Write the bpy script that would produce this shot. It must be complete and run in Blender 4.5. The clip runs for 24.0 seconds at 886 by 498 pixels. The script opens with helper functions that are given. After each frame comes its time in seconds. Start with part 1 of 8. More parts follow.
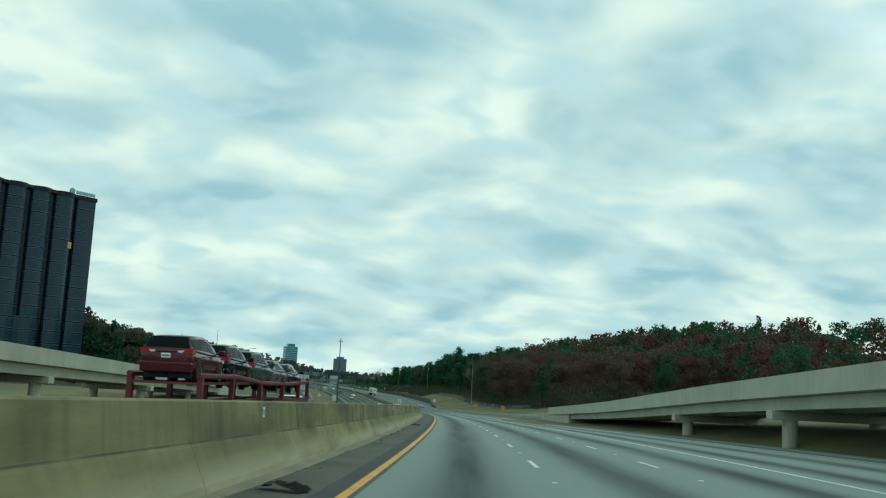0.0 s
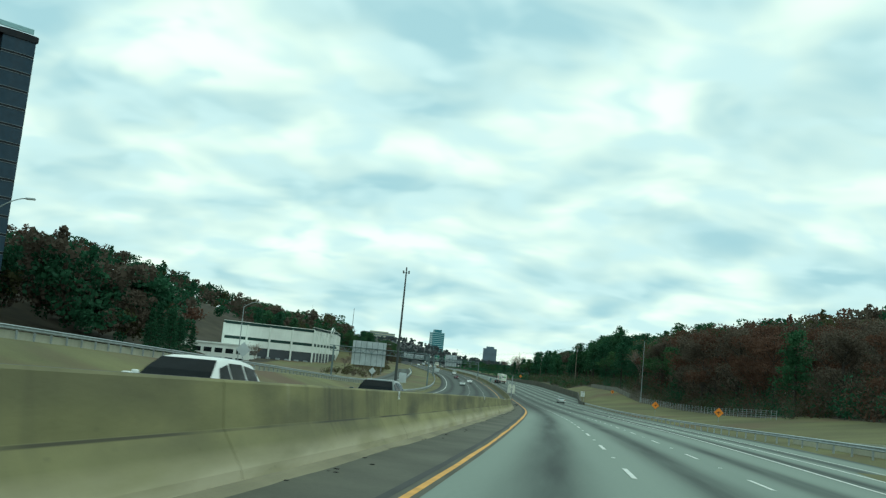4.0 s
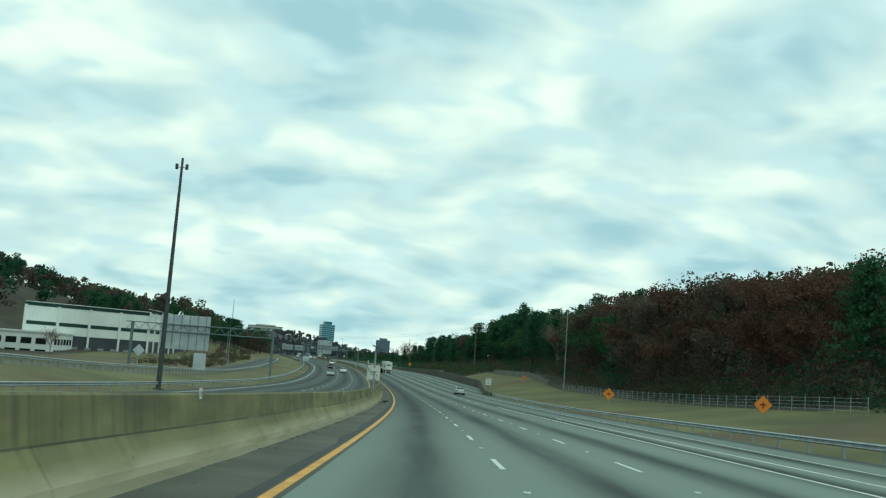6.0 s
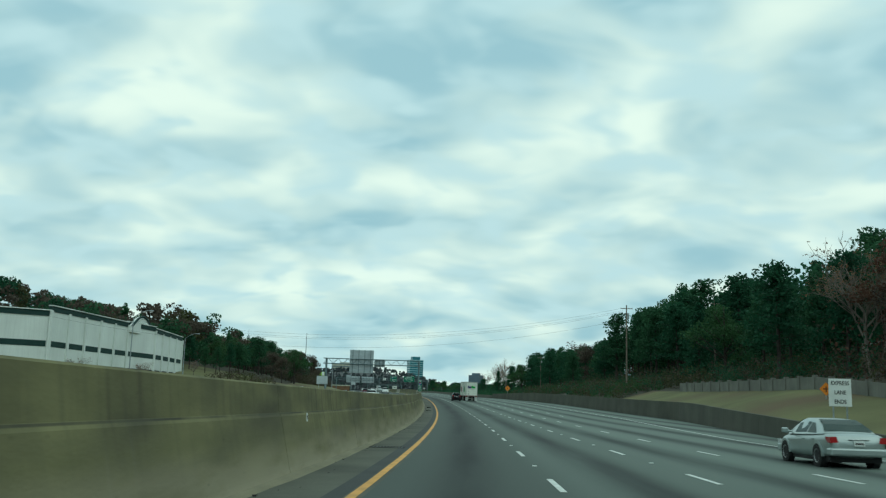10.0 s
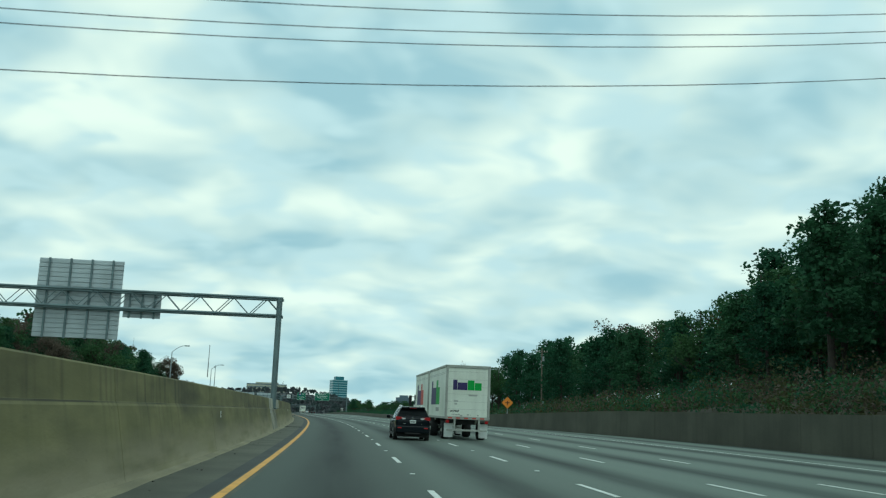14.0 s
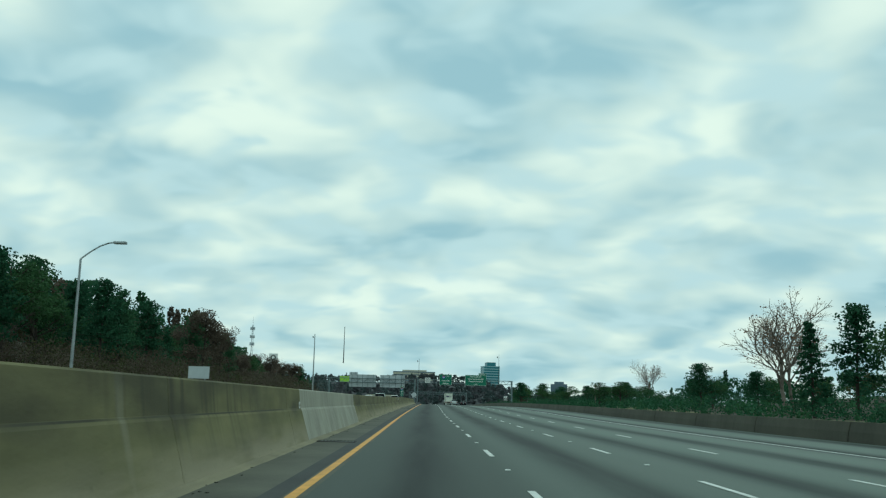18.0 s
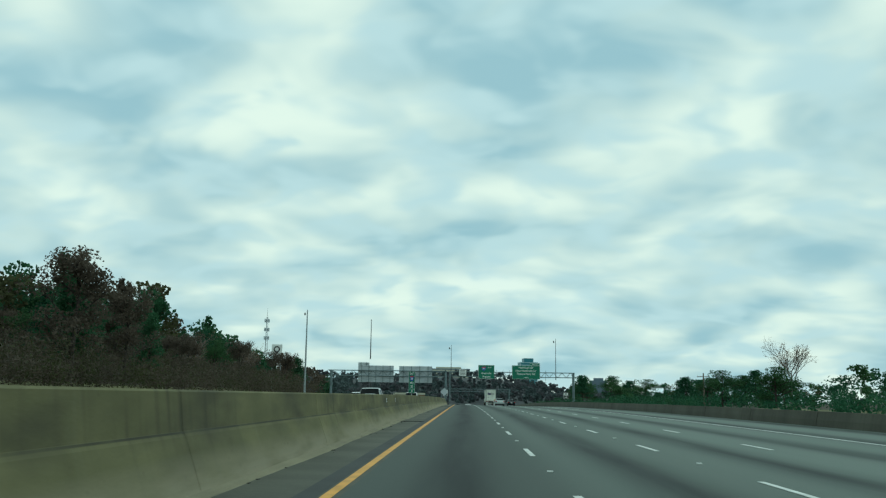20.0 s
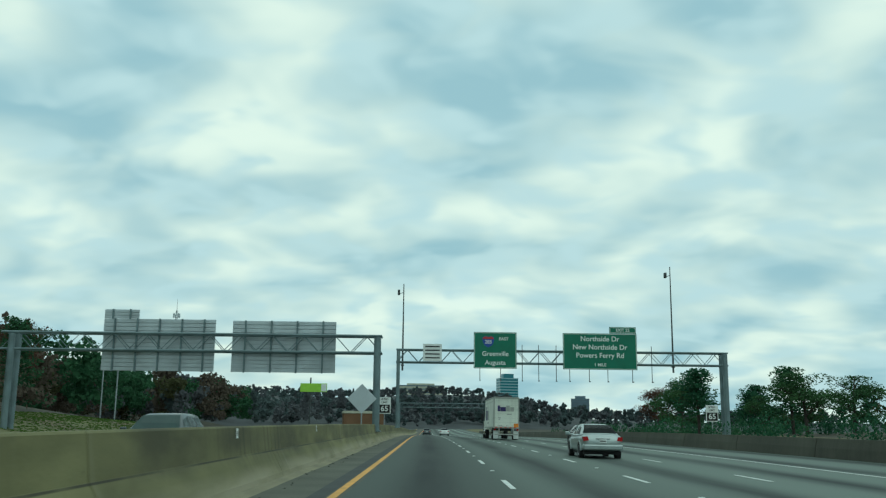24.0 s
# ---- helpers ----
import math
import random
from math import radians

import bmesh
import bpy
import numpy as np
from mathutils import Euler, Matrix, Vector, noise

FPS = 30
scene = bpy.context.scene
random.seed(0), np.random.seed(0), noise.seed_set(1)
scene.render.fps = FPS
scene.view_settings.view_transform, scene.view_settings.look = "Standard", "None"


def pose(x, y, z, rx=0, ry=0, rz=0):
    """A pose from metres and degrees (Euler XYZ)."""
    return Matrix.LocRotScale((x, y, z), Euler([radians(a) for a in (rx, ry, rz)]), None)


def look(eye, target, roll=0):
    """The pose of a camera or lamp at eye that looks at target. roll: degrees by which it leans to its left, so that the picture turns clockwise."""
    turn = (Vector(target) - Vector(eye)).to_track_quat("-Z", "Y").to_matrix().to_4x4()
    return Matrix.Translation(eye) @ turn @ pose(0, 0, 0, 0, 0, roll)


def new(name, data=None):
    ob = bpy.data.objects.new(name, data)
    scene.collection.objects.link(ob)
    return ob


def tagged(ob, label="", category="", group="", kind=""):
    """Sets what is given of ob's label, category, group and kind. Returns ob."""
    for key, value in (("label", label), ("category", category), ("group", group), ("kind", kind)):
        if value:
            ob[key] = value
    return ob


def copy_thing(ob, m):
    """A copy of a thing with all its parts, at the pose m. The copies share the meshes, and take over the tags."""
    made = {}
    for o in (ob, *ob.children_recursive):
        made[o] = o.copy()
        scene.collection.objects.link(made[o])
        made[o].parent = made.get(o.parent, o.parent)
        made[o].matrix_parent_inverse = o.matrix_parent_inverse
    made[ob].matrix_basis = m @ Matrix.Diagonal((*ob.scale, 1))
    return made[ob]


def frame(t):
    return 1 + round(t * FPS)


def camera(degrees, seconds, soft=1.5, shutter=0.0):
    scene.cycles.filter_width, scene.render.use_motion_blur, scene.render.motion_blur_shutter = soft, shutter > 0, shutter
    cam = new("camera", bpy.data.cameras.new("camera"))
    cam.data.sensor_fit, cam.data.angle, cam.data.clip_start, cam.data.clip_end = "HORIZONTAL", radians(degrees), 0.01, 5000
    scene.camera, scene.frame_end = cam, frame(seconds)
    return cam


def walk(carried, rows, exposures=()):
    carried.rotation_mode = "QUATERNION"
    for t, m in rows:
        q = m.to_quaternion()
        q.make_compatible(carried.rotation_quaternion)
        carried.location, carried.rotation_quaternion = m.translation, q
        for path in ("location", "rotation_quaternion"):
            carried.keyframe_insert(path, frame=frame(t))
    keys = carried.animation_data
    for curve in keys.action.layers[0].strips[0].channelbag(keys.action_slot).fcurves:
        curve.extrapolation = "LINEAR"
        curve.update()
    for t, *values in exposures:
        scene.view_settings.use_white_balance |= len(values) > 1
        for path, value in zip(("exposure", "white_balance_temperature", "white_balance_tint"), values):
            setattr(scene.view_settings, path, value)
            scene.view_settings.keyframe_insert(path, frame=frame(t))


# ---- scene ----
# ---- the camera and its drive ----
cam = camera(51.6, 24.0, soft=1.25, shutter=0.08)
PATH = [
    (0.0, 1.88, -0.56, 1.49, 8.20, -2.74, -14.25),
    (0.5, 7.07, 17.33, 1.03, 8.21, -2.60, -13.25),
    (1.0, 12.07, 35.26, 0.56, 8.15, -2.00, -11.80),
    (1.5, 16.89, 53.25, 0.06, 7.34, -2.52, -6.42),
    (2.0, 21.54, 71.27, -0.46, 6.95, -3.39, -4.17),
    (2.5, 26.10, 89.31, -1.00, 6.50, -5.03, -1.80),
    (3.0, 30.57, 107.38, -1.56, 6.19, -6.51, -0.27),
    (3.5, 34.93, 125.48, -2.12, 6.24, -6.90, -0.52),
    (4.0, 39.09, 143.63, -2.66, 7.11, -5.54, -4.69),
    (4.5, 43.04, 161.83, -3.19, 6.40, -4.40, -6.24),
    (5.0, 46.79, 180.07, -3.69, 5.74, -4.16, -8.51),
    (5.5, 50.40, 198.32, -4.20, 6.29, -3.96, -10.26),
    (6.0, 53.89, 216.61, -4.74, 7.21, -3.98, -11.24),
    (6.5, 57.26, 234.91, -5.32, 7.25, -3.08, -10.99),
    (7.0, 60.50, 253.24, -5.89, 7.37, -2.73, -10.04),
    (7.5, 63.61, 271.60, -6.44, 7.39, -2.42, -8.79),
    (8.0, 66.57, 289.97, -6.95, 7.51, -1.78, -7.81),
    (8.5, 69.40, 308.37, -7.43, 7.91, -1.73, -7.09),
    (9.0, 72.12, 326.78, -7.85, 8.14, -2.05, -6.48),
    (9.5, 74.71, 345.21, -8.20, 8.46, -1.95, -5.86),
    (10.0, 77.19, 363.66, -8.49, 9.17, -1.76, -5.34),
    (10.5, 79.51, 382.13, -8.71, 9.34, -1.91, -4.89),
    (11.0, 81.68, 400.62, -8.85, 9.34, -2.00, -4.48),
    (11.5, 83.70, 419.13, -8.91, 9.29, -2.15, -3.92),
    (12.0, 85.57, 437.65, -8.90, 9.24, -2.28, -3.73),
    (12.5, 87.29, 456.19, -8.84, 9.26, -2.36, -4.45),
    (13.0, 88.86, 474.74, -8.71, 9.49, -2.44, -8.32),
    (13.5, 90.31, 493.29, -8.54, 10.07, -1.97, -10.63),
    (14.0, 91.65, 511.85, -8.35, 10.75, -1.91, -9.91),
    (14.5, 92.88, 530.42, -8.14, 10.86, -1.90, -7.54),
    (15.0, 93.99, 549.01, -7.92, 11.18, -1.84, -5.38),
    (15.5, 94.94, 567.60, -7.70, 11.26, -1.76, -4.25),
    (16.0, 95.75, 586.20, -7.48, 11.14, -1.81, -3.39),
    (16.5, 96.39, 604.81, -7.26, 10.81, -1.52, -2.59),
    (17.0, 96.80, 623.43, -7.06, 10.31, -1.03, -1.74),
    (17.5, 96.98, 642.05, -6.88, 10.03, -1.08, -1.21),
    (18.0, 96.96, 660.66, -6.70, 9.75, -1.24, -0.64),
    (18.5, 96.87, 679.27, -6.54, 9.66, -1.02, 0.17),
    (19.0, 96.73, 697.87, -6.38, 9.63, -0.92, 0.57),
    (19.5, 96.55, 716.47, -6.23, 9.60, -0.79, 1.08),
    (20.0, 96.41, 735.07, -6.06, 9.60, -0.73, 1.52),
    (20.5, 96.33, 753.66, -5.88, 9.63, -0.82, 1.70),
    (21.0, 96.31, 772.25, -5.69, 9.75, -1.32, 1.68),
    (21.5, 96.31, 790.85, -5.50, 9.81, -1.02, 1.77),
    (22.0, 96.28, 809.46, -5.33, 9.58, -0.88, 1.61),
    (22.5, 96.24, 828.06, -5.18, 9.53, -1.29, 1.50),
    (23.0, 96.17, 846.66, -5.05, 10.38, -1.37, 1.65),
    (23.5, 96.10, 865.26, -4.94, 10.55, -1.18, 1.71),
    (24.0, 96.01, 883.86, -4.84, 10.80, -0.60, -0.10),
]
walk(cam, [(t, pose(x, y, z, 90 + pitch, roll, yaw)) for t, x, y, z, pitch, roll, yaw in PATH],
     exposures=[(0.0, 0.05, 5850.0, -7.0), (3.2, 0.32, 6000.0, -8.0), (5.2, 0.3, 6050.0, -8.0), (7.0, 0.1, 5900.0, -7.0), (13.0, 0.05, 5850.0, -7.0), (14.0, 0.12, 5850.0, -7.0), (16.0, 0.02, 5850.0, -7.0), (24.0, 0.0, 5850.0, -7.0)])

# ---- overcast sky and a weak, wide sun ----
world = bpy.data.worlds.new("overcast_sky")
scene.world = world
world.use_nodes = True


def build_sky():
    nt = world.node_tree
    n, link = nt.nodes, nt.links
    out = n["World Output"]
    bg = n["Background"]
    bg.inputs["Strength"].default_value = 1.0
    sky = n.new("ShaderNodeTexSky")
    sky.sky_type = 'NISHITA'
    sky.sun_disc = False
    sky.sun_elevation, sky.sun_rotation = radians(38), radians(40)
    dim = n.new("ShaderNodeVectorMath")
    dim.operation = 'SCALE'
    dim.inputs["Scale"].default_value = 0.11
    link.new(sky.outputs[0], dim.inputs[0])
    co = n.new("ShaderNodeTexCoord")
    sep = n.new("ShaderNodeSeparateXYZ")
    link.new(co.outputs["Generated"], sep.inputs[0])
    up = n.new("ShaderNodeMath")
    up.operation = 'MAXIMUM'
    up.inputs[1].default_value = 0.0
    link.new(sep.outputs[2], up.inputs[0])
    lift = n.new("ShaderNodeMath")
    lift.inputs[1].default_value = 0.34
    link.new(up.outputs[0], lift.inputs[0])
    flat = n.new("ShaderNodeCombineXYZ")
    for i in (0, 1):
        d = n.new("ShaderNodeMath")
        d.operation = 'DIVIDE'
        link.new(sep.outputs[i], d.inputs[0])
        link.new(lift.outputs[0], d.inputs[1])
        link.new(d.outputs[0], flat.inputs[i])

    def cloud(scale, detail, shift, low, high):
        mp = n.new("ShaderNodeMapping")
        mp.inputs["Location"].default_value = shift
        mp.inputs["Scale"].default_value = (1.0, 1.25, 1.0)
        mp.inputs["Rotation"].default_value = (0, 0, 0.35)
        link.new(flat.outputs[0], mp.inputs[0])
        t = n.new("ShaderNodeTexNoise")
        t.inputs["Scale"].default_value = scale
        t.inputs["Detail"].default_value = detail
        t.inputs["Roughness"].default_value = 0.46
        t.inputs["Distortion"].default_value = 0.35
        link.new(mp.outputs[0], t.inputs["Vector"])
        r = n.new("ShaderNodeMapRange")
        r.interpolation_type = 'SMOOTHSTEP'
        r.inputs["From Min"].default_value, r.inputs["From Max"].default_value = low, high
        link.new(t.outputs[0], r.inputs["Value"])
        return r.outputs[0]

    def blend(a, b, fac):
        m = n.new("ShaderNodeMix")
        m.data_type = 'RGBA'
        for sock, v in ((m.inputs[0], fac), (m.inputs[6], a), (m.inputs[7], b)):
            if hasattr(v, "is_linked"):
                link.new(v, sock)
            else:
                sock.default_value = v
        return m.outputs[2]

    grey, cream = (0.375, 0.535, 0.59, 1), (0.875, 0.91, 0.80, 1)
    c = blend(grey, cream, cloud(3.3, 2.8, (3.1, 0.4, 0), 0.32, 0.70))
    c = blend(c, (0.575, 0.705, 0.72, 1), cloud(7.5, 2.2, (0.3, 7.0, 0), 0.40, 0.74))
    # thin places where the blue sky shows through the cloud
    gap = cloud(1.3, 3.0, (9.0, 2.0, 2.0), 0.60, 0.76)
    thin = n.new("ShaderNodeMath")
    thin.operation = 'MULTIPLY'
    thin.inputs[1].default_value = 0.25
    link.new(gap, thin.inputs[0])
    c = blend(c, dim.outputs[0], thin.outputs[0])
    link.new(c, bg.inputs["Color"])
    link.new(bg.outputs[0], out.inputs[0])


build_sky()
sun = new("sun", bpy.data.lights.new("sun", "SUN"))
sun.data.energy, sun.data.angle, sun.data.color = 0.5, radians(70), (1.0, 0.96, 0.88)
sun.matrix_basis = look((0, 0, 100), (0.62 * 100 - 100, 60, 0))

# ---- materials ----


def mat(name, color, rough=0.7, metal=0.0, vary=0.25, scale=3.0, bump=0.2, fine=40.0, spec=0.5, streak=0.0, tint=None, uv=False):
    """A material with two scales of variation (patches and grain), vertical streaks where asked, and fine relief."""
    m = bpy.data.materials.new(name)
    m.use_nodes = True
    n, link = m.node_tree.nodes, m.node_tree.links
    b = n["Principled BSDF"]
    co = n.new("ShaderNodeTexCoord")
    src = co.outputs["Object"]
    big = n.new("ShaderNodeTexNoise")
    big.inputs["Scale"].default_value, big.inputs["Detail"].default_value = scale, 5
    small = n.new("ShaderNodeTexNoise")
    small.inputs["Scale"].default_value, small.inputs["Detail"].default_value = fine, 3
    link.new(src, big.inputs["Vector"])
    link.new(src, small.inputs["Vector"])
    ramp = n.new("ShaderNodeMix")
    ramp.data_type = 'RGBA'
    dark = tuple(c * (1 - vary) for c in (tint or color)) + (1,)
    light = tuple(min(1, c * (1 + vary)) for c in color) + (1,)
    ramp.inputs[6].default_value, ramp.inputs[7].default_value = dark, light
    add = n.new("ShaderNodeMath")
    add.operation = 'MULTIPLY_ADD'
    add.inputs[1].default_value, add.inputs[2].default_value = 0.3, -0.15
    link.new(small.outputs[0], add.inputs[0])
    tot = n.new("ShaderNodeMath")
    link.new(big.outputs[0], tot.inputs[0])
    link.new(add.outputs[0], tot.inputs[1])
    st = n.new("ShaderNodeMapRange")
    st.inputs["From Min"].default_value, st.inputs["From Max"].default_value = 0.3, 0.7
    link.new(tot.outputs[0], st.inputs["Value"])
    link.new(st.outputs[0], ramp.inputs[0])
    last = ramp.outputs[2]
    if streak:
        mp = n.new("ShaderNodeMapping")
        mp.inputs["Scale"].default_value = (2.2, 2.2, 0.12)
        link.new(src, mp.inputs[0])
        sn = n.new("ShaderNodeTexNoise")
        sn.inputs["Scale"].default_value, sn.inputs["Detail"].default_value = 1.6, 6
        link.new(mp.outputs[0], sn.inputs["Vector"])
        sr = n.new("ShaderNodeMapRange")
        sr.inputs["From Min"].default_value, sr.inputs["From Max"].default_value = 0.46, 0.72
        sr.inputs["To Max"].default_value = streak
        link.new(sn.outputs[0], sr.inputs["Value"])
        sm = n.new("ShaderNodeMix")
        sm.data_type = 'RGBA'
        sm.inputs[7].default_value = tuple(c * 0.34 for c in color) + (1,)
        link.new(sr.outputs[0], sm.inputs[0])
        link.new(last, sm.inputs[6])
        last = sm.outputs[2]
    link.new(last, b.inputs["Base Color"])
    b.inputs["Roughness"].default_value, b.inputs["Metallic"].default_value = rough, metal
    b.inputs["Specular IOR Level"].default_value = spec
    if bump:
        bp = n.new("ShaderNodeBump")
        bp.inputs["Strength"].default_value, bp.inputs["Distance"].default_value = bump, 0.01
        link.new(small.outputs[0], bp.inputs["Height"])
        link.new(bp.outputs[0], b.inputs["Normal"])
    return m


def paint(name, color, rough=0.3, coat=0.35, spec=0.25, metal=0.0):
    m = mat(name, color, rough, metal, 0.08, 1.2, 0.0, spec=spec)
    b = m.node_tree.nodes["Principled BSDF"]
    b.inputs["Coat Weight"].default_value, b.inputs["Coat Roughness"].default_value = coat, 0.06
    return m


def glassy(name, color=(0.015, 0.02, 0.022), rough=0.06):
    """Dark tinted car or office glass over an unlit inside."""
    m = mat(name, color, rough, 0.0, 0.15, 0.7, 0.0, spec=0.22)
    return m


def leafy(name, a, b_, rough=0.75):
    """Foliage whose clumps differ from one another."""
    m = bpy.data.materials.new(name)
    m.use_nodes = True
    n, link = m.node_tree.nodes, m.node_tree.links
    b = n["Principled BSDF"]
    g = n.new("ShaderNodeNewGeometry")
    oi = n.new("ShaderNodeObjectInfo")
    mx = n.new("ShaderNodeMix")
    mx.data_type = 'RGBA'
    mx.inputs[6].default_value, mx.inputs[7].default_value = (*(v * 1.3 for v in a), 1), (*(v * 1.35 for v in b_), 1)
    ad = n.new("ShaderNodeMath")
    ad.operation = 'MULTIPLY_ADD'
    ad.inputs[1].default_value = 0.16
    co = n.new("ShaderNodeTexCoord")
    cl = n.new("ShaderNodeTexNoise")
    cl.inputs["Scale"].default_value, cl.inputs["Detail"].default_value = 0.22, 4
    link.new(co.outputs["Object"], cl.inputs["Vector"])
    st = n.new("ShaderNodeMapRange")
    st.inputs["From Min"].default_value, st.inputs["From Max"].default_value = 0.3, 0.7
    st.inputs["To Max"].default_value = 0.45
    link.new(cl.outputs[0], st.inputs["Value"])
    mu = n.new("ShaderNodeMath")
    mu.operation = 'MULTIPLY_ADD'
    mu.inputs[1].default_value = 0.27
    link.new(oi.outputs["Random"], mu.inputs[0])
    link.new(st.outputs[0], mu.inputs[2])
    link.new(g.outputs["Random Per Island"], ad.inputs[0])
    link.new(mu.outputs[0], ad.inputs[2])
    link.new(ad.outputs[0], mx.inputs[0])
    link.new(mx.outputs[2], b.inputs["Base Color"])
    b.inputs["Roughness"].default_value = rough
    b.inputs["Specular IOR Level"].default_value = 0.2
    tr = n.new("ShaderNodeBsdfTranslucent")
    link.new(mx.outputs[2], tr.inputs["Color"])
    ms = n.new("ShaderNodeMixShader")
    ms.inputs[0].default_value = 0.35
    link.new(b.outputs[0], ms.inputs[1])
    link.new(tr.outputs[0], ms.inputs[2])
    link.new(ms.outputs[0], n["Material Output"].inputs[0])
    return m


def road_material():
    """Worn highway concrete: dark oil bands in the lanes, cross joints, patches and fine grain; UV is across and along in metres."""
    m = bpy.data.materials.new("worn_highway_surface")
    m.use_nodes = True
    n, link = m.node_tree.nodes, m.node_tree.links
    b = n["Principled BSDF"]
    uv = n.new("ShaderNodeUVMap")
    sep = n.new("ShaderNodeSeparateXYZ")
    link.new(uv.outputs[0], sep.inputs[0])

    def math_node(op, a, c, d=None):
        k = n.new("ShaderNodeMath")
        k.operation = op
        for i, v in enumerate((a, c, d)):
            if v is None:
                continue
            if hasattr(v, "is_linked"):
                link.new(v, k.inputs[i])
            else:
                k.inputs[i].default_value = v
        return k.outputs[0]

    wob = n.new("ShaderNodeTexNoise")
    wob.inputs["Scale"].default_value = 0.03
    mp = n.new("ShaderNodeMapping")
    mp.inputs["Scale"].default_value = (1.0, 0.06, 1.0)
    link.new(uv.outputs[0], mp.inputs[0])
    band = n.new("ShaderNodeTexNoise")
    band.inputs["Scale"].default_value, band.inputs["Detail"].default_value = 1.1, 5
    link.new(mp.outputs[0], band.inputs["Vector"])
    ph = math_node('MULTIPLY', sep.outputs[0], 2 * math.pi / 3.686)
    co_ = math_node('COSINE', ph, 0.0)
    mid = math_node('MULTIPLY_ADD', co_, -0.5, 0.5)
    mid = math_node('POWER', mid, 2.2)
    mid = math_node('MULTIPLY', mid, math_node('MULTIPLY_ADD', band.outputs[0], 1.2, 0.22))
    grain = n.new("ShaderNodeTexNoise")
    grain.inputs["Scale"].default_value, grain.inputs["Detail"].default_value = 9.0, 6
    link.new(uv.outputs[0], grain.inputs["Vector"])
    pa = n.new("ShaderNodeTexNoise")
    pa.inputs["Scale"].default_value, pa.inputs["Detail"].default_value = 0.35, 5
    link.new(mp.outputs[0], pa.inputs["Vector"])
    base = n.new("ShaderNodeMix")
    base.data_type = 'RGBA'
    base.inputs[6].default_value, base.inputs[7].default_value = (0.090, 0.115, 0.099, 1), (0.156, 0.187, 0.160, 1)
    link.new(math_node('MULTIPLY_ADD', grain.outputs[0], 0.35, math_node('MULTIPLY', pa.outputs[0], 0.65)), base.inputs[0])
    oil = n.new("ShaderNodeMix")
    oil.data_type = 'RGBA'
    oil.inputs[7].default_value = (0.018, 0.024, 0.022, 1)
    link.new(mid, oil.inputs[0])
    link.new(base.outputs[2], oil.inputs[6])
    # older, paler concrete at first; further on the inner lane is a darker resurfacing

    def step(v, low, high, a, c):
        r = n.new("ShaderNodeMapRange")
        r.interpolation_type = 'SMOOTHSTEP'
        for k, q in (("From Min", low), ("From Max", high), ("To Min", a), ("To Max", c)):
            if hasattr(q, "is_linked"):
                link.new(q, r.inputs[k])
            else:
                r.inputs[k].default_value = q
        link.new(v, r.inputs["Value"])
        return r.outputs[0]

    inner = step(sep.outputs[0], 3.2, 4.6, 0.50, step(sep.outputs[0], 6.8, 9.5, 0.86, 1.12))
    tone = step(sep.outputs[1], 210.0, 330.0, 1.62, inner)
    shade = n.new("ShaderNodeVectorMath")
    shade.operation = 'SCALE'
    link.new(oil.outputs[2], shade.inputs[0])
    link.new(tone, shade.inputs["Scale"])
    link.new(shade.outputs[0], b.inputs["Base Color"])
    b.inputs["Roughness"].default_value = 0.72
    b.inputs["Specular IOR Level"].default_value = 0.22
    bp = n.new("ShaderNodeBump")
    bp.inputs["Strength"].default_value, bp.inputs["Distance"].default_value = 0.25, 0.01
    link.new(grain.outputs[0], bp.inputs["Height"])
    link.new(bp.outputs[0], b.inputs["Normal"])
    return m


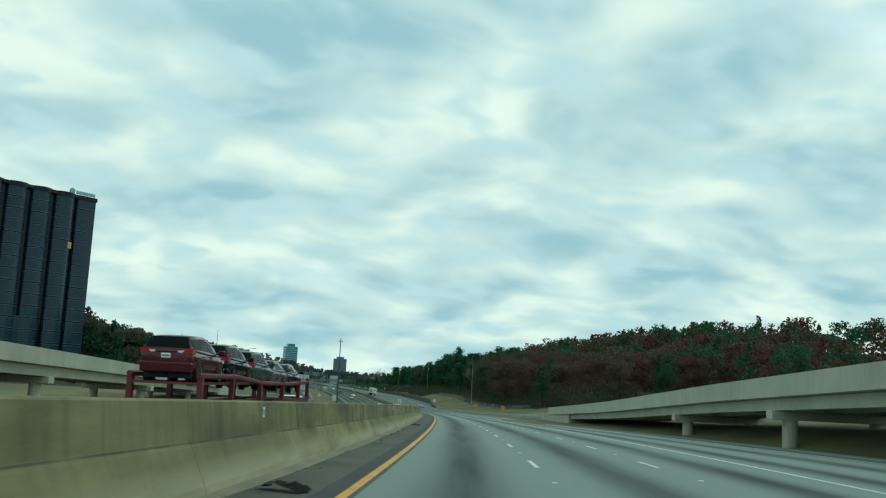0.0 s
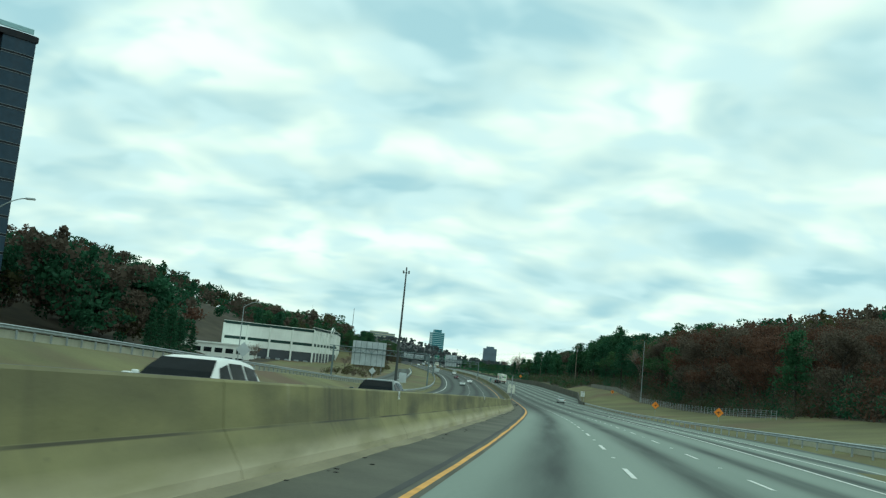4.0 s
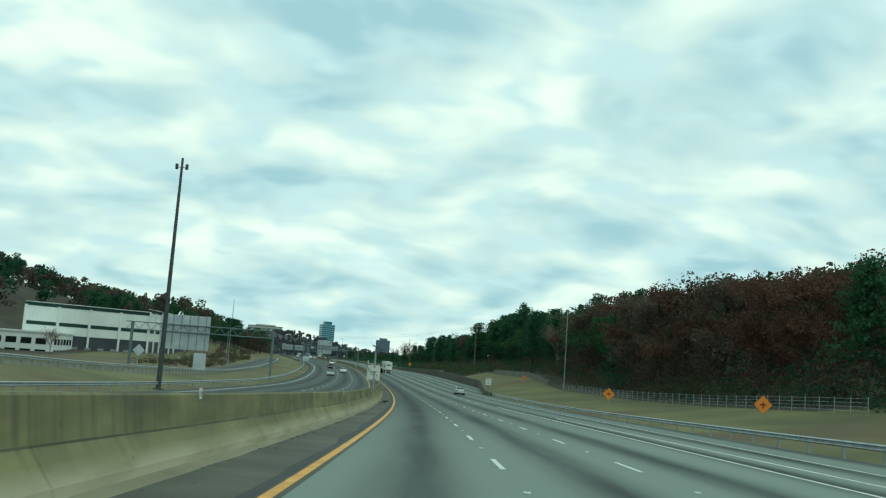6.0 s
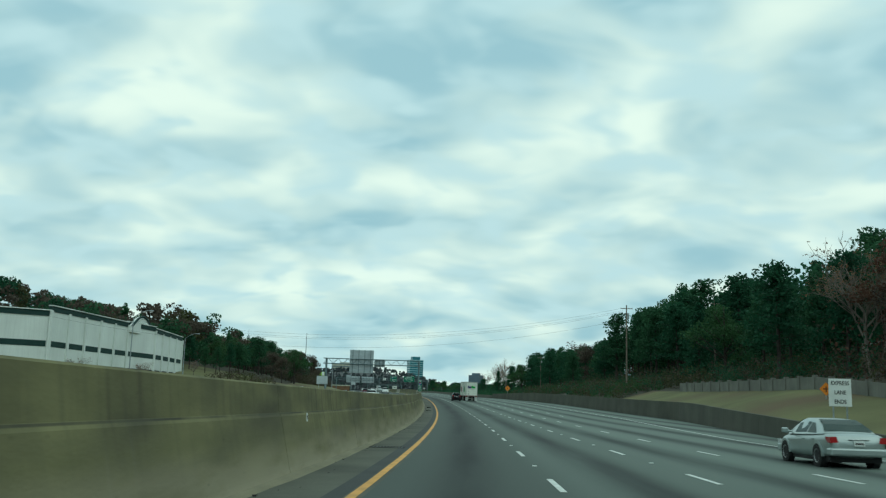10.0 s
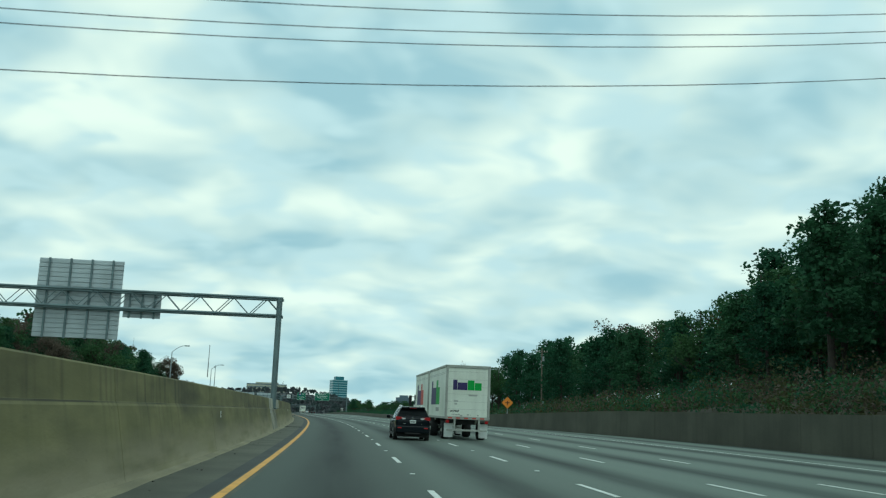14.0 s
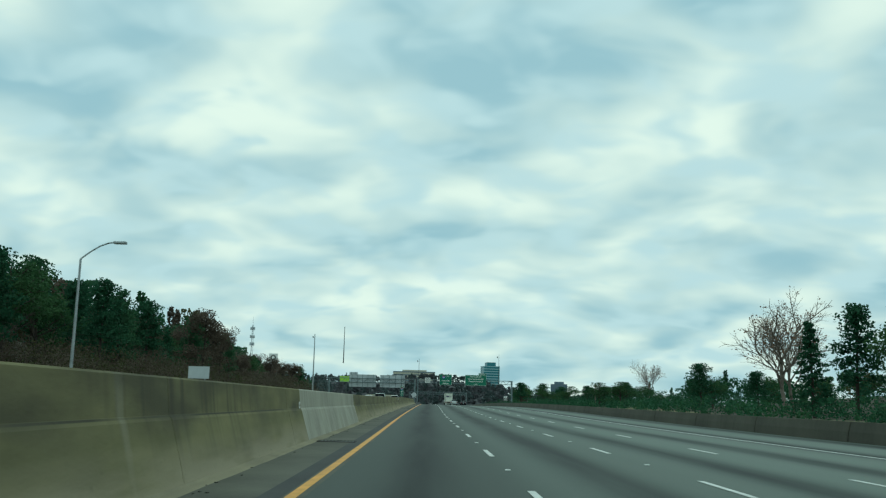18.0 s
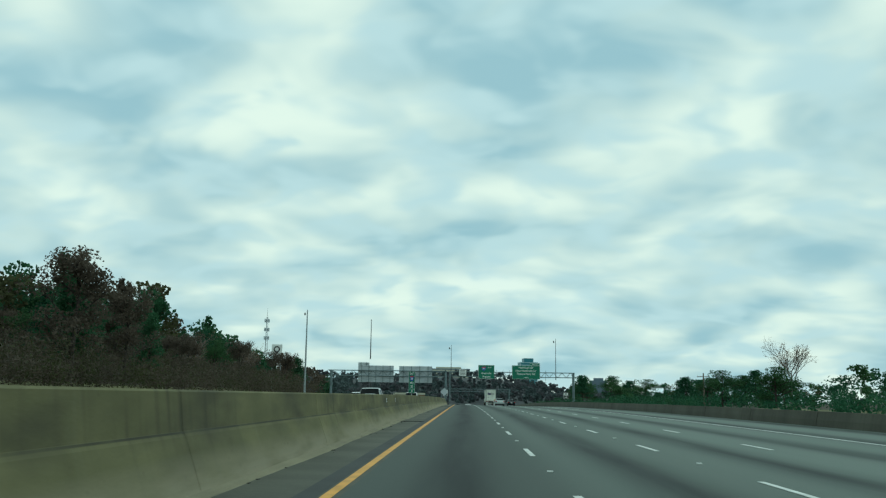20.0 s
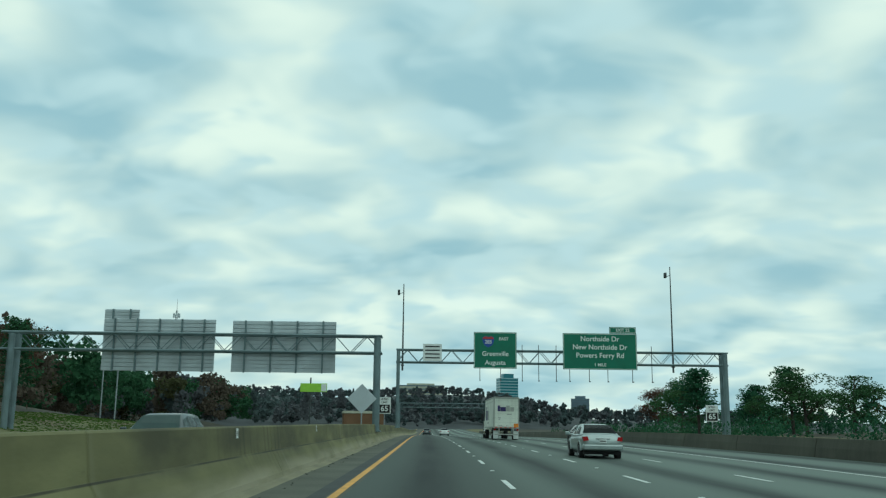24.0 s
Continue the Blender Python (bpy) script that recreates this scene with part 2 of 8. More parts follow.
def barrier_material():
    """Old barrier concrete: patchy olive-grey, clustered dark runs, a thin dark line along the ledge, pale dust at the
    foot; UV is across and along in metres.
    """
    m = bpy.data.materials.new("stained_barrier_concrete")
    m.use_nodes = True
    n, link = m.node_tree.nodes, m.node_tree.links
    b = n["Principled BSDF"]
    uv = n.new("ShaderNodeUVMap")
    sep = n.new("ShaderNodeSeparateXYZ")
    link.new(uv.outputs[0], sep.inputs[0])
    co = n.new("ShaderNodeTexCoord")
    lift = n.new("ShaderNodeSeparateXYZ")
    link.new(co.outputs["Object"], lift.inputs[0])
    face = n.new("ShaderNodeCombineXYZ")
    link.new(sep.outputs[1], face.inputs[0])
    link.new(lift.outputs[2], face.inputs[1])
    oi = n.new("ShaderNodeObjectInfo")

    def grain(along, up, detail, low, high, top=1.0, shift=0.0):
        mp = n.new("ShaderNodeMapping")
        mp.inputs["Scale"].default_value = (along, up, 1.0)
        mp.inputs["Location"].default_value = (shift, shift * 0.7, shift)
        link.new(face.outputs[0], mp.inputs[0])
        t = n.new("ShaderNodeTexNoise")
        t.inputs["Scale"].default_value, t.inputs["Detail"].default_value = 1.0, detail
        link.new(mp.outputs[0], t.inputs["Vector"])
        r = n.new("ShaderNodeMapRange")
        r.inputs["From Min"].default_value, r.inputs["From Max"].default_value = low, high
        r.inputs["To Max"].default_value = top
        link.new(t.outputs[0], r.inputs["Value"])
        return r.outputs[0]

    def across(points):
        r = n.new("ShaderNodeValToRGB")
        k = n.new("ShaderNodeMapRange")
        k.inputs["From Min"].default_value, k.inputs["From Max"].default_value = -2.4, -1.7
        link.new(sep.outputs[0], k.inputs["Value"])
        link.new(k.outputs[0], r.inputs[0])
        e = r.color_ramp.elements
        e[1].position, e[1].color = 1.0, (points[-1][1],) * 3 + (1,)
        e[0].position, e[0].color = 0.0, (points[0][1],) * 3 + (1,)
        for p, v in points:
            e.new((p + 2.4) / 0.7).color = (v, v, v, 1)
        return r.outputs[0]

    def times(a, c):
        k = n.new("ShaderNodeMath")
        k.operation = 'MULTIPLY'
        for i, v in enumerate((a, c)):
            if hasattr(v, "is_linked"):
                link.new(v, k.inputs[i])
            else:
                k.inputs[i].default_value = v
        return k.outputs[0]

    def blend(a, c, fac):
        x = n.new("ShaderNodeMix")
        x.data_type = 'RGBA'
        for sock, v in ((x.inputs[0], fac), (x.inputs[6], a), (x.inputs[7], c)):
            if hasattr(v, "is_linked"):
                link.new(v, sock)
            else:
                sock.default_value = v
        return x.outputs[2]

    c = blend((0.150, 0.145, 0.068, 1), (0.240, 0.229, 0.110, 1), grain(0.55, 1.6, 7, 0.30, 0.70))
    c = blend(c, (0.118, 0.114, 0.062, 1), times(oi.outputs["Random"], 0.40))
    # broad damp patches, then thin runs that gather in places
    c = blend(c, (0.088, 0.086, 0.056, 1), grain(0.16, 0.9, 4, 0.50, 0.72, 0.60, 3.0))
    runs = times(grain(4.2, 0.30, 5, 0.50, 0.68, 0.85, 8.0), grain(0.10, 0.1, 2, 0.42, 0.60, 1.0, 5.0))
    c = blend(c, (0.070, 0.067, 0.045, 1), times(runs, across([(-2.4, 1.0), (-2.09, 1.0), (-2.02, 0.45), (-1.8, 0.2)])))
    c = blend(c, (0.28, 0.275, 0.205, 1), times(grain(2.4, 0.22, 4, 0.62, 0.74, 0.55, 17.0), grain(0.13, 0.1, 2, 0.48, 0.64, 1.0, 11.0)))
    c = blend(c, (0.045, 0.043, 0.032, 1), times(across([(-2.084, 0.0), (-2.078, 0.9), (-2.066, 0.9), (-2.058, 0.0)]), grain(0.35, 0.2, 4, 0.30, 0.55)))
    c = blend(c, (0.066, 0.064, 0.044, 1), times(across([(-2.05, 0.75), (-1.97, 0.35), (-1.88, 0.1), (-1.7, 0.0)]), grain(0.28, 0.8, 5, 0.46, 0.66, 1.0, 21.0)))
    c = blend(c, (0.335, 0.305, 0.215, 1), times(across([(-1.96, 0.0), (-1.86, 0.55), (-1.78, 0.9), (-1.7, 0.9)]), grain(0.30, 2.0, 5, 0.22, 0.55, 1.0, 2.0)))
    c = blend(c, (0.052, 0.050, 0.036, 1), grain(7.0, 7.0, 5, 0.66, 0.78, 0.55, 9.0))
    # colour scaled up over the first stretch, easing to plain further on
    start_tone = n.new("ShaderNodeMapRange")
    start_tone.inputs["From Min"].default_value, start_tone.inputs["From Max"].default_value = 310.0, 420.0
    start_tone.inputs["To Min"].default_value, start_tone.inputs["To Max"].default_value = 1.28, 1.0
    link.new(sep.outputs[1], start_tone.inputs["Value"])
    tone = n.new("ShaderNodeVectorMath")
    tone.operation = 'SCALE'
    link.new(c, tone.inputs[0])
    link.new(start_tone.outputs[0], tone.inputs["Scale"])
    link.new(tone.outputs[0], b.inputs["Base Color"])
    b.inputs["Roughness"].default_value = 0.9
    b.inputs["Specular IOR Level"].default_value = 0.3
    bp = n.new("ShaderNodeBump")
    bp.inputs["Strength"].default_value, bp.inputs["Distance"].default_value = 0.3, 0.01
    link.new(grain(20.0, 20.0, 4, 0.2, 0.8), bp.inputs["Height"])
    link.new(bp.outputs[0], b.inputs["Normal"])
    return m


M_ROAD = road_material()
M_SHOULDER = mat("shoulder_asphalt", (0.083, 0.084, 0.062), 0.88, 0, 0.28, 0.45, 0.3, 14)
M_DIRT = mat("pale_sandy_dirt", (0.24, 0.22, 0.14), 0.95, 0, 0.08, 0.5, 0.4, 25, tint=(0.19, 0.175, 0.115))
M_SEAL = mat("dark_joint_seal", (0.030, 0.033, 0.031), 0.8, 0, 0.3, 0.5, 0.2, 20)
M_BARRIER = barrier_material()
M_OLDWALL = mat("dark_weathered_concrete", (0.075, 0.074, 0.054), 0.9, 0, 0.25, 0.3, 0.3, 14, streak=0.22)
M_BLOCK = mat("grey_block_fence", (0.17, 0.17, 0.145), 0.9, 0, 0.2, 0.6, 0.3, 14, streak=0.2)
M_WASH = mat("lime_washed_concrete", (0.30, 0.30, 0.24), 0.9, 0, 0.3, 0.9, 0.3, 16, streak=0.5, tint=(0.13, 0.125, 0.085))
M_PATCH = mat("fresh_patch_concrete", (0.33, 0.33, 0.265), 0.85, 0, 0.2, 0.6, 0.3, 18, streak=0.3)
M_CONC = mat("bridge_concrete", (0.42, 0.42, 0.33), 0.85, 0, 0.12, 0.3, 0.3, 12, streak=0.18)
M_YELLOW = mat("yellow_road_paint", (0.62, 0.30, 0.025), 0.6, 0, 0.22, 2.0, 0.2, 30)
M_WHITE = mat("white_road_paint", (0.62, 0.64, 0.60), 0.6, 0, 0.2, 2.0, 0.2, 30)
M_GALV = mat("galvanised_steel", (0.33, 0.37, 0.38), 0.5, 0.55, 0.2, 2.0, 0.1, 30)
M_GANTRY = mat("blue_grey_gantry_steel", (0.16, 0.215, 0.225), 0.55, 0.4, 0.2, 1.0, 0.1, 25)
M_DARKSTEEL = mat("dark_pole_steel", (0.06, 0.07, 0.07), 0.6, 0.3, 0.2, 1.5, 0.1, 25)
M_SIGNBACK = mat("bare_aluminium_sign_back", (0.48, 0.53, 0.55), 0.5, 0.35, 0.14, 0.6, 0.1, 20)
M_GREEN = mat("green_sign_sheeting", (0.008, 0.15, 0.085), 0.45, 0, 0.12, 1.0, 0.0)
M_SIGNWHITE = mat("white_sign_sheeting", (0.72, 0.75, 0.72), 0.5, 0, 0.07, 1.0, 0.0)
M_LETTER = mat("white_sign_letters", (0.74, 0.78, 0.75), 0.5, 0, 0.05, 1.0, 0.0)
M_BLACK = mat("black_paint", (0.012, 0.012, 0.012), 0.5, 0, 0.2, 3.0, 0.0)
M_BLUE = mat("blue_shield_sheeting", (0.02, 0.07, 0.32), 0.45, 0, 0.1, 2.0, 0.0)
M_RED = mat("red_shield_sheeting", (0.42, 0.03, 0.03), 0.45, 0, 0.1, 2.0, 0.0)
M_ORANGE = mat("orange_sign_sheeting", (0.75, 0.24, 0.02), 0.5, 0, 0.1, 2.0, 0.0)
M_WOOD = mat("weathered_pole_wood", (0.16, 0.13, 0.10), 0.85, 0, 0.3, 2.0, 0.4, 30)
M_BARK = mat("tree_bark", (0.045, 0.037, 0.030), 0.9, 0, 0.35, 1.5, 0.5, 12)
M_TWIG = mat("pale_bare_twigs", (0.17, 0.145, 0.12), 0.9, 0, 0.3, 1.5, 0.2, 12)
M_PINE = leafy("pine_needles", (0.013, 0.048, 0.024), (0.048, 0.118, 0.051))
M_PINE_DARK = leafy("dark_evergreen_leaves", (0.011, 0.047, 0.025), (0.036, 0.104, 0.050))
M_RUST = leafy("rust_autumn_leaves", (0.054, 0.031, 0.022), (0.112, 0.058, 0.038))
M_BROWN = leafy("brown_autumn_leaves", (0.053, 0.045, 0.034), (0.110, 0.088, 0.066))
M_OLIVE = leafy("olive_shrub_leaves", (0.035, 0.040, 0.018), (0.075, 0.078, 0.034))
M_GREENLEAF = leafy("green_evergreen_leaves", (0.015, 0.051, 0.021), (0.068, 0.132, 0.048))
# distance haze is put into the next two leaf colours as blue-grey
M_FAR_HAZE = leafy("hazed_winter_woods", (0.078, 0.088, 0.094), (0.098, 0.100, 0.106))
M_FARGREEN_HAZE = leafy("hazed_evergreens", (0.060, 0.082, 0.082), (0.076, 0.098, 0.096))
M_TAN = leafy("tan_dry_leaves", (0.13, 0.075, 0.045), (0.21, 0.125, 0.075))
M_TYRE = mat("tyre_rubber", (0.014, 0.014, 0.014), 0.85, 0, 0.3, 8.0, 0.2, 60)
M_RIM = mat("silver_alloy_rim", (0.45, 0.46, 0.46), 0.35, 0.8, 0.1, 5.0, 0.0)
M_CLAD = mat("grey_black_plastic_cladding", (0.012, 0.013, 0.014), 0.6, 0, 0.2, 4.0, 0.15, 80)
M_CHROME = mat("chrome_trim", (0.62, 0.63, 0.63), 0.18, 1.0, 0.05, 4.0, 0.0)
M_LAMP_RED = paint("red_tail_lamp_lens", (0.36, 0.012, 0.015), 0.15, 0.8)
M_LAMP_WHITE = paint("clear_lamp_lens", (0.62, 0.64, 0.64), 0.12, 0.8)
M_GLASS = glassy("tinted_car_glass")
M_GLASS.node_tree.nodes["Principled BSDF"].inputs["IOR"].default_value = 1.3
M_GLASS_PALE = glassy("pale_green_car_glass", (0.10, 0.15, 0.14), 0.08)
M_CAR_BLACK = paint("black_car_paint", (0.004, 0.007, 0.010), 0.16, 0.30, 0.16)
M_CAR_BLACK.node_tree.nodes["Principled BSDF"].inputs["Coat IOR"].default_value = 1.35
M_CAR_SILVER = paint("silver_car_paint", (0.36, 0.41, 0.40), 0.32, 0.4, 0.25, 0.55)
M_CAR_WHITE = paint("white_car_paint", (0.68, 0.70, 0.68), 0.3)
M_CAR_RED = paint("maroon_car_paint", (0.060, 0.004, 0.012), 0.22)
M_CAR_GREY = paint("dark_grey_car_paint", (0.06, 0.075, 0.078))
M_CAR_GREEN = paint("dark_green_car_paint", (0.02, 0.045, 0.038))
M_TRAILER = mat("white_trailer_panel", (0.80, 0.83, 0.74), 0.4, 0, 0.08, 0.5, 0.1, 12, streak=0.14, tint=(0.74, 0.77, 0.66))
M_TRAILER_GREY = mat("grey_trailer_frame", (0.40, 0.41, 0.37), 0.5, 0.2, 0.2, 1.0, 0.1, 12)
M_PURPLE = mat("purple_vinyl", (0.032, 0.020, 0.115), 0.5, 0, 0.1, 1.0, 0.0)
M_VGREEN = mat("green_vinyl", (0.02, 0.36, 0.04), 0.5, 0, 0.1, 1.0, 0.0)
M_VRED = mat("red_orange_vinyl", (0.56, 0.06, 0.03), 0.5, 0, 0.1, 1.0, 0.0)
M_UNDER = mat("dirty_underbody", (0.02, 0.02, 0.02), 0.8, 0.2, 0.3, 3.0, 0.2, 30)
M_CARRIER = mat("oxide_red_carrier_steel", (0.13, 0.02, 0.025), 0.6, 0.2, 0.25, 1.5, 0.2, 25)
M_WALLWHITE = mat("white_warehouse_panel", (0.70, 0.74, 0.70), 0.7, 0, 0.08, 0.15, 0.15, 6, streak=0.12)
M_WALLTEAL = mat("dark_teal_band", (0.022, 0.050, 0.045), 0.8, 0, 0.15, 0.3, 0.1, 6, spec=0.2)
M_WALLDARK = mat("dark_blue_grey_wall", (0.045, 0.055, 0.065), 0.7, 0, 0.2, 0.3, 0.1, 6)
M_TOWER = glassy("dark_blue_office_glass", (0.020, 0.042, 0.066), 0.12)
M_TOWER_DEEP = glassy("black_office_glass", (0.004, 0.006, 0.010), 0.12)
M_TOWER_LINE = mat("grey_tower_floor_line", (0.10, 0.13, 0.155), 0.5, 0.1, 0.15, 0.4, 0.0)
M_TEALGLASS = glassy("teal_office_glass", (0.035, 0.16, 0.19), 0.12)
M_TEALPALE = mat("pale_teal_floor_band", (0.25, 0.42, 0.45), 0.5, 0, 0.1, 0.3, 0.0)
M_HAZE = mat("blue_grey_far_tower", (0.10, 0.15, 0.19), 0.5, 0, 0.15, 0.1, 0.0)
M_PANELBLUE = glassy("solar_cells", (0.012, 0.018, 0.032), 0.15)
M_CABINET = mat("white_equipment_box", (0.66, 0.68, 0.60), 0.5, 0, 0.1, 2.0, 0.0)
M_WIRE = mat("black_cable", (0.012, 0.012, 0.013), 0.6, 0, 0.1, 2.0, 0.0)
M_WINDOW_LIT = mat("amber_blind_window", (0.55, 0.33, 0.10), 0.5, 0, 0.1, 2.0, 0.0)
M_LIME = mat("lime_billboard_face", (0.33, 0.62, 0.05), 0.5, 0, 0.1, 1.0, 0.0)
M_DEBRIS = mat("scrap_tyre_rubber", (0.018, 0.017, 0.016), 0.9, 0, 0.3, 5.0, 0.5, 40)


def ground_material():
    """Dry winter verge: tan and green grass patches, bare red-brown soil, leaf litter."""
    m = mat("winter_verge", (0.118, 0.116, 0.043), 0.95, 0, 0.35, 0.08, 0.6, 6)
    n, link = m.node_tree.nodes, m.node_tree.links
    b = n["Principled BSDF"]
    old = b.inputs["Base Color"].links[0].from_socket
    co = n.new("ShaderNodeTexCoord")
    t = n.new("ShaderNodeTexNoise")
    t.inputs["Scale"].default_value, t.inputs["Detail"].default_value = 0.045, 6
    link.new(co.outputs["Object"], t.inputs["Vector"])
    r = n.new("ShaderNodeMapRange")
    r.inputs["From Min"].default_value, r.inputs["From Max"].default_value = 0.50, 0.64
    link.new(t.outputs[0], r.inputs["Value"])
    mx = n.new("ShaderNodeMix")
    mx.data_type = 'RGBA'
    mx.inputs[7].default_value = (0.105, 0.072, 0.036, 1)
    link.new(r.outputs[0], mx.inputs[0])
    link.new(old, mx.inputs[6])
    link.new(mx.outputs[2], b.inputs["Base Color"])
    return m


M_VERGE = ground_material()
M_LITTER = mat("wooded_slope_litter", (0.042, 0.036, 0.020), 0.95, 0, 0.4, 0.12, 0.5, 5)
# the far hill's floor carries the same haze tone as its leaves
M_FARLITTER_HAZE = mat("hazed_hill_litter", (0.040, 0.045, 0.047), 0.95, 0, 0.3, 0.05, 0.3, 2)

# ---- the line of the road: its heading, grade and crossfall every 60 m; s runs along the yellow line, lat to the right ----
HEAD = [-18.41, -16.49, -14.55, -13.61, -11.48, -10.29, -8.89, -7.71, -6.19, -4.69, -3.63, -2.13, 0.13, 0.6, -0.03, 0.19, 0.28,
        0.99, 1.08, 0.97, 0.88, 0.83, 0.79]
GRADE = [-1.91, -2.3, -2.73, -3.02, -2.66, -3.23, -2.73, -1.63, -0.26, 0.81, 1.19, 1.19, 0.93, 0.8, 1.06, 0.73, 0.48, -0.15,
         -0.92, -1.2, -0.8, -0.2, 0.2]
BANK = [1.66, 0.43, -1.4, -2.79, -3.53, -1.84, -0.05, 0.87, -0.04, -0.85, -0.61, -0.42, -0.69, -0.72, -0.09, 0.08, -0.56, -1.06,
        -0.85, -0.5, -0.21, -0.02, 0.0]
KNOT = np.arange(-60, 1261, 60.0)
SS = np.arange(-1500, 5000, 5.0)
TH = np.radians(np.interp(SS, KNOT, HEAD))
GZ = np.interp(SS, np.append(KNOT, 1500), np.append(GRADE, 0.0)) / 100
GZ[SS < -60] *= np.clip((SS[SS < -60] + 400) / 340, 0, 1)
HALF = 2.5


def summed(v):
    c = np.concatenate([[0], np.cumsum((v[1:] + v[:-1]) * HALF)])
    return c - np.interp(0.0, SS, c)


RX, RY, RZ = summed(-np.sin(TH)), summed(np.cos(TH)), summed(GZ)


def heading(s):
    return float(np.interp(s, SS, TH))


def bank(s):
    return float(np.interp(s, KNOT, BANK)) / 100


def at(s, lat, h=0.0):
    """The place at s along the road and lat across it, h above the line of the road."""
    t = heading(s)
    return Vector((float(np.interp(s, SS, RX)) + math.cos(t) * lat, float(np.interp(s, SS, RY)) + math.sin(t) * lat,
                   float(np.interp(s, SS, RZ)) + h))


BAR_S = [-100, 0, 140, 240, 275, 300, 340, 400, 480, 540, 600, 680, 730, 800, 870, 960, 1400]
BAR_H = [1.37, 1.37, 1.30, 1.15, 1.23, 1.40, 1.70, 1.90, 2.06, 2.06, 1.88, 1.72, 1.55, 1.43, 1.32, 1.25, 1.2]


def bar_top(s):
    return float(np.interp(s, BAR_S, BAR_H))


def opp(s):
    """Height of the opposite roadway over ours."""
    return bar_top(s) - 1.28


def surf(s, lat):
    """Height of the paved surface at lat."""
    if lat < -2.5:
        return opp(s) - 0.012 * (-lat - 2.5)
    return bank(s) * min(lat, 16.0)


EDGE_S = [-1500, 0, 200, 420, 480, 580, 680, 5000]
EDGE_R = [24, 24, 21, 20.5, 28, 28, 21.3, 21.3]


def edge_r(s):
    return float(np.interp(s, EDGE_S, EDGE_R))


def stand(s, lat, h=None, turn=0.0):
    """The pose of a thing that stands at s, lat with its +y along the road."""
    p = at(s, lat, surf(s, lat) if h is None else h)
    return Matrix.Translation(p) @ Matrix.Rotation(heading(s) + radians(turn), 4, 'Z')


def lay(s, lat, h=0.0, turn=0.0, span=1.5):
    """Like stand(), but tilted with the road's grade and crossfall, for what lies or stands on wheels."""
    a, b = at(s - span, lat, surf(s - span, lat)), at(s + span, lat, surf(s + span, lat))
    y = (b - a).normalized()
    sg = -1 if lat < -2.6 else 1
    x = (at(s, lat + sg, surf(s, lat + sg)) - at(s, lat, surf(s, lat))).normalized() * sg
    z = x.cross(y).normalized()
    x = y.cross(z)
    m = Matrix((x, y, z)).transposed().to_4x4()
    return Matrix.Translation((a + b) / 2 + z * h) @ m @ Matrix.Rotation(radians(turn), 4, 'Z')


# ---- mesh helpers ----


def mesh_of(name, bm, material, smooth=False):
    me = bpy.data.meshes.new(name)
    bm.normal_update()
    bm.to_mesh(me)
    bm.free()
    for k in (material if isinstance(material, (list, tuple)) else [material]):
        me.materials.append(k)
    if smooth:
        me.polygons.foreach_set("use_smooth", [True] * len(me.polygons))
    return me


def part(name, bm, material, parent=None, label="", smooth=False, m=None):
    """One bmesh (or mesh) as one object under a thing or a part."""
    ob = new(name, mesh_of(name, bm, material, smooth) if isinstance(bm, bmesh.types.BMesh) else bm)
    if parent is not None:
        ob.parent = parent
    if m is not None:
        ob.matrix_basis = m
    if label:
        ob["label"] = label
    return ob


def empty(name, m, label="", category="", group="", kind=""):
    ob = new(name)
    ob.empty_display_size = 0.2
    ob.matrix_basis = m
    return tagged(ob, label, category, group, kind)


def box(bm, x0, y0, z0, x1, y1, z1, bevel=0.0, m=None):
    r = bmesh.ops.create_cube(bm, size=1.0)
    vs = r["verts"]
    bmesh.ops.scale(bm, vec=(x1 - x0, y1 - y0, z1 - z0), verts=vs)
    bmesh.ops.translate(bm, vec=((x0 + x1) / 2, (y0 + y1) / 2, (z0 + z1) / 2), verts=vs)
    if bevel:
        es = list({e for v in vs for e in v.link_edges})
        r2 = bmesh.ops.bevel(bm, geom=es, offset=bevel, segments=2, affect='EDGES', profile=0.5)
        vs = list({v for f in r2["faces"] for v in f.verts} | {v for v in vs if v.is_valid})
    if m is not None:
        bmesh.ops.transform(bm, matrix=m, verts=vs)
    return vs


def tube(bm, a, b, r0, r1=None, n=8):
    """A round bar from a to b."""
    a, b = Vector(a), Vector(b)
    d = b - a
    rot = d.to_track_quat('Z', 'Y').to_matrix().to_4x4()
    return bmesh.ops.create_cone(bm, cap_ends=True, segments=n, radius1=r0, radius2=r0 if r1 is None else r1, depth=d.length,
                                 matrix=Matrix.Translation((a + b) / 2) @ rot)["verts"]


def prism(bm, outline, y0, y1):
    """An outline in x, z pushed from y0 to y1."""
    a = [bm.verts.new((x, y0, z)) for x, z in outline]
    b = [bm.verts.new((x, y1, z)) for x, z in outline]
    n = len(outline)
    bm.faces.new(a)
    bm.faces.new(b[::-1])
    for i in range(n):
        bm.faces.new((a[i], b[i], b[(i + 1) % n], a[(i + 1) % n]))
    bmesh.ops.recalc_face_normals(bm, faces=bm.faces)


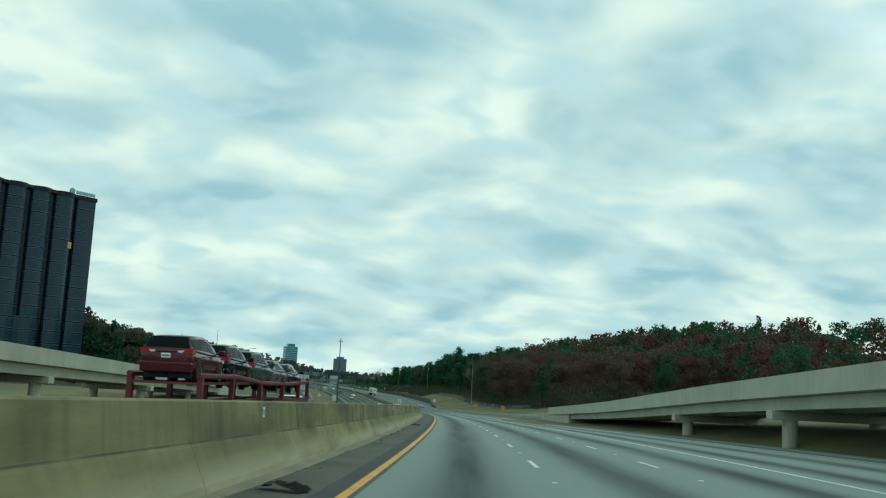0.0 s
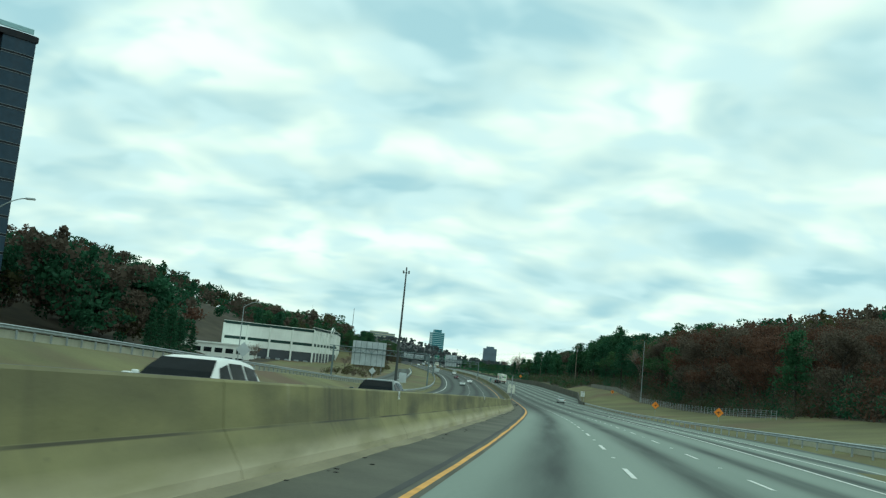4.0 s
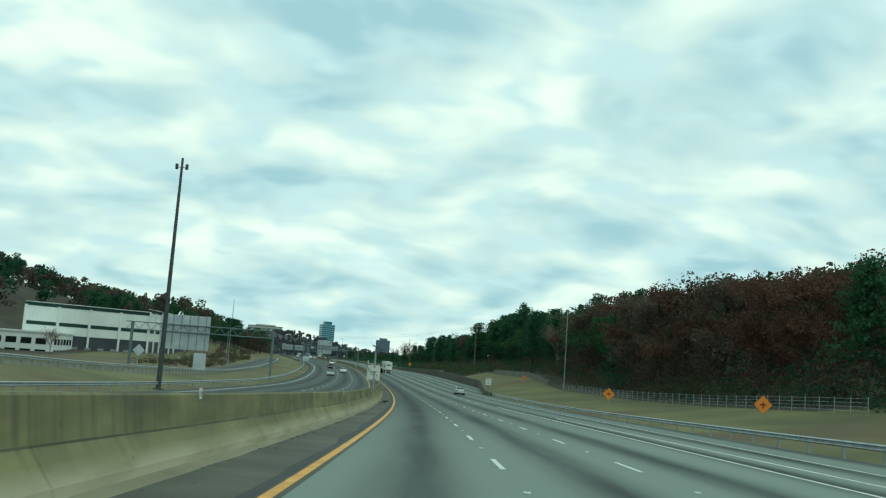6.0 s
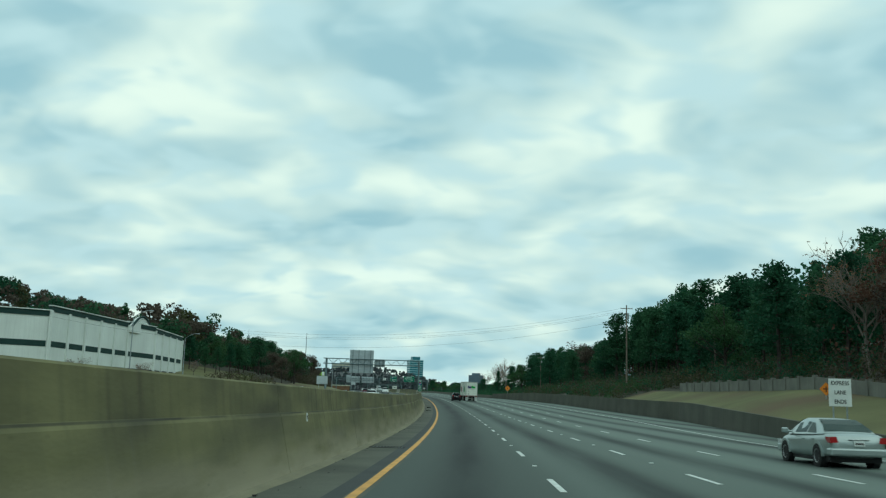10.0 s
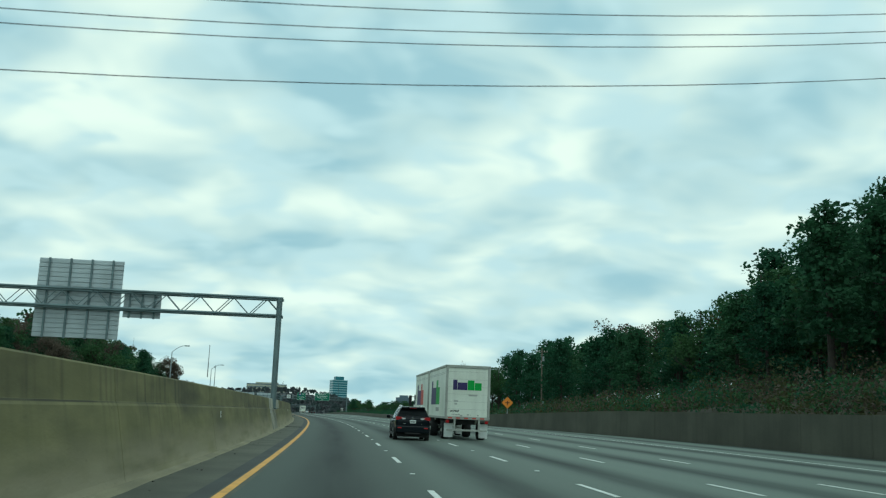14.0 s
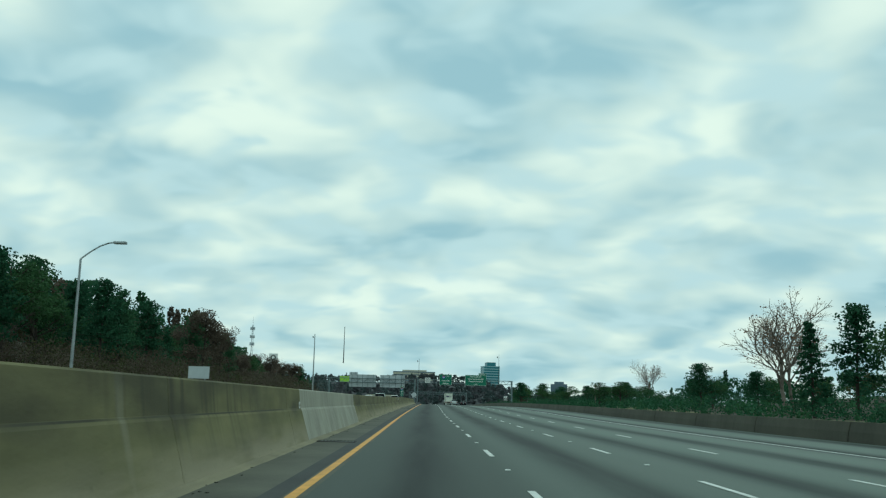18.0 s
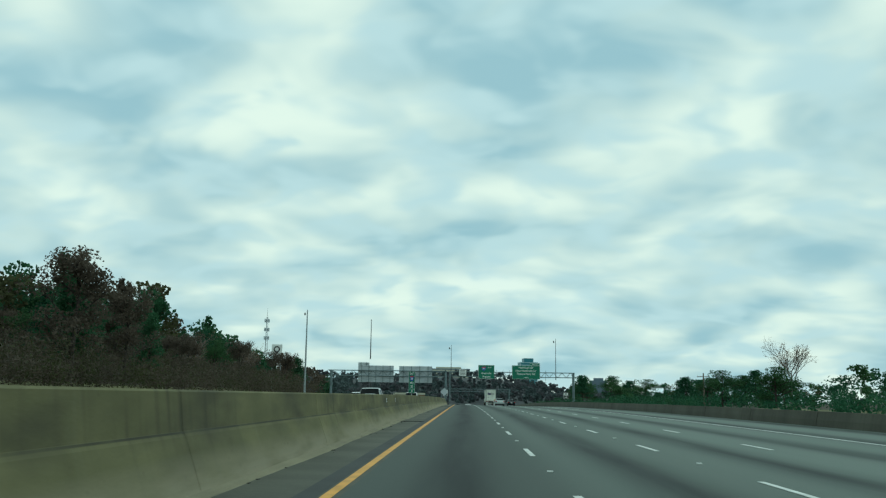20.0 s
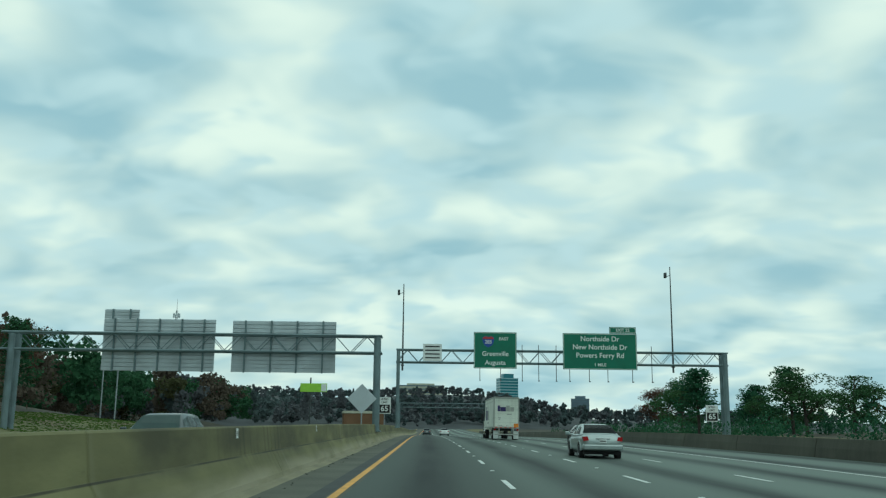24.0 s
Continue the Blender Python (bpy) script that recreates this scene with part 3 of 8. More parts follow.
def sweep(bm, profile, s0, s1, step=6.0, uv=False, closed=True):
    """A profile of (lat, height) or a function of s that gives one, carried along the road from s0 to s1."""
    n = max(1, int(math.ceil((s1 - s0) / step)))
    lay = bm.loops.layers.uv.verify() if uv else None
    rings, info = [], {}
    for i in range(n + 1):
        s = s0 + (s1 - s0) * i / n
        pr = profile(s) if callable(profile) else profile
        ring = []
        for lat, h in pr:
            v = bm.verts.new(at(s, lat, h))
            info[v] = (lat, s)
            ring.append(v)
        rings.append(ring)
    k = len(rings[0])
    made = []
    for i in range(n):
        for j in range(k if closed else k - 1):
            made.append(bm.faces.new((rings[i][j], rings[i][(j + 1) % k], rings[i + 1][(j + 1) % k], rings[i + 1][j])))
    if closed:
        made.append(bm.faces.new(rings[0]))
        made.append(bm.faces.new(rings[-1][::-1]))
        bmesh.ops.recalc_face_normals(bm, faces=made)
    if uv:
        for f in made:
            for lp in f.loops:
                lp[lay].uv = info[lp.vert]
    return made


def words(text, size, material, parent, m, name="lettering", depth=0.004, align='CENTER', stretch=1.0):
    """Lettering in the built-in font, as a mesh that reads along +x and stands in z, facing -y."""
    cu = bpy.data.curves.new(name, 'FONT')
    cu.body, cu.size, cu.extrude, cu.align_x, cu.align_y = text, size, depth, align, 'CENTER'
    cu.offset = size * 0.012
    tmp = new("tmp", cu)
    bpy.context.view_layer.update()
    me = bpy.data.meshes.new_from_object(tmp.evaluated_get(bpy.context.evaluated_depsgraph_get()))
    bpy.data.objects.remove(tmp)
    me.materials.clear()
    me.materials.append(material)
    ob = new(name, me)
    ob.parent = parent
    ob.matrix_basis = m @ Matrix.Rotation(radians(90), 4, 'X') @ Matrix.Diagonal((stretch, 1, 1, 1))
    return ob


# ---- ground, roads and their markings ----


def ramp_rise(s):
    """Height of the ramp bank beyond the opposite roadway."""
    return float(np.interp(s, [-1500, 120, 165, 200, 270, 330, 420, 600, 760, 5000], [0, 0, 1.7, 2.2, 1.9, 1.05, 0.4, 0.5, 1.0, 1.0]))


def ground_h(s, lat):
    """Height of the land over the line of the road."""
    if lat <= 0:
        o = opp(s)
        d = -lat
        r = ramp_rise(s)
        h = float(np.interp(d, [0, 3, 20, 24, 32, 42, 60], [-0.6, min(o, 0) - 0.5, o - 0.6, o - 0.35, o + r - 0.25, o + r - 0.25, o + r]))
        hill = float(np.interp(s, [-1500, -200, 150, 500, 900, 1300, 1500, 1800, 5000], [12, 16, 27, 40, 42, 36, 24, 10, 8]))
        near = float(np.interp(s, [600, 720, 1000, 1060], [0, 1, 1, 0]))
        h += near * float(np.interp(d, [26, 45, 70, 100], [0, 2.0, 7.0, 9.0]))
        h += hill * float(np.interp(d, [110, 160, 220, 330, 600, 1500], [0, 0.35, 0.75, 1.0, 0.9, 0.3]))
    else:
        e = edge_r(s)
        h = float(np.interp(lat, [0, e - 0.6, e + 0.8, e + 6], [-0.5, -0.5, -0.25, 0.15]))
        wood = float(np.interp(s, [-300, 0, 250, 640, 720, 1000, 5000], [3, 6, 7, 6, 1.0, 0.5, 0.5]))
        h += wood * float(np.interp(lat, [e + 6, 50, 80, 200], [0, 0.45, 1.0, 1.8]))
        h += float(np.interp(s, [432, 470, 600, 645], [0, 2.2, 1.8, 0])) * float(np.interp(lat, [e + 1.2, e + 7], [0, 1]))
        h += float(np.interp(s, [-400, 0, 250, 300, 700, 900], [2, 2, 4, 8, 6, 0])) * float(np.interp(lat, [90, 160, 300], [0, 0.8, 1.3]))
        h += float(np.interp(s, [-200, 0, 60, 110, 160], [2.4, 1.9, 1.1, 0.5, 0])) * float(np.interp(lat, [e + 0.8, e + 4, e + 9], [0, 0.8, 1.0]))
        h += float(np.interp(s, [240, 330, 700, 860, 1000], [0, 9, 9, 6, 0])) * float(np.interp(lat, [88, 115, 150, 220], [0, 0.6, 1.0, 1.5]))
    far = float(np.interp(s, [1450, 1900, 2300, 2900, 5000], [0, 1, 1.38, 0.9, 0.7]))
    h += far * 38 * float(np.interp(lat, [-1500, -500, -150, -60, 0, 60, 120, 170, 330, 1500], [0.4, 0.55, 0.69, 0.77, 0.9, 0.85, 0.47, 0.22, 0.12, 0.12]))
    k = 0.25 + 0.02 * max(0, abs(lat) - 30)
    if abs(lat) > 26:
        p = at(s, lat)
        h += min(k, 5) * noise.noise((p.x * 0.018, p.y * 0.018, 0.3))
    return h


def build_ground():
    rows = list(np.arange(-1500, -100, 100)) + list(np.arange(-100, 1240, 10)) + list(np.arange(1240, 4900, 90))
    lats = [-2500, -1500, -900, -600, -420, -330, -270, -220, -190, -160, -135, -110, -90, -75, -60, -50, -42, -37, -32, -28, -24, -20, -12,
            -3, 0, 8, 16, 20, 21.5, 24, 27, 29.5, 33, 40, 48, 56, 66, 80, 95, 115, 140, 170, 210, 300, 450, 700, 1200, 2500]
    vs, fs = [], []
    for s in rows:
        for l in lats:
            vs.append(at(s, l, ground_h(s, l)))
    n = len(lats)
    for i in range(len(rows) - 1):
        for j in range(n - 1):
            fs.append((i * n + j, i * n + j + 1, (i + 1) * n + j + 1, (i + 1) * n + j))
    me = bpy.data.meshes.new("ground")
    me.from_pydata(vs, [], fs)
    me.materials.append(M_VERGE)
    me.materials.append(M_LITTER)
    me.materials.append(M_FARLITTER_HAZE)
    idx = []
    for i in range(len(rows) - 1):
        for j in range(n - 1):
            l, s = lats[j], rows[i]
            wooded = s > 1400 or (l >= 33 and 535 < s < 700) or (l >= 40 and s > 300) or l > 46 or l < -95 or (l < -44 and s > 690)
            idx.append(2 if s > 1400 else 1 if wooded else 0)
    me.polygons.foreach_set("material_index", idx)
    me.polygons.foreach_set("use_smooth", [True] * len(me.polygons))
    tagged(new("ground", me), "rolling winter verge of dry grass, bare soil and leaf litter", "ground", kind="structure")


build_ground()

bm = bmesh.new()
sweep(bm, lambda s: [(l, bank(s) * min(l, 16.0)) for l in (0.18, 4, 8, 12, 16, edge_r(s))], -80, 1420, 10, uv=True, closed=False)
road = tagged(part("road", bm, M_ROAD), "worn grey highway lanes with dark oil bands", "road", kind="structure")
bm = bmesh.new()
sweep(bm, lambda s: [(-2.45, bank(s) * -2.4 - 0.004), (0.18, 0.0)], -80, 1420, 10, uv=True, closed=False)
tagged(part("pavement", bm, M_SHOULDER), "dark asphalt shoulder along the median wall", "shoulder", kind="structure")
bm = bmesh.new()
sweep(bm, lambda s: [(-20.5, surf(s, -20.5)), (-15, surf(s, -15)), (-9, surf(s, -9)), (-2.6, surf(s, -2.7))], -300, 1420, 12, uv=True, closed=False)
road_b = tagged(part("road", bm, M_ROAD), "opposite roadway of worn grey concrete", "road", kind="structure")
bm = bmesh.new()
sweep(bm, lambda s: [(-41, opp(s) + ramp_rise(s)), (-33.5, opp(s) + ramp_rise(s))], 168, 900, 12, uv=True, closed=False)
tagged(part("road", bm, M_ROAD), "narrow ramp road above the grass bank", "road", kind="structure")


def line(name, lat, width, s0, s1, material, owner, label, h=0.006):
    bm = bmesh.new()
    f = lat if callable(lat) else (lambda s: lat)
    sweep(bm, lambda s: [(f(s) - width / 2, surf(s, f(s)) + h), (f(s) + width / 2, surf(s, f(s)) + h)], s0, s1, 8, closed=False)
    return part(name, bm, material, owner, label)


line("edge_line", 0.0, 0.17, -80, 1420, M_YELLOW, road, "worn yellow edge line")
line("joint_seal", -0.30, 0.34, -80, 1420, M_SEAL, road, "dark sealed joint beside the yellow line", 0.003)
solid = lambda s: float(np.interp(s, [-80, 80, 240, 330], [11.2, 11.3, 12.6, 12.2]))
line("solid_line", solid, 0.16, -80, 332, M_WHITE, road, "solid white lane line")
line("solid_line", lambda s: float(np.interp(s, [150, 250, 300], [15.5, 14.6, 13.6])), 0.16, 170, 300, M_WHITE, road, "solid white lane line")
line("edge_line", lambda s: edge_r(s) - 3.6 if s < 420 or s > 660 else float(np.interp(s, [420, 480, 580, 660], [16.9, 21.5, 21.5, 17.4])),
     0.15, -80, 640, M_WHITE, road, "white edge line")
line("edge_line", lambda s: float(np.interp(s, [640, 700, 960], [17.6, 16.2, 15.6])), 0.15, 640, 1420, M_WHITE, road, "white edge line")
line("edge_line", -3.9, 0.15, -200, 1420, M_YELLOW, road_b, "yellow edge line")
line("edge_line", -18.6, 0.15, -200, 1420, M_WHITE, road_b, "white edge line")


def dash_mesh():
    bm = bmesh.new()
    box(bm, -0.065, -1.525, 0, 0.065, 1.525, 0.006)
    return mesh_of("lane_dash", bm, M_WHITE)


def marker_mesh():
    bm = bmesh.new()
    box(bm, -0.06, -0.05, 0, 0.06, 0.05, 0.022, 0.008)
    return mesh_of("road_stud", bm, M_SIGNWHITE)


DASH, STUD = dash_mesh(), marker_mesh()
for lane, s_from, s_to in ((1, -40, 1250), (2, -40, 1250), (3, 335, 1250), (4, 480, 680)):
    s = 279.8 - 12.19 * 27 + (0 if lane == 1 else 1.5 * lane)
    while s < s_to:
        if s > s_from:
            lat = 3.686 * lane
            part("lane_dash", DASH, None, road, m=lay(s + 1.525, lat, 0.005))
            if lane < 3:
                part("road_stud", STUD, None, road, m=lay(s + 7.5, lat, 0.001))
        s += 12.19
for lane in (2, 3):
    s = -100
    while s < 760:
        lat = -3.9 - 3.68 * (lane - 1)
        part("lane_dash", DASH, None, road_b, m=lay(s, lat, 0.006))
        s += 12.19

# ---- median wall, panel by panel ----


def wall_profile(s, inset=0.0):
    t, o, base = bar_top(s), opp(s), bank(s) * -2.2
    mid = t - min(0.62, t * 0.48)
    i = inset
    return [(-1.72 - i, base - 0.12), (-1.80 - i, base + 0.16), (-2.035 - i, mid - 0.05), (-2.06 - i, mid - 0.01), (-2.085 - i, mid + 0.03), (-2.15 - i, t - 0.03), (-2.18 - i, t),
            (-2.36 + i, t), (-2.39 + i, t - 0.03), (-2.48 + i, o + 0.3), (-2.74 + i, o - 0.12)]


wall_median = empty("wall_median", Matrix.Identity(4), "stained concrete median wall with a ledge halfway up", "barrier", kind="structure")


def wall_foot(s):
    """The sloping lower half of the wall, up to its ledge."""
    p = wall_profile(s)
    z = p[4][1]
    return p[:5] + [(-2.43, z)] + p[9:]


def wall_crest(s):
    """The upper half of the wall, from the ledge up."""
    p = wall_profile(s)
    return [(-2.082, p[4][1] + 0.002)] + p[5:9] + [(-2.42, p[4][1] + 0.002)]


RECAST = (577.6, 581.6, 583.5, 589.6)
CUTS = sorted([-60 + 12.2 * i for i in range(88)] + [1013.6 + 24.4 * i for i in range(1, 10)] + list(RECAST) + [699.3, 721.7])
CUTS = [c for c in CUTS if c in RECAST or not (RECAST[0] - 2 < c < RECAST[3] + 2)]
for s0, s1 in zip(CUTS, CUTS[1:]):
    mid = (s0 + s1) / 2
    if RECAST[0] < mid < RECAST[3]:
        bm = bmesh.new()
        sweep(bm, wall_foot, s0 + 0.004, s1 - 0.004, 6.1, uv=True)
        part("panel", bm, M_WASH if mid < 586 else M_BARRIER, wall_median, "lower wall panel with pale wash marks")
        if not RECAST[1] < mid < RECAST[2]:
            bm = bmesh.new()
            sweep(bm, wall_crest, s0 + 0.004, s1 - 0.004, 6.1, uv=True)
            part("panel", bm, M_PATCH, wall_median, "paler recast upper wall beside the gantry posts")
        continue
    fresh = 699.3 < mid < 721.7
    bm = bmesh.new()
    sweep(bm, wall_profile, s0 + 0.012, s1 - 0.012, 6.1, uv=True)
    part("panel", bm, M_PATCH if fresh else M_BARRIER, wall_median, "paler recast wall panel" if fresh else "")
for s0, s1 in ((-60, RECAST[0]), (RECAST[3], 1230)):
    bm = bmesh.new()
    sweep(bm, lambda q: wall_profile(q, 0.05), s0, s1, 12)
    part("joint_core", bm, M_SEAL, wall_median)

# a drift of sandy dirt along the foot of the wall
bm = bmesh.new()
sweep(bm, lambda s: [(-1.86, bank(s) * -1.8 + 0.09), (-1.70, bank(s) * -1.7 + 0.03), (-1.60, bank(s) * -1.6 + 0.016), (-1.52 + 0.12 * noise.noise((s * 0.11, 0, 0)) + 0.05 * noise.noise((s * 0.5, 2, 0)), bank(s) * -1.5 - 0.008)], -60, 1240, 0.8, closed=False)
tagged(part("dirt_drift", bm, M_DIRT), "pale sandy dirt drifted along the foot of the wall", "dirt", kind="stuff")

# dirt and scraps along the foot of the wall
bm = bmesh.new()
rr = random.Random(7)
for i in range(900):
    s = rr.uniform(0, 960)
    l = -1.62 + abs(rr.gauss(0, 0.22))
    p = at(s, l, bank(s) * l)
    a = rr.uniform(0.006, 0.026)
    box(bm, -a, -a * rr.uniform(0.5, 2.5), -0.005, a, a, a * rr.uniform(0.2, 0.7), m=Matrix.Translation(p) @ Matrix.Rotation(rr.uniform(0, 6), 4, 'Z'))
tagged(part("litter", bm, M_DEBRIS), "small dark grit and scraps along the foot of the wall", "litter", kind="stuff")


def tyre_scrap(s, lat, turn, size, seed):
    r = random.Random(seed)
    ob = empty("tyre_scrap", stand(s, lat, None, turn), "torn black strip of truck tyre on the shoulder", "debris", "tyre scraps")
    for i in range(3):
        bm = bmesh.new()
        n, w = 7, r.uniform(0.10, 0.2)
        a, b = [], []
        for j in range(n):
            u = j / (n - 1) - 0.5
            z = 0.03 + 0.10 * size * max(0, 0.25 - u * u) * 4 * r.uniform(0.6, 1.2)
            x = (i - 1) * 0.12 + r.uniform(-0.04, 0.04)
            a.append((bm.verts.new((x - w / 2, u * size, z)), bm.verts.new((x + w / 2, u * size, z + r.uniform(-0.03, 0.05)))))
        for j in range(n - 1):
            bm.faces.new((a[j][0], a[j][1], a[j + 1][1], a[j + 1][0]))
        bmesh.ops.solidify(bm, geom=bm.faces[:], thickness=0.025)
        part("strip", bm, M_DEBRIS, ob)


for i, (s, l, tn, sz) in enumerate(((14.8, -1.0, 60, 0.9), (62.5, -1.1, 40, 0.6), (322, -0.9, 10, 1.1), (313, -1.2, 70, 0.8), (482, -1.0, 50, 0.7), (498, -0.95, 20, 0.9))):
    tyre_scrap(s, l, tn, sz, i)


def drain(s, lat):
    ob = empty("drain_grate", lay(s, lat, 0.004), "dark iron drain grate set in the shoulder", "drain", "drain grates")
    bm = bmesh.new()
    for x0, y0, x1, y1 in ((-0.62, -0.42, 0.62, -0.36), (-0.62, 0.36, 0.62, 0.42), (-0.62, -0.36, -0.56, 0.36), (0.56, -0.36, 0.62, 0.36)):
        box(bm, x0, y0, -0.03, x1, y1, 0.012)
    part("frame", bm, M_DEBRIS, ob)
    for i in range(10):
        bm = bmesh.new()
        box(bm, -0.52 + i * 0.112, -0.36, -0.03, -0.47 + i * 0.112, 0.36, 0.008)
        part("bar", bm, M_DARKSTEEL, ob)


for s, l in ((878, -0.95), (405, -0.9), (795, -0.95), (590, -0.95), (700, -0.95)):
    drain(s, l)


def number_plate(s, text):
    """A small white plate on the wall's face with its number."""
    z = 1.15
    mid = bar_top(s) - min(0.62, bar_top(s) * 0.48)
    lat = float(np.interp(z, [bank(s) * -2.2 + 0.16, mid - 0.05, mid + 0.03, bar_top(s)], [-1.80, -2.035, -2.085, -2.15])) + 0.012
    ob = empty("wall_marker", stand(s, lat, z, 0) @ Matrix.Rotation(radians(90), 4, 'Z') @ Matrix.Rotation(radians(-3), 4, 'X'),
               "small white number plate fixed to the median wall", "marker", "wall number plates")
    bm = bmesh.new()
    w = 0.15 if text else 0.08
    box(bm, -w, -0.008, -0.10, w, 0.004, 0.10, 0.003)
    part("plate", bm, M_SIGNWHITE, ob)
    if text:
        words(text, 0.17, M_BLACK, ob, Matrix.Translation((0, -0.013, 0)))
    else:
        for j in range(2):
            bm = bmesh.new()
            box(bm, -0.03 + j * 0.035, -0.011, -0.05, -0.008 + j * 0.035, -0.009, 0.05)
            part("digit_bar", bm, M_BLACK, ob)


for s, tx in ((18, ""), (53.4, ""), (66.2, "128"), (148, ""), (172, ""), (204, ""), (240, ""), (271.5, ""), (310, ""), (394.4, ""), (486, ""), (552, ""), (578, ""),
              (607.5, ""), (615, ""), (699, ""), (791.6, "14"), (797.4, ""), (912, ""), (925, "")):
    number_plate(s, tx)

# ---- walls and rails on the other sides ----
wall_right = empty("wall_right", Matrix.Identity(4), "tall stained concrete retaining wall beside the slip lane", "wall", kind="structure")
s = 410.0
while s < 652:
    bm = bmesh.new()
    top = lambda q: float(np.interp(q, [410, 428, 470, 600, 652], [0.3, 0.8, 1.6, 1.75, 0.9])) + 0.35
    lat0 = lambda q: edge_r(q) + 0.1
    sweep(bm, lambda q: [(lat0(q), -0.4), (lat0(q) + 0.05, top(q)), (lat0(q) + 0.40, top(q)), (lat0(q) + 0.45, -0.4)], s + 0.015, min(s + 7, 652) - 0.015, 7)
    part("panel", bm, M_OLDWALL, wall_right)
    s += 7
fence_wall = empty("wall_fence", Matrix.Identity(4), "pale grey concrete block fence above the grass slope", "wall", kind="structure")
s = 446.0
while s < 520:
    bm = bmesh.new()
    sweep(bm, lambda q: [(39.9, ground_h(q, 40) - 0.5), (39.9, ground_h(q, 40) + 1.3), (40.12, ground_h(q, 40) + 1.3), (40.12, ground_h(q, 40) - 0.5)], s + 0.02, s + 3.98, 4)
    part("panel", bm, M_BLOCK, fence_wall)
    bm = bmesh.new()
    sweep(bm, lambda q: [(39.78, ground_h(s, 40) - 0.5), (39.78, ground_h(s, 40) + 1.5), (40.24, ground_h(s, 40) + 1.5), (40.24, ground_h(s, 40) - 0.5)], s - 0.22, s + 0.22, 4)
    part("pier", bm, M_BLOCK, fence_wall)
    s += 4
wall_low = empty("wall_low", Matrix.Identity(4), "low concrete barrier along the outer shoulder", "barrier", kind="structure")
s = 652.0
while s < 1240:
    bm = bmesh.new()
    sweep(bm, lambda q: [(l + edge_r(q) - 21.3, z) for l, z in ((21.2, -0.4), (21.30, 0.35), (21.42, 0.82), (21.62, 0.82), (21.7, 0.3), (21.8, -0.4))], s + 0.012, s + 11.9, 12)
    part("panel", bm, M_OLDWALL, wall_low)
    s += 12


def guardrail(name, s0, s1, lat, h, label, gap=3.8):
    """A W-beam rail on posts; lat and h may change along the road."""
    f = lat if callable(lat) else (lambda q: lat)
    g = h if callable(h) else (lambda q: h)
    ob = empty(name, Matrix.Identity(4), label, "guardrail")
    side = -1 if f(s0) > 0 else 1
    bm = bmesh.new()
    pr = lambda q: [(f(q), g(q) + 0.44), (f(q) + side * 0.07, g(q) + 0.50), (f(q), g(q) + 0.565), (f(q), g(q) + 0.62), (f(q) + side * 0.07, g(q) + 0.69), (f(q), g(q) + 0.75),
                    (f(q) - side * 0.012, g(q) + 0.75), (f(q) + side * 0.055, g(q) + 0.69), (f(q) - side * 0.012, g(q) + 0.62), (f(q) - side * 0.012, g(q) + 0.565),
                    (f(q) + side * 0.055, g(q) + 0.50), (f(q) - side * 0.012, g(q) + 0.44)]
    sweep(bm, pr, s0, s1, 8)
    part("beam", bm, M_GALV, ob, "galvanised corrugated beam")
    bm = bmesh.new()
    box(bm, -0.06, -0.05, -0.6, 0.06, 0.05, 0.74)
    post = mesh_of("post", bm, M_GALV)
    q = s0 + 0.5
    while q < s1:
        part("post", post, None, ob, m=stand(q, f(q) - side * 0.10, g(q)))
        q += gap
    return ob


gr = lambda s, l: ground_h(s, l) + 0.03
guardrail("guardrail", 182, 426, lambda q: edge_r(q) + 0.7, lambda q: -0.15, "galvanised guardrail along the outer shoulder")
guardrail("guardrail", 235, 700, lambda q: -23.0 if q < 560 else -23.0 + (q - 560) * 0.015, lambda q: opp(q) - 0.35, "galvanised guardrail beside the opposite roadway")
guardrail("guardrail", 172, 640, -33.0, lambda q: opp(q) + ramp_rise(q) - 0.1, "pale guardrail along the edge of the ramp", 2.2)
bm = bmesh.new()
sweep(bm, lambda q: [(-33.3, opp(q) + ramp_rise(q) - 0.6), (-33.3, opp(q) + ramp_rise(q) + 0.28), (-33.65, opp(q) + ramp_rise(q) + 0.28), (-33.65, opp(q) + ramp_rise(q) - 0.6)], 172, 640, 8)
tagged(part("kerb", bm, M_CONC), "pale concrete kerb under the ramp guardrail", "kerb", kind="structure")


def fence(s0, s1, lat, n):
    ob = empty("chain_fence", Matrix.Identity(4), "thin grey chain-link fence at the foot of the woods", "fence")
    bm = bmesh.new()
    tube(bm, (0, 0, -0.3), (0, 0, 1.5), 0.04, None, 6)
    post = mesh_of("post", bm, M_GALV)
    for i in range(n):
        s = s0 + (s1 - s0) * i / (n - 1)
        part("post", post, None, ob, m=stand(s, lat, ground_h(s, lat)))
    for j in range(4):
        bm = bmesh.new()
        sweep(bm, lambda q: [(lat - 0.01, ground_h(q, lat) + 0.3 + j * 0.35), (lat + 0.01, ground_h(q, lat) + 0.3 + j * 0.35), (lat, ground_h(q, lat) + 0.32 + j * 0.35)], s0, s1, 6)
        part("wire", bm, M_GALV, ob)


fence(300, 430, 40, 44)

# ---- flyovers ----


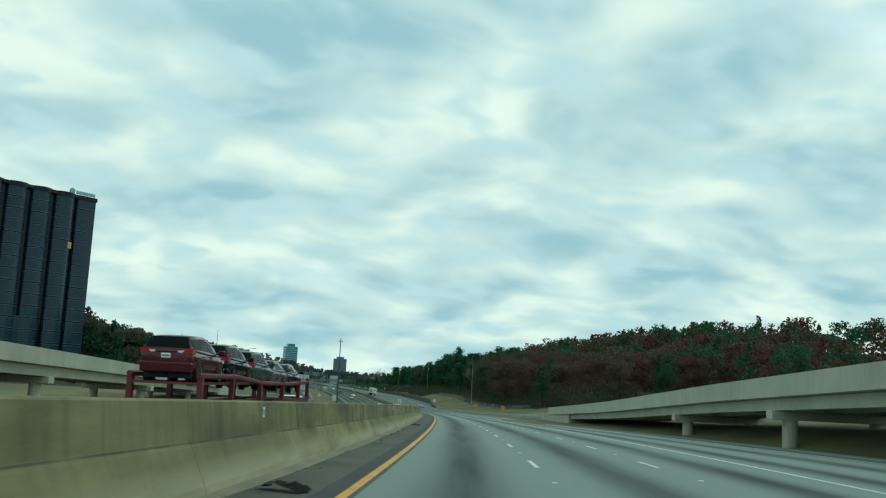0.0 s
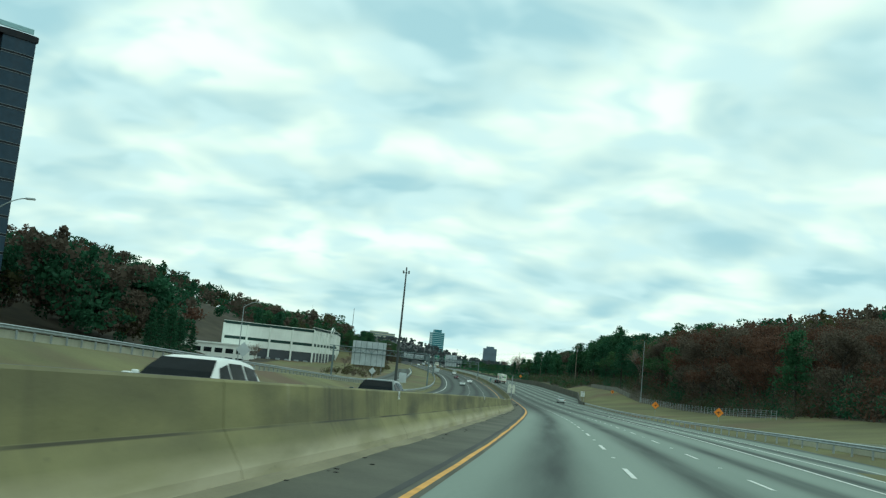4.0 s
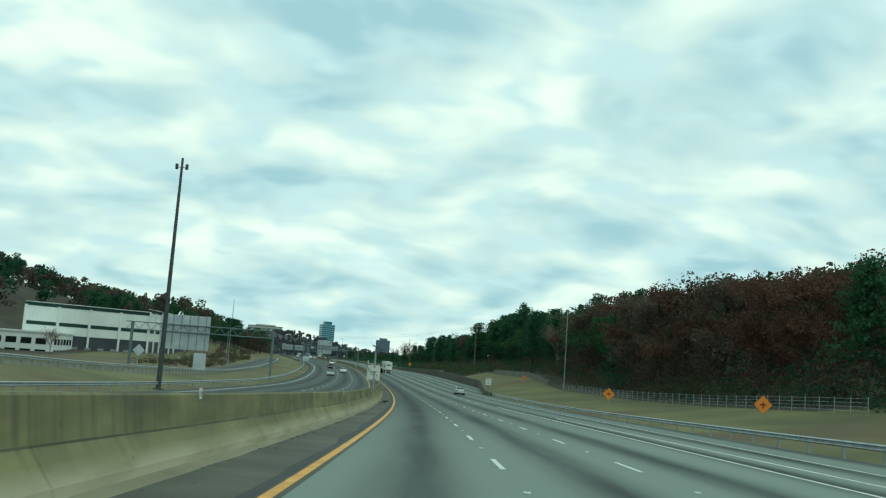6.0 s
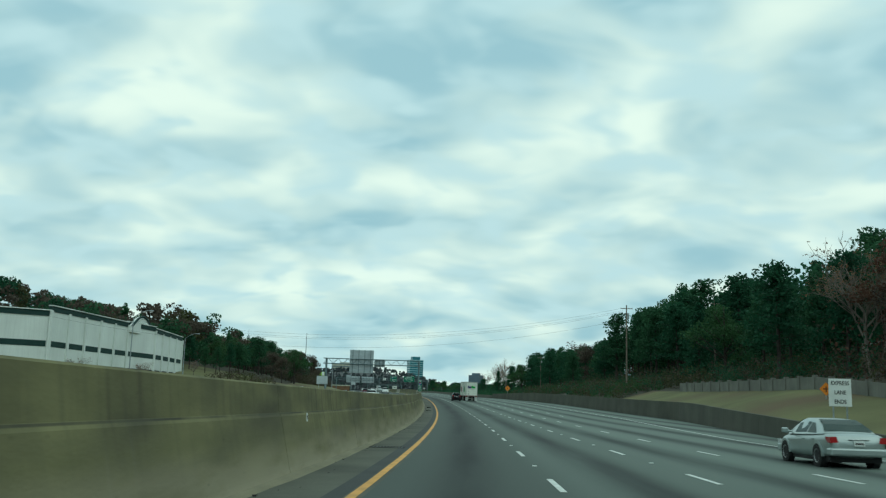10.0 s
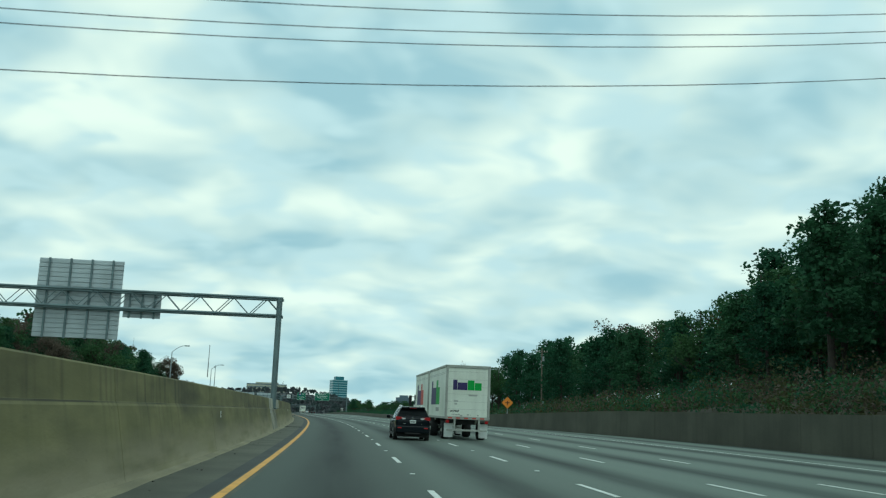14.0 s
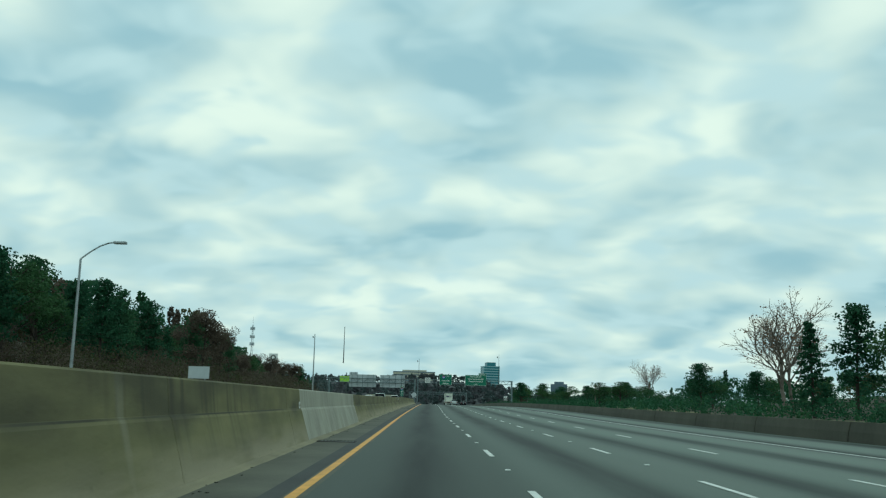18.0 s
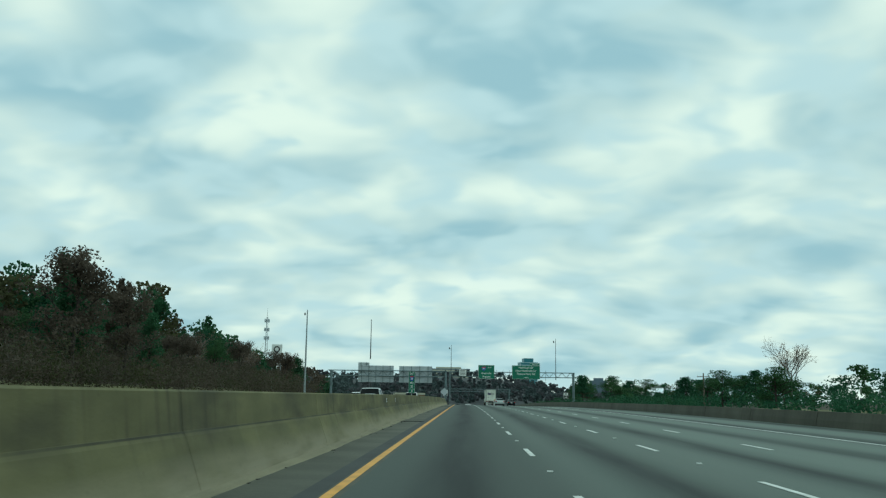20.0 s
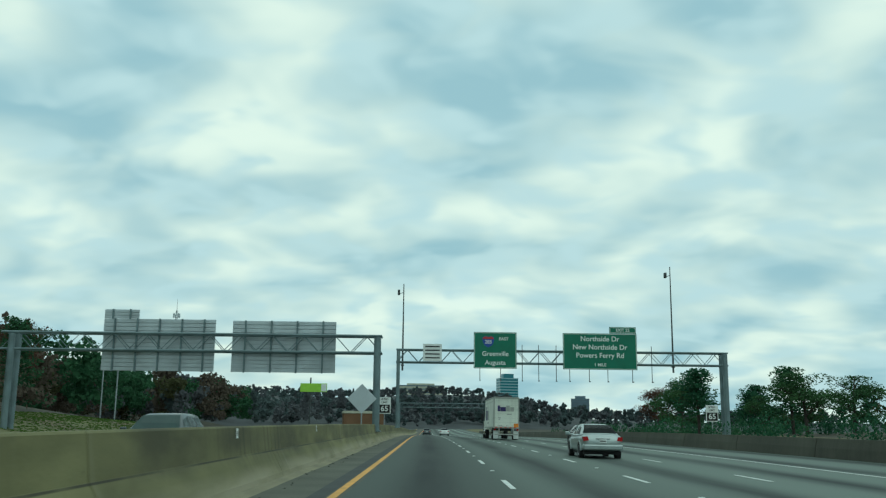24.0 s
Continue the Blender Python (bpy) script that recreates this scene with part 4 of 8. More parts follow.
def flyover(name, label, pts, width, deep, piers, side):
    """A curved ramp bridge: deck slab, parapet, girder and piers. pts: s, lat of the near edge and height of the parapet's top."""
    ob = empty(name, Matrix.Identity(4), label, "bridge", kind="structure")
    ss = [p[0] for p in pts]
    lat = lambda q: float(np.interp(q, ss, [p[1] for p in pts]))
    top = lambda q: float(np.interp(q, ss, [p[2] for p in pts]))
    sg = side
    bm = bmesh.new()
    sweep(bm, lambda q: [(lat(q), top(q) - 1.12), (lat(q), top(q)), (lat(q) + sg * 0.22, top(q)), (lat(q) + sg * 0.30, top(q) - 0.86), (lat(q) + sg * 0.30, top(q) - 1.12)], ss[0], ss[-1], 4)
    part("parapet", bm, M_CONC, ob)
    bm = bmesh.new()
    w = width
    sweep(bm, lambda q: [(lat(q) - sg * 0.06, top(q) - 1.13), (lat(q) - sg * 0.06, top(q) - 1.36), (lat(q) + sg * 0.9, top(q) - 1.42), (lat(q) + sg * (w - 0.9), top(q) - 1.42),
                         (lat(q) + sg * w, top(q) - 1.36), (lat(q) + sg * w, top(q) - 1.13)], ss[0], ss[-1], 4)
    part("deck", bm, M_CONC, ob)
    bm = bmesh.new()
    sweep(bm, lambda q: [(lat(q) + sg * (w - 0.3), top(q) - 1.12), (lat(q) + sg * (w - 0.22), top(q)), (lat(q) + sg * w, top(q)), (lat(q) + sg * w, top(q) - 1.12)], ss[0], ss[-1], 4)
    part("parapet", bm, M_CONC, ob)
    for k in range(3):
        bm = bmesh.new()
        o = 0.5 + k * (w - 1.6) / 2
        sweep(bm, lambda q: [(lat(q) + sg * o, top(q) - 1.43), (lat(q) + sg * (o + 0.1), top(q) - 1.43 - deep), (lat(q) + sg * (o + 0.5), top(q) - 1.43 - deep), (lat(q) + sg * (o + 0.6), top(q) - 1.43)],
              ss[0], ss[-1], 4)
        part("girder", bm, M_CONC, ob)
    for q in piers:
        bm = bmesh.new()
        b = ground_h(q, lat(q)) - 0.5
        hh = top(q) - 1.43 - deep
        for o in (1.6, w - 1.6):
            p = at(q, lat(q) + sg * o, 0)
            tube(bm, (p.x, p.y, p.z + b), (p.x, p.y, p.z + hh - 0.55), 0.5, None, 14)
        m = stand(q, lat(q) + sg * w / 2, 0)
        box(bm, -w / 2 + 0.2, -0.6, hh - 0.6, w / 2 - 0.2, 0.6, hh - 0.01, 0.05, m=m)
        part("pier", bm, M_CONC, ob)
    return ob


flyover("bridge_left", "pale concrete ramp bridge on round piers", [(-120, -30, 4.9), (40, -31.5, 4.75), (70, -32.5, 4.62), (120, -35.2, 4.5), (172, -38.2, 4.45)], 9.0, 0.85,
        (-95, -60, -25, 10, 45, 80, 115, 145), -1)
flyover("bridge_right", "pale concrete ramp bridge sloping down to the road", [(-140, 24, 6.6), (0, 23, 5.4), (45, 22.2, 4.62), (75, 22.2, 4.15), (120, 22.6, 3.2), (150, 22.8, 2.75), (178, 23.0, 2.3)], 9.0, 0.75,
        (-100, -65, -30, 5, 38, 62, 88), 1)
for s0, s1, l0, t0, t1, sg, nm in ((170, 190, -38.2, 4.45, 3.9, -1, "abutment"), (156, 232, 22.7, 2.65, 1.2, 1, "abutment")):
    bm = bmesh.new()
    tp = lambda q: float(np.interp(q, [s0, s1], [t0, t1])) - 0.9
    sweep(bm, lambda q: [(l0 + sg * 0.4, -1.0), (l0 + sg * 0.4, tp(q)), (l0 + sg * 8.6, tp(q)), (l0 + sg * 8.6, -1.0)], s0, s1, 6)
    tagged(part(nm, bm, M_CONC), "concrete side wall where the ramp meets the ground", "wall", kind="structure")

# ---- poles, lamps, signs ----


def high_mast(s, lat, base, top, r, label, material, arms=True):
    ob = empty("light_mast", stand(s, lat, base), label, "light mast", "tall masts")
    bm = bmesh.new()
    tube(bm, (0, 0, -0.5), (0, 0, top - base), r, r * 0.45, 12)
    part("shaft", bm, material, ob, smooth=False)
    bm = bmesh.new()
    box(bm, -r * 1.6, -r * 1.6, 0, r * 1.6, r * 1.6, 0.12, 0.02)
    part("base_plate", bm, material, ob)
    if arms:
        z = top - base - 0.9
        for sg in ((-1, 1) if r > 0.25 else (-1,)):
            bm = bmesh.new()
            tube(bm, (0, 0, z), (sg * 0.55, 0, z - 0.15), 0.03)
            box(bm, sg * 0.5 - 0.12, -0.2, z - 0.25, sg * 0.5 + 0.12, 0.2, z + 0.28, 0.03, m=Matrix.Rotation(0.0, 4, 'Y'))
            part("fitting", bm, M_DARKSTEEL, ob, "small camera and lamp fitting")
    return ob


high_mast(314.6, -23.0, opp(314) - 0.4, 22.9, 0.27, "tall dark tapered pole with small fittings at its top", M_DARKSTEEL)
high_mast(431.5, 40.6, 0.9, 20.2, 0.15, "tall pale slender steel pole beside the frontage road", M_GALV, False)
high_mast(938, -31.5, ground_h(938, -31.5), 19.5, 0.24, "tall pale pole with a camera near its top", M_GALV)
high_mast(986.7, -0.9, 7.2, 15.6, 0.10, "slender pole rising from the sign gantry", M_DARKSTEEL)
high_mast(985.2, 26.4, 7.2, 17.5, 0.10, "slender camera pole rising from the sign gantry", M_DARKSTEEL)


def cobra_lamp(s, lat, base, top, reach):
    ob = empty("street_lamp", stand(s, lat, base), "pale steel street lamp with one curved arm", "street lamp", "roadside lamps")
    bm = bmesh.new()
    tube(bm, (0, 0, -0.4), (0, 0, top - base - 1.0), 0.11, 0.06, 10)
    part("pole", bm, M_GALV, ob)
    bm = bmesh.new()
    pts = [Vector((reach * u, 0, top - base - 1.0 + math.sin(u * math.pi / 2) * 1.0)) for u in (0, 0.12, 0.3, 0.55, 0.8, 1.0)]
    for a, b in zip(pts, pts[1:]):
        tube(bm, a, b, 0.045, None, 8)
    part("arm", bm, M_GALV, ob)
    bm = bmesh.new()
    vs = box(bm, reach - 0.1, -0.15, top - base - 0.10, reach + 0.65, 0.15, top - base + 0.06, 0.05)
    part("lamp_head", bm, M_GALV, ob)


for s, lat, top, reach in ((660.4, -19.6, 9.8, 1.8), (721.8, -18.0, 9.9, 1.9), (505, -44, 12.5, 2.2), (300, -48, 13.0, 2.4), (215, -42, 12.8, 2.4), (560, -50, 12.0, 2.2)):
    cobra_lamp(s, lat, opp(s) - 0.5 if lat > -25 else ground_h(s, lat), top, reach)


def utility_pole(s, lat, top, arm=True):
    b = ground_h(s, lat)
    ob = empty("utility_pole", stand(s, lat, b), "weathered wooden utility pole with a crossarm", "utility pole", "utility poles")
    bm = bmesh.new()
    tube(bm, (0, 0, -0.6), (0, 0, top - b), 0.17, 0.11, 10)
    part("pole", bm, M_WOOD, ob)
    if arm:
        bm = bmesh.new()
        box(bm, -1.2, -0.06, top - b - 0.75, 1.2, 0.06, top - b - 0.62, 0.01)
        part("crossarm", bm, M_WOOD, ob)
        for x in (-1.1, -0.5, 0.5, 1.1):
            bm = bmesh.new()
            tube(bm, (x, 0, top - b - 0.62), (x, 0, top - b - 0.42), 0.05, 0.03, 8)
            part("insulator", bm, M_CABINET, ob)
        bm = bmesh.new()
        tube(bm, (0.3, 0, top - b - 2.6), (0.3, 0, top - b - 1.6), 0.22, None, 12)
        part("transformer", bm, M_GALV, ob, "grey drum transformer")


for s, lat, top in ((400.9, 63.4, 22.0), (551.4, 38.0, 20.0), (561.6, 59, 22.6), (626, 51.3, 16.5), (918.8, 46.8, 6.5), (700, 48, 15.0)):
    utility_pole(s, lat, top)

ob = empty("overhead_cables", Matrix.Identity(4), "thin dark power cables crossing high over the road", "cables")
for ds, low in ((0.4, 11.75), (0.0, 11.26), (-0.4, 11.0), (0.3, 9.4)):
    cu = bpy.data.curves.new("cable", 'CURVE')
    cu.dimensions, cu.bevel_depth, cu.bevel_resolution = '3D', 0.014, 1
    sp = cu.splines.new('POLY')
    sp.points.add(40)
    for i in range(41):
        u = i / 40
        lat = -75 + 112.4 * u
        sp.points[i].co = (*at(552 - ds - 0.15 * (37.4 - lat), lat, low + 0.00198 * (lat + 25) ** 2), 1)
    cu.materials.append(M_WIRE)
    c = new("cable", cu)
    c.parent = ob


def shield(parent, m, size):
    bm = bmesh.new()
    pts = [(-0.5, 0.32), (-0.28, 0.45), (0, 0.38), (0.28, 0.45), (0.5, 0.32), (0.47, -0.05), (0.32, -0.32), (0, -0.52), (-0.32, -0.32), (-0.47, -0.05)]
    prism(bm, [(x * size, z * size) for x, z in pts], -0.012, 0.0)
    sh = part("route_shield", bm, M_BLUE, parent, "blue and red interstate shield", m=m)
    bm = bmesh.new()
    prism(bm, [(x * size * 0.93, z * size) for x, z in ((-0.5, 0.2), (-0.5, 0.30), (-0.28, 0.42), (0, 0.35), (0.28, 0.42), (0.5, 0.30), (0.5, 0.2))], -0.016, -0.0125)
    part("red_band", bm, M_RED, sh, "red band of the shield")
    words("285", size * 0.42, M_LETTER, sh, Matrix.Translation((0, -0.02, -0.06 * size)), stretch=0.95)


def mile_sign(s, last, tall):
    h0 = bar_top(s)
    ob = empty("mile_sign", stand(s, -2.27, h0) @ Matrix.Diagonal((0.72, 1, tall, 1)), "tall narrow green mile sign on the median wall", "road sign", "green mile signs")
    bm = bmesh.new()
    box(bm, -0.05, 0.02, -0.02, 0.05, 0.08, 0.35)
    part("post", bm, M_GALV, ob)
    bm = bmesh.new()
    box(bm, -0.34, -0.01, 0.14, 0.34, 0.012, 1.62, 0.01)
    bd = part("board", bm, M_GREEN, ob)
    for x0, z0, x1, z1 in ((-0.32, 1.585, 0.32, 1.6), (-0.32, 0.16, 0.32, 0.175), (-0.325, 0.16, -0.31, 1.6), (0.31, 0.16, 0.325, 1.6), (-0.32, 0.42, 0.32, 0.435)):
        bm = bmesh.new()
        box(bm, x0, -0.016, z0, x1, -0.0115, z1)
        part("border", bm, M_LETTER, bd)
    words("EAST", 0.19, M_LETTER, bd, Matrix.Translation((0, -0.018, 1.47)))
    shield(bd, Matrix.Translation((0, -0.012, 1.16)), 0.42)
    words("MILE", 0.19, M_LETTER, bd, Matrix.Translation((0, -0.018, 0.85)))
    words("20", 0.25, M_LETTER, bd, Matrix.Translation((0, -0.018, 0.60)))
    words(last, 0.25, M_LETTER, bd, Matrix.Translation((0, -0.018, 0.29)))


mile_sign(495.9, ".2", 1.0)
mile_sign(815.8, ".4", 1.12)


def board_sign(name, s, lat, z, w, h, material, lines, ink, label, base=None, turn=0, diamond=False, posts=1, back=False):
    """A flat roadside sign on its post or posts. z: the board's centre."""
    b = ground_h(s, lat) if base is None else base
    ob = empty(name, stand(s, lat, b, turn), label, "road sign")
    for k in range(posts):
        x = 0 if posts == 1 else (k - 0.5) * w * 0.6
        bm = bmesh.new()
        box(bm, x - 0.035, 0.02, -0.3, x + 0.035, 0.08, z - b + (0 if diamond else h / 2), 0.005)
        part("post", bm, M_GALV, ob)
    bm = bmesh.new()
    rot = Matrix.Translation((0, 0, z - b)) @ Matrix.Rotation(radians(45 if diamond else 0), 4, 'Y')
    box(bm, -w / 2, -0.01, -h / 2, w / 2, 0.012, h / 2, 0.01, m=rot)
    bd = part("board", bm, material, ob)
    for i, tx in enumerate(lines):
        zz = z - b + h / 2 - h * (i + 0.5) / len(lines)
        words(tx, h / len(lines) * 0.62, ink, bd, Matrix.Translation((0, -0.018, zz)), stretch=0.85)
    return bd, z - b


board_sign("express_sign", 421.3, 21.7, 2.75, 1.2, 1.45, M_SIGNWHITE, ["EXPRESS", "LANE", "ENDS"], M_BLACK, "white sign with black lettering beside the shoulder", posts=2)
for s, lat, z, sz in ((345.4, 28.5, 2.5, 1.15), (459.8, 36.8, 3.7, 0.9), (300, 31, 2.3, 1.1), (640, 26, 3.0, 1.1)):
    bd, zz = board_sign("warning_sign", s, lat, z, sz, sz, M_ORANGE, [], M_BLACK, "orange diamond road-works sign beside the road", diamond=True)
    bm = bmesh.new()
    box(bm, -0.28, -0.017, zz - 0.05, 0.28, -0.0115, zz + 0.05)
    box(bm, -0.05, -0.017, zz - 0.3, 0.05, -0.0115, zz + 0.25)
    part("symbol_bar", bm, M_BLACK, bd)
board_sign("blank_sign", 948.3, -2.3, 2.75, 1.25, 1.25, M_SIGNBACK, [], M_BLACK, "bare grey back of a diamond sign on the median wall", base=bar_top(948), diamond=True)
board_sign("blank_sign", 240, -29, opp(240) + 3.6, 1.1, 1.1, M_SIGNBACK, [], M_BLACK, "bare grey back of a diamond sign by the ramp", diamond=True)
board_sign("blank_sign", 330, -29.5, opp(330) + 3.4, 1.0, 1.0, M_SIGNBACK, [], M_BLACK, "bare grey back of a diamond sign by the ramp", diamond=True)
board_sign("blank_sign", 338, -24.2, opp(338) + 2.6, 1.5, 2.0, M_SIGNBACK, [], M_BLACK, "pale back of a roadside sign behind the rail")
board_sign("blank_sign", 753.7, -18.7, 3.3, 1.9, 1.1, M_SIGNBACK, [], M_BLACK, "pale back of a wide roadside sign", base=opp(753) - 0.5, posts=2)
board_sign("blank_sign", 560, -22.0, 3.5, 2.2, 1.6, M_SIGNBACK, [], M_BLACK, "pale back of a wide roadside sign", base=opp(560) - 0.5, posts=2)

# ---- sign gantries ----


def truss(parent, x0, x1, z0, z1, deep, bay):
    """A four-chord truss beam along x."""
    for y in (-deep / 2, deep / 2):
        for z in (z0, z1):
            bm = bmesh.new()
            tube(bm, (x0, y, z), (x1, y, z), 0.085, None, 10)
            part("chord", bm, M_GANTRY, parent)
    n = max(2, int(round((x1 - x0) / bay)))
    for i in range(n):
        xa, xb = x0 + (x1 - x0) * i / n, x0 + (x1 - x0) * (i + 1) / n
        for y in (-deep / 2, deep / 2):
            bm = bmesh.new()
            tube(bm, (xa, y, z0), ((xa + xb) / 2, y, z1), 0.030, None, 6)
            part("web", bm, M_GANTRY, parent)
            bm = bmesh.new()
            tube(bm, ((xa + xb) / 2, y, z1), (xb, y, z0), 0.030, None, 6)
            part("web", bm, M_GANTRY, parent)
        bm = bmesh.new()
        tube(bm, (xa, -deep / 2, z1), (xb, deep / 2, z1), 0.028, None, 6)
        part("web", bm, M_GANTRY, parent)


def gantry_post(parent, x, z0, z1, deep, r=0.21):
    for y in (-deep / 2, deep / 2):
        bm = bmesh.new()
        tube(bm, (x, y, z0), (x, y, z1), r, r, 14)
        box(bm, x - r * 1.5, y - r * 1.5, z0 - 0.02, x + r * 1.5, y + r * 1.5, z0 + 0.06, 0.01)
        part("post", bm, M_GANTRY, parent)
    bm = bmesh.new()
    tube(bm, (x, -deep / 2, z0 + 0.6), (x, deep / 2, z1 - 1.0), 0.05, None, 8)
    tube(bm, (x, deep / 2, z0 + 0.6), (x, -deep / 2, z1 - 1.0), 0.05, None, 8)
    part("brace", bm, M_GANTRY, parent)


def sign_back(parent, x0, x1, z0, z1, y, ribs, label="bare aluminium sign back with stiffening ribs"):
    """The back of an overhead sign: its extruded planks and the upright posts that hold them."""
    n = max(3, int(round((z1 - z0) / 0.3)))
    bm = bmesh.new()
    box(bm, x0, y + 0.02, z0, x1, y + 0.04, z1)
    bd = part("sign_back", bm, M_SIGNBACK, parent, label)
    for i in range(n):
        za = z0 + (z1 - z0) * i / n
        bm = bmesh.new()
        box(bm, x0, y - 0.03, za + 0.015, x1, y + 0.02, za + (z1 - z0) / n - 0.06, 0.008)
        part("plank", bm, M_SIGNBACK, bd)
    for i in range(ribs):
        x = x0 + (x1 - x0) * (i + 0.5) / ribs
        bm = bmesh.new()
        box(bm, x - 0.06, y - 0.16, z0 - 0.05, x + 0.06, y - 0.035, z1 + 0.02)
        part("rib", bm, M_GANTRY, bd)
    return bd


# over the ramp, with one sign back
g = empty("sign_gantry", stand(403.5, -36.4, 0, 2), "grey truss gantry over the ramp with one sign seen from behind", "gantry", "sign gantries")
truss(g, -14.5, 13.4, 8.3, 9.7, 1.0, 2.4)
gantry_post(g, 13.2, -0.6, 9.6, 1.0, 0.19)
gantry_post(g, -13.4, 0.2, 9.6, 1.0, 0.19)
sign_back(g, -8.3, 1.0, 5.0, 11.6, 0.75, 6)
# over the opposite roadway, resting on the median wall
g = empty("sign_gantry", stand(582.5, -2.25, 0), "grey truss gantry over the opposite roadway with sign backs", "gantry", "sign gantries")
truss(g, -21.6, 0.35, 7.35, 8.5, 1.0, 2.3)
gantry_post(g, 0.1, 1.30, 8.45, 0.9, 0.17)
gantry_post(g, -20.9, opp(582) - 0.6, 8.45, 1.0, 0.20)
sign_back(g, -15.7, -10.3, 5.4, 10.6, 0.75, 4)
sign_back(g, -10.1, -7.7, 6.9, 8.6, 0.75, 3)
# last pair of gantries
g = empty("sign_gantry", stand(961.5, -2.25, 0), "grey truss gantry over the opposite roadway with two sign backs", "gantry", "sign gantries")
truss(g, -27.6, 0.45, 6.45, 7.7, 1.1, 2.3)
gantry_post(g, 0.1, 0.75, 7.6, 1.1, 0.24)
gantry_post(g, -26.8, opp(960) - 0.6, 7.6, 1.1, 0.24)
b1 = sign_back(g, -20.6, -12.2, 5.0, 8.9, 0.80, 5)
sign_back(b1, -20.6, -18.0, 8.92, 9.6, 0.80, 2, "small exit tab seen from behind")
sign_back(g, -10.9, -3.1, 5.0, 8.85, 0.80, 4)
g = empty("sign_gantry", stand(982.5, 14.0, 0), "grey truss gantry over the lanes with green guide signs", "gantry", "sign gantries")
truss(g, -15.4, 16.9, 7.25, 8.45, 1.1, 2.1)
gantry_post(g, -15.2, 1.0, 8.35, 1.1, 0.16)
gantry_post(g, 16.6, -0.3, 8.35, 1.1, 0.24)


def guide_sign(parent, x0, x1, z0, z1, label):
    bm = bmesh.new()
    box(bm, x0, -0.86, z0, x1, -0.80, z1, 0.01)
    bd = part("guide_sign", bm, M_GREEN, parent, label)
    for a, b, c, d in ((x0 + 0.05, z1 - 0.09, x1 - 0.05, z1 - 0.05), (x0 + 0.05, z0 + 0.05, x1 - 0.05, z0 + 0.09), (x0 + 0.05, z0 + 0.05, x0 + 0.09, z1 - 0.05), (x1 - 0.09, z0 + 0.05, x1 - 0.05, z1 - 0.05)):
        bm = bmesh.new()
        box(bm, a, -0.868, b, c, -0.8615, d)
        part("border", bm, M_LETTER, bd)
    return bd


b = guide_sign(g, -7.9, -3.75, 6.7, 10.2, "green guide sign with white lettering and a shield")
shield(b, Matrix.Translation((-6.5, -0.862, 9.3)), 1.15)
words("EAST", 0.42, M_LETTER, b, Matrix.Translation((-5.0, -0.87, 9.55)))
words("Greenville", 0.62, M_LETTER, b, Matrix.Translation((-5.82, -0.87, 8.1)))
words("Augusta", 0.62, M_LETTER, b, Matrix.Translation((-5.82, -0.87, 7.25)))
b = guide_sign(g, 0.75, 7.95, 6.7, 10.2, "wide green guide sign with white lettering")
for i, tx in enumerate(("Northside Dr", "New Northside Dr", "Powers Ferry Rd")):
    words(tx, 0.68, M_LETTER, b, Matrix.Translation((4.35, -0.87, 9.65 - i * 0.8)))
words("1 MILE", 0.42, M_LETTER, b, Matrix.Translation((4.35, -0.87, 7.15)))
t_ = guide_sign(b, 5.3, 7.9, 10.22, 10.85, "small green exit tab")
words("EXIT 22", 0.40, M_LETTER, t_, Matrix.Translation((6.6, -0.87, 10.53)))
bm = bmesh.new()
box(bm, -12.8, -0.85, 7.35, -11.0, -0.80, 9.0, 0.01)
w_ = part("notice_board", bm, M_SIGNWHITE, g, "small white notice whose lines cannot be read")
for i in range(4):
    bm = bmesh.new()
    box(bm, -12.6, -0.858, 7.6 + i * 0.36, -11.2, -0.852, 7.72 + i * 0.36)
    part("text_bar", bm, M_BLACK, w_)
for x in (-7.3, -5.3, -3.2, -1.6, 0.1, 1.4, 3.3, 5.1, 7.5, 9.4):
    bm = bmesh.new()
    tube(bm, (x, -0.7, 9.0 if -3.5 < x < 0.5 or x > 8 else 6.7), (x, -0.7, 5.55), 0.035, None, 6)
    box(bm, x - 0.04, -1.15, 5.50, x + 0.04, -0.62, 5.58)
    part("light_bracket", bm, M_DARKSTEEL, g)
for s, lat, z in ((979, -2.3, 3.0), (979, 28.2, 2.6)):
    bd, zz = board_sign("speed_sign", s, lat, z, 1.15, 1.5, M_SIGNWHITE, [], M_BLACK, "white speed limit sign with black figures", base=bar_top(979) if lat < 0 else -0.3)
    words("SPEED", 0.24, M_BLACK, bd, Matrix.Translation((0, -0.018, zz + 0.56)))
    words("LIMIT", 0.24, M_BLACK, bd, Matrix.Translation((0, -0.018, zz + 0.28)))
    bm = bmesh.new()
    box(bm, -0.5, -0.017, zz - 0.68, 0.5, -0.0115, zz + 0.08)
    pl = part("figure_panel", bm, M_BLACK, bd)
    words("65", 0.7, M_LETTER, pl, Matrix.Translation((0, -0.024, zz - 0.3)))
g = empty("sign_gantry", stand(1120, 3, 0), "distant gantry over the road beyond the guide signs", "gantry", "sign gantries")
truss(g, -8, 20, 6.6, 7.6, 1.0, 3.0)
gantry_post(g, -7.8, 0.9, 7.5, 1.0, 0.18)
gantry_post(g, 19.6, -0.5, 7.5, 1.0, 0.18)

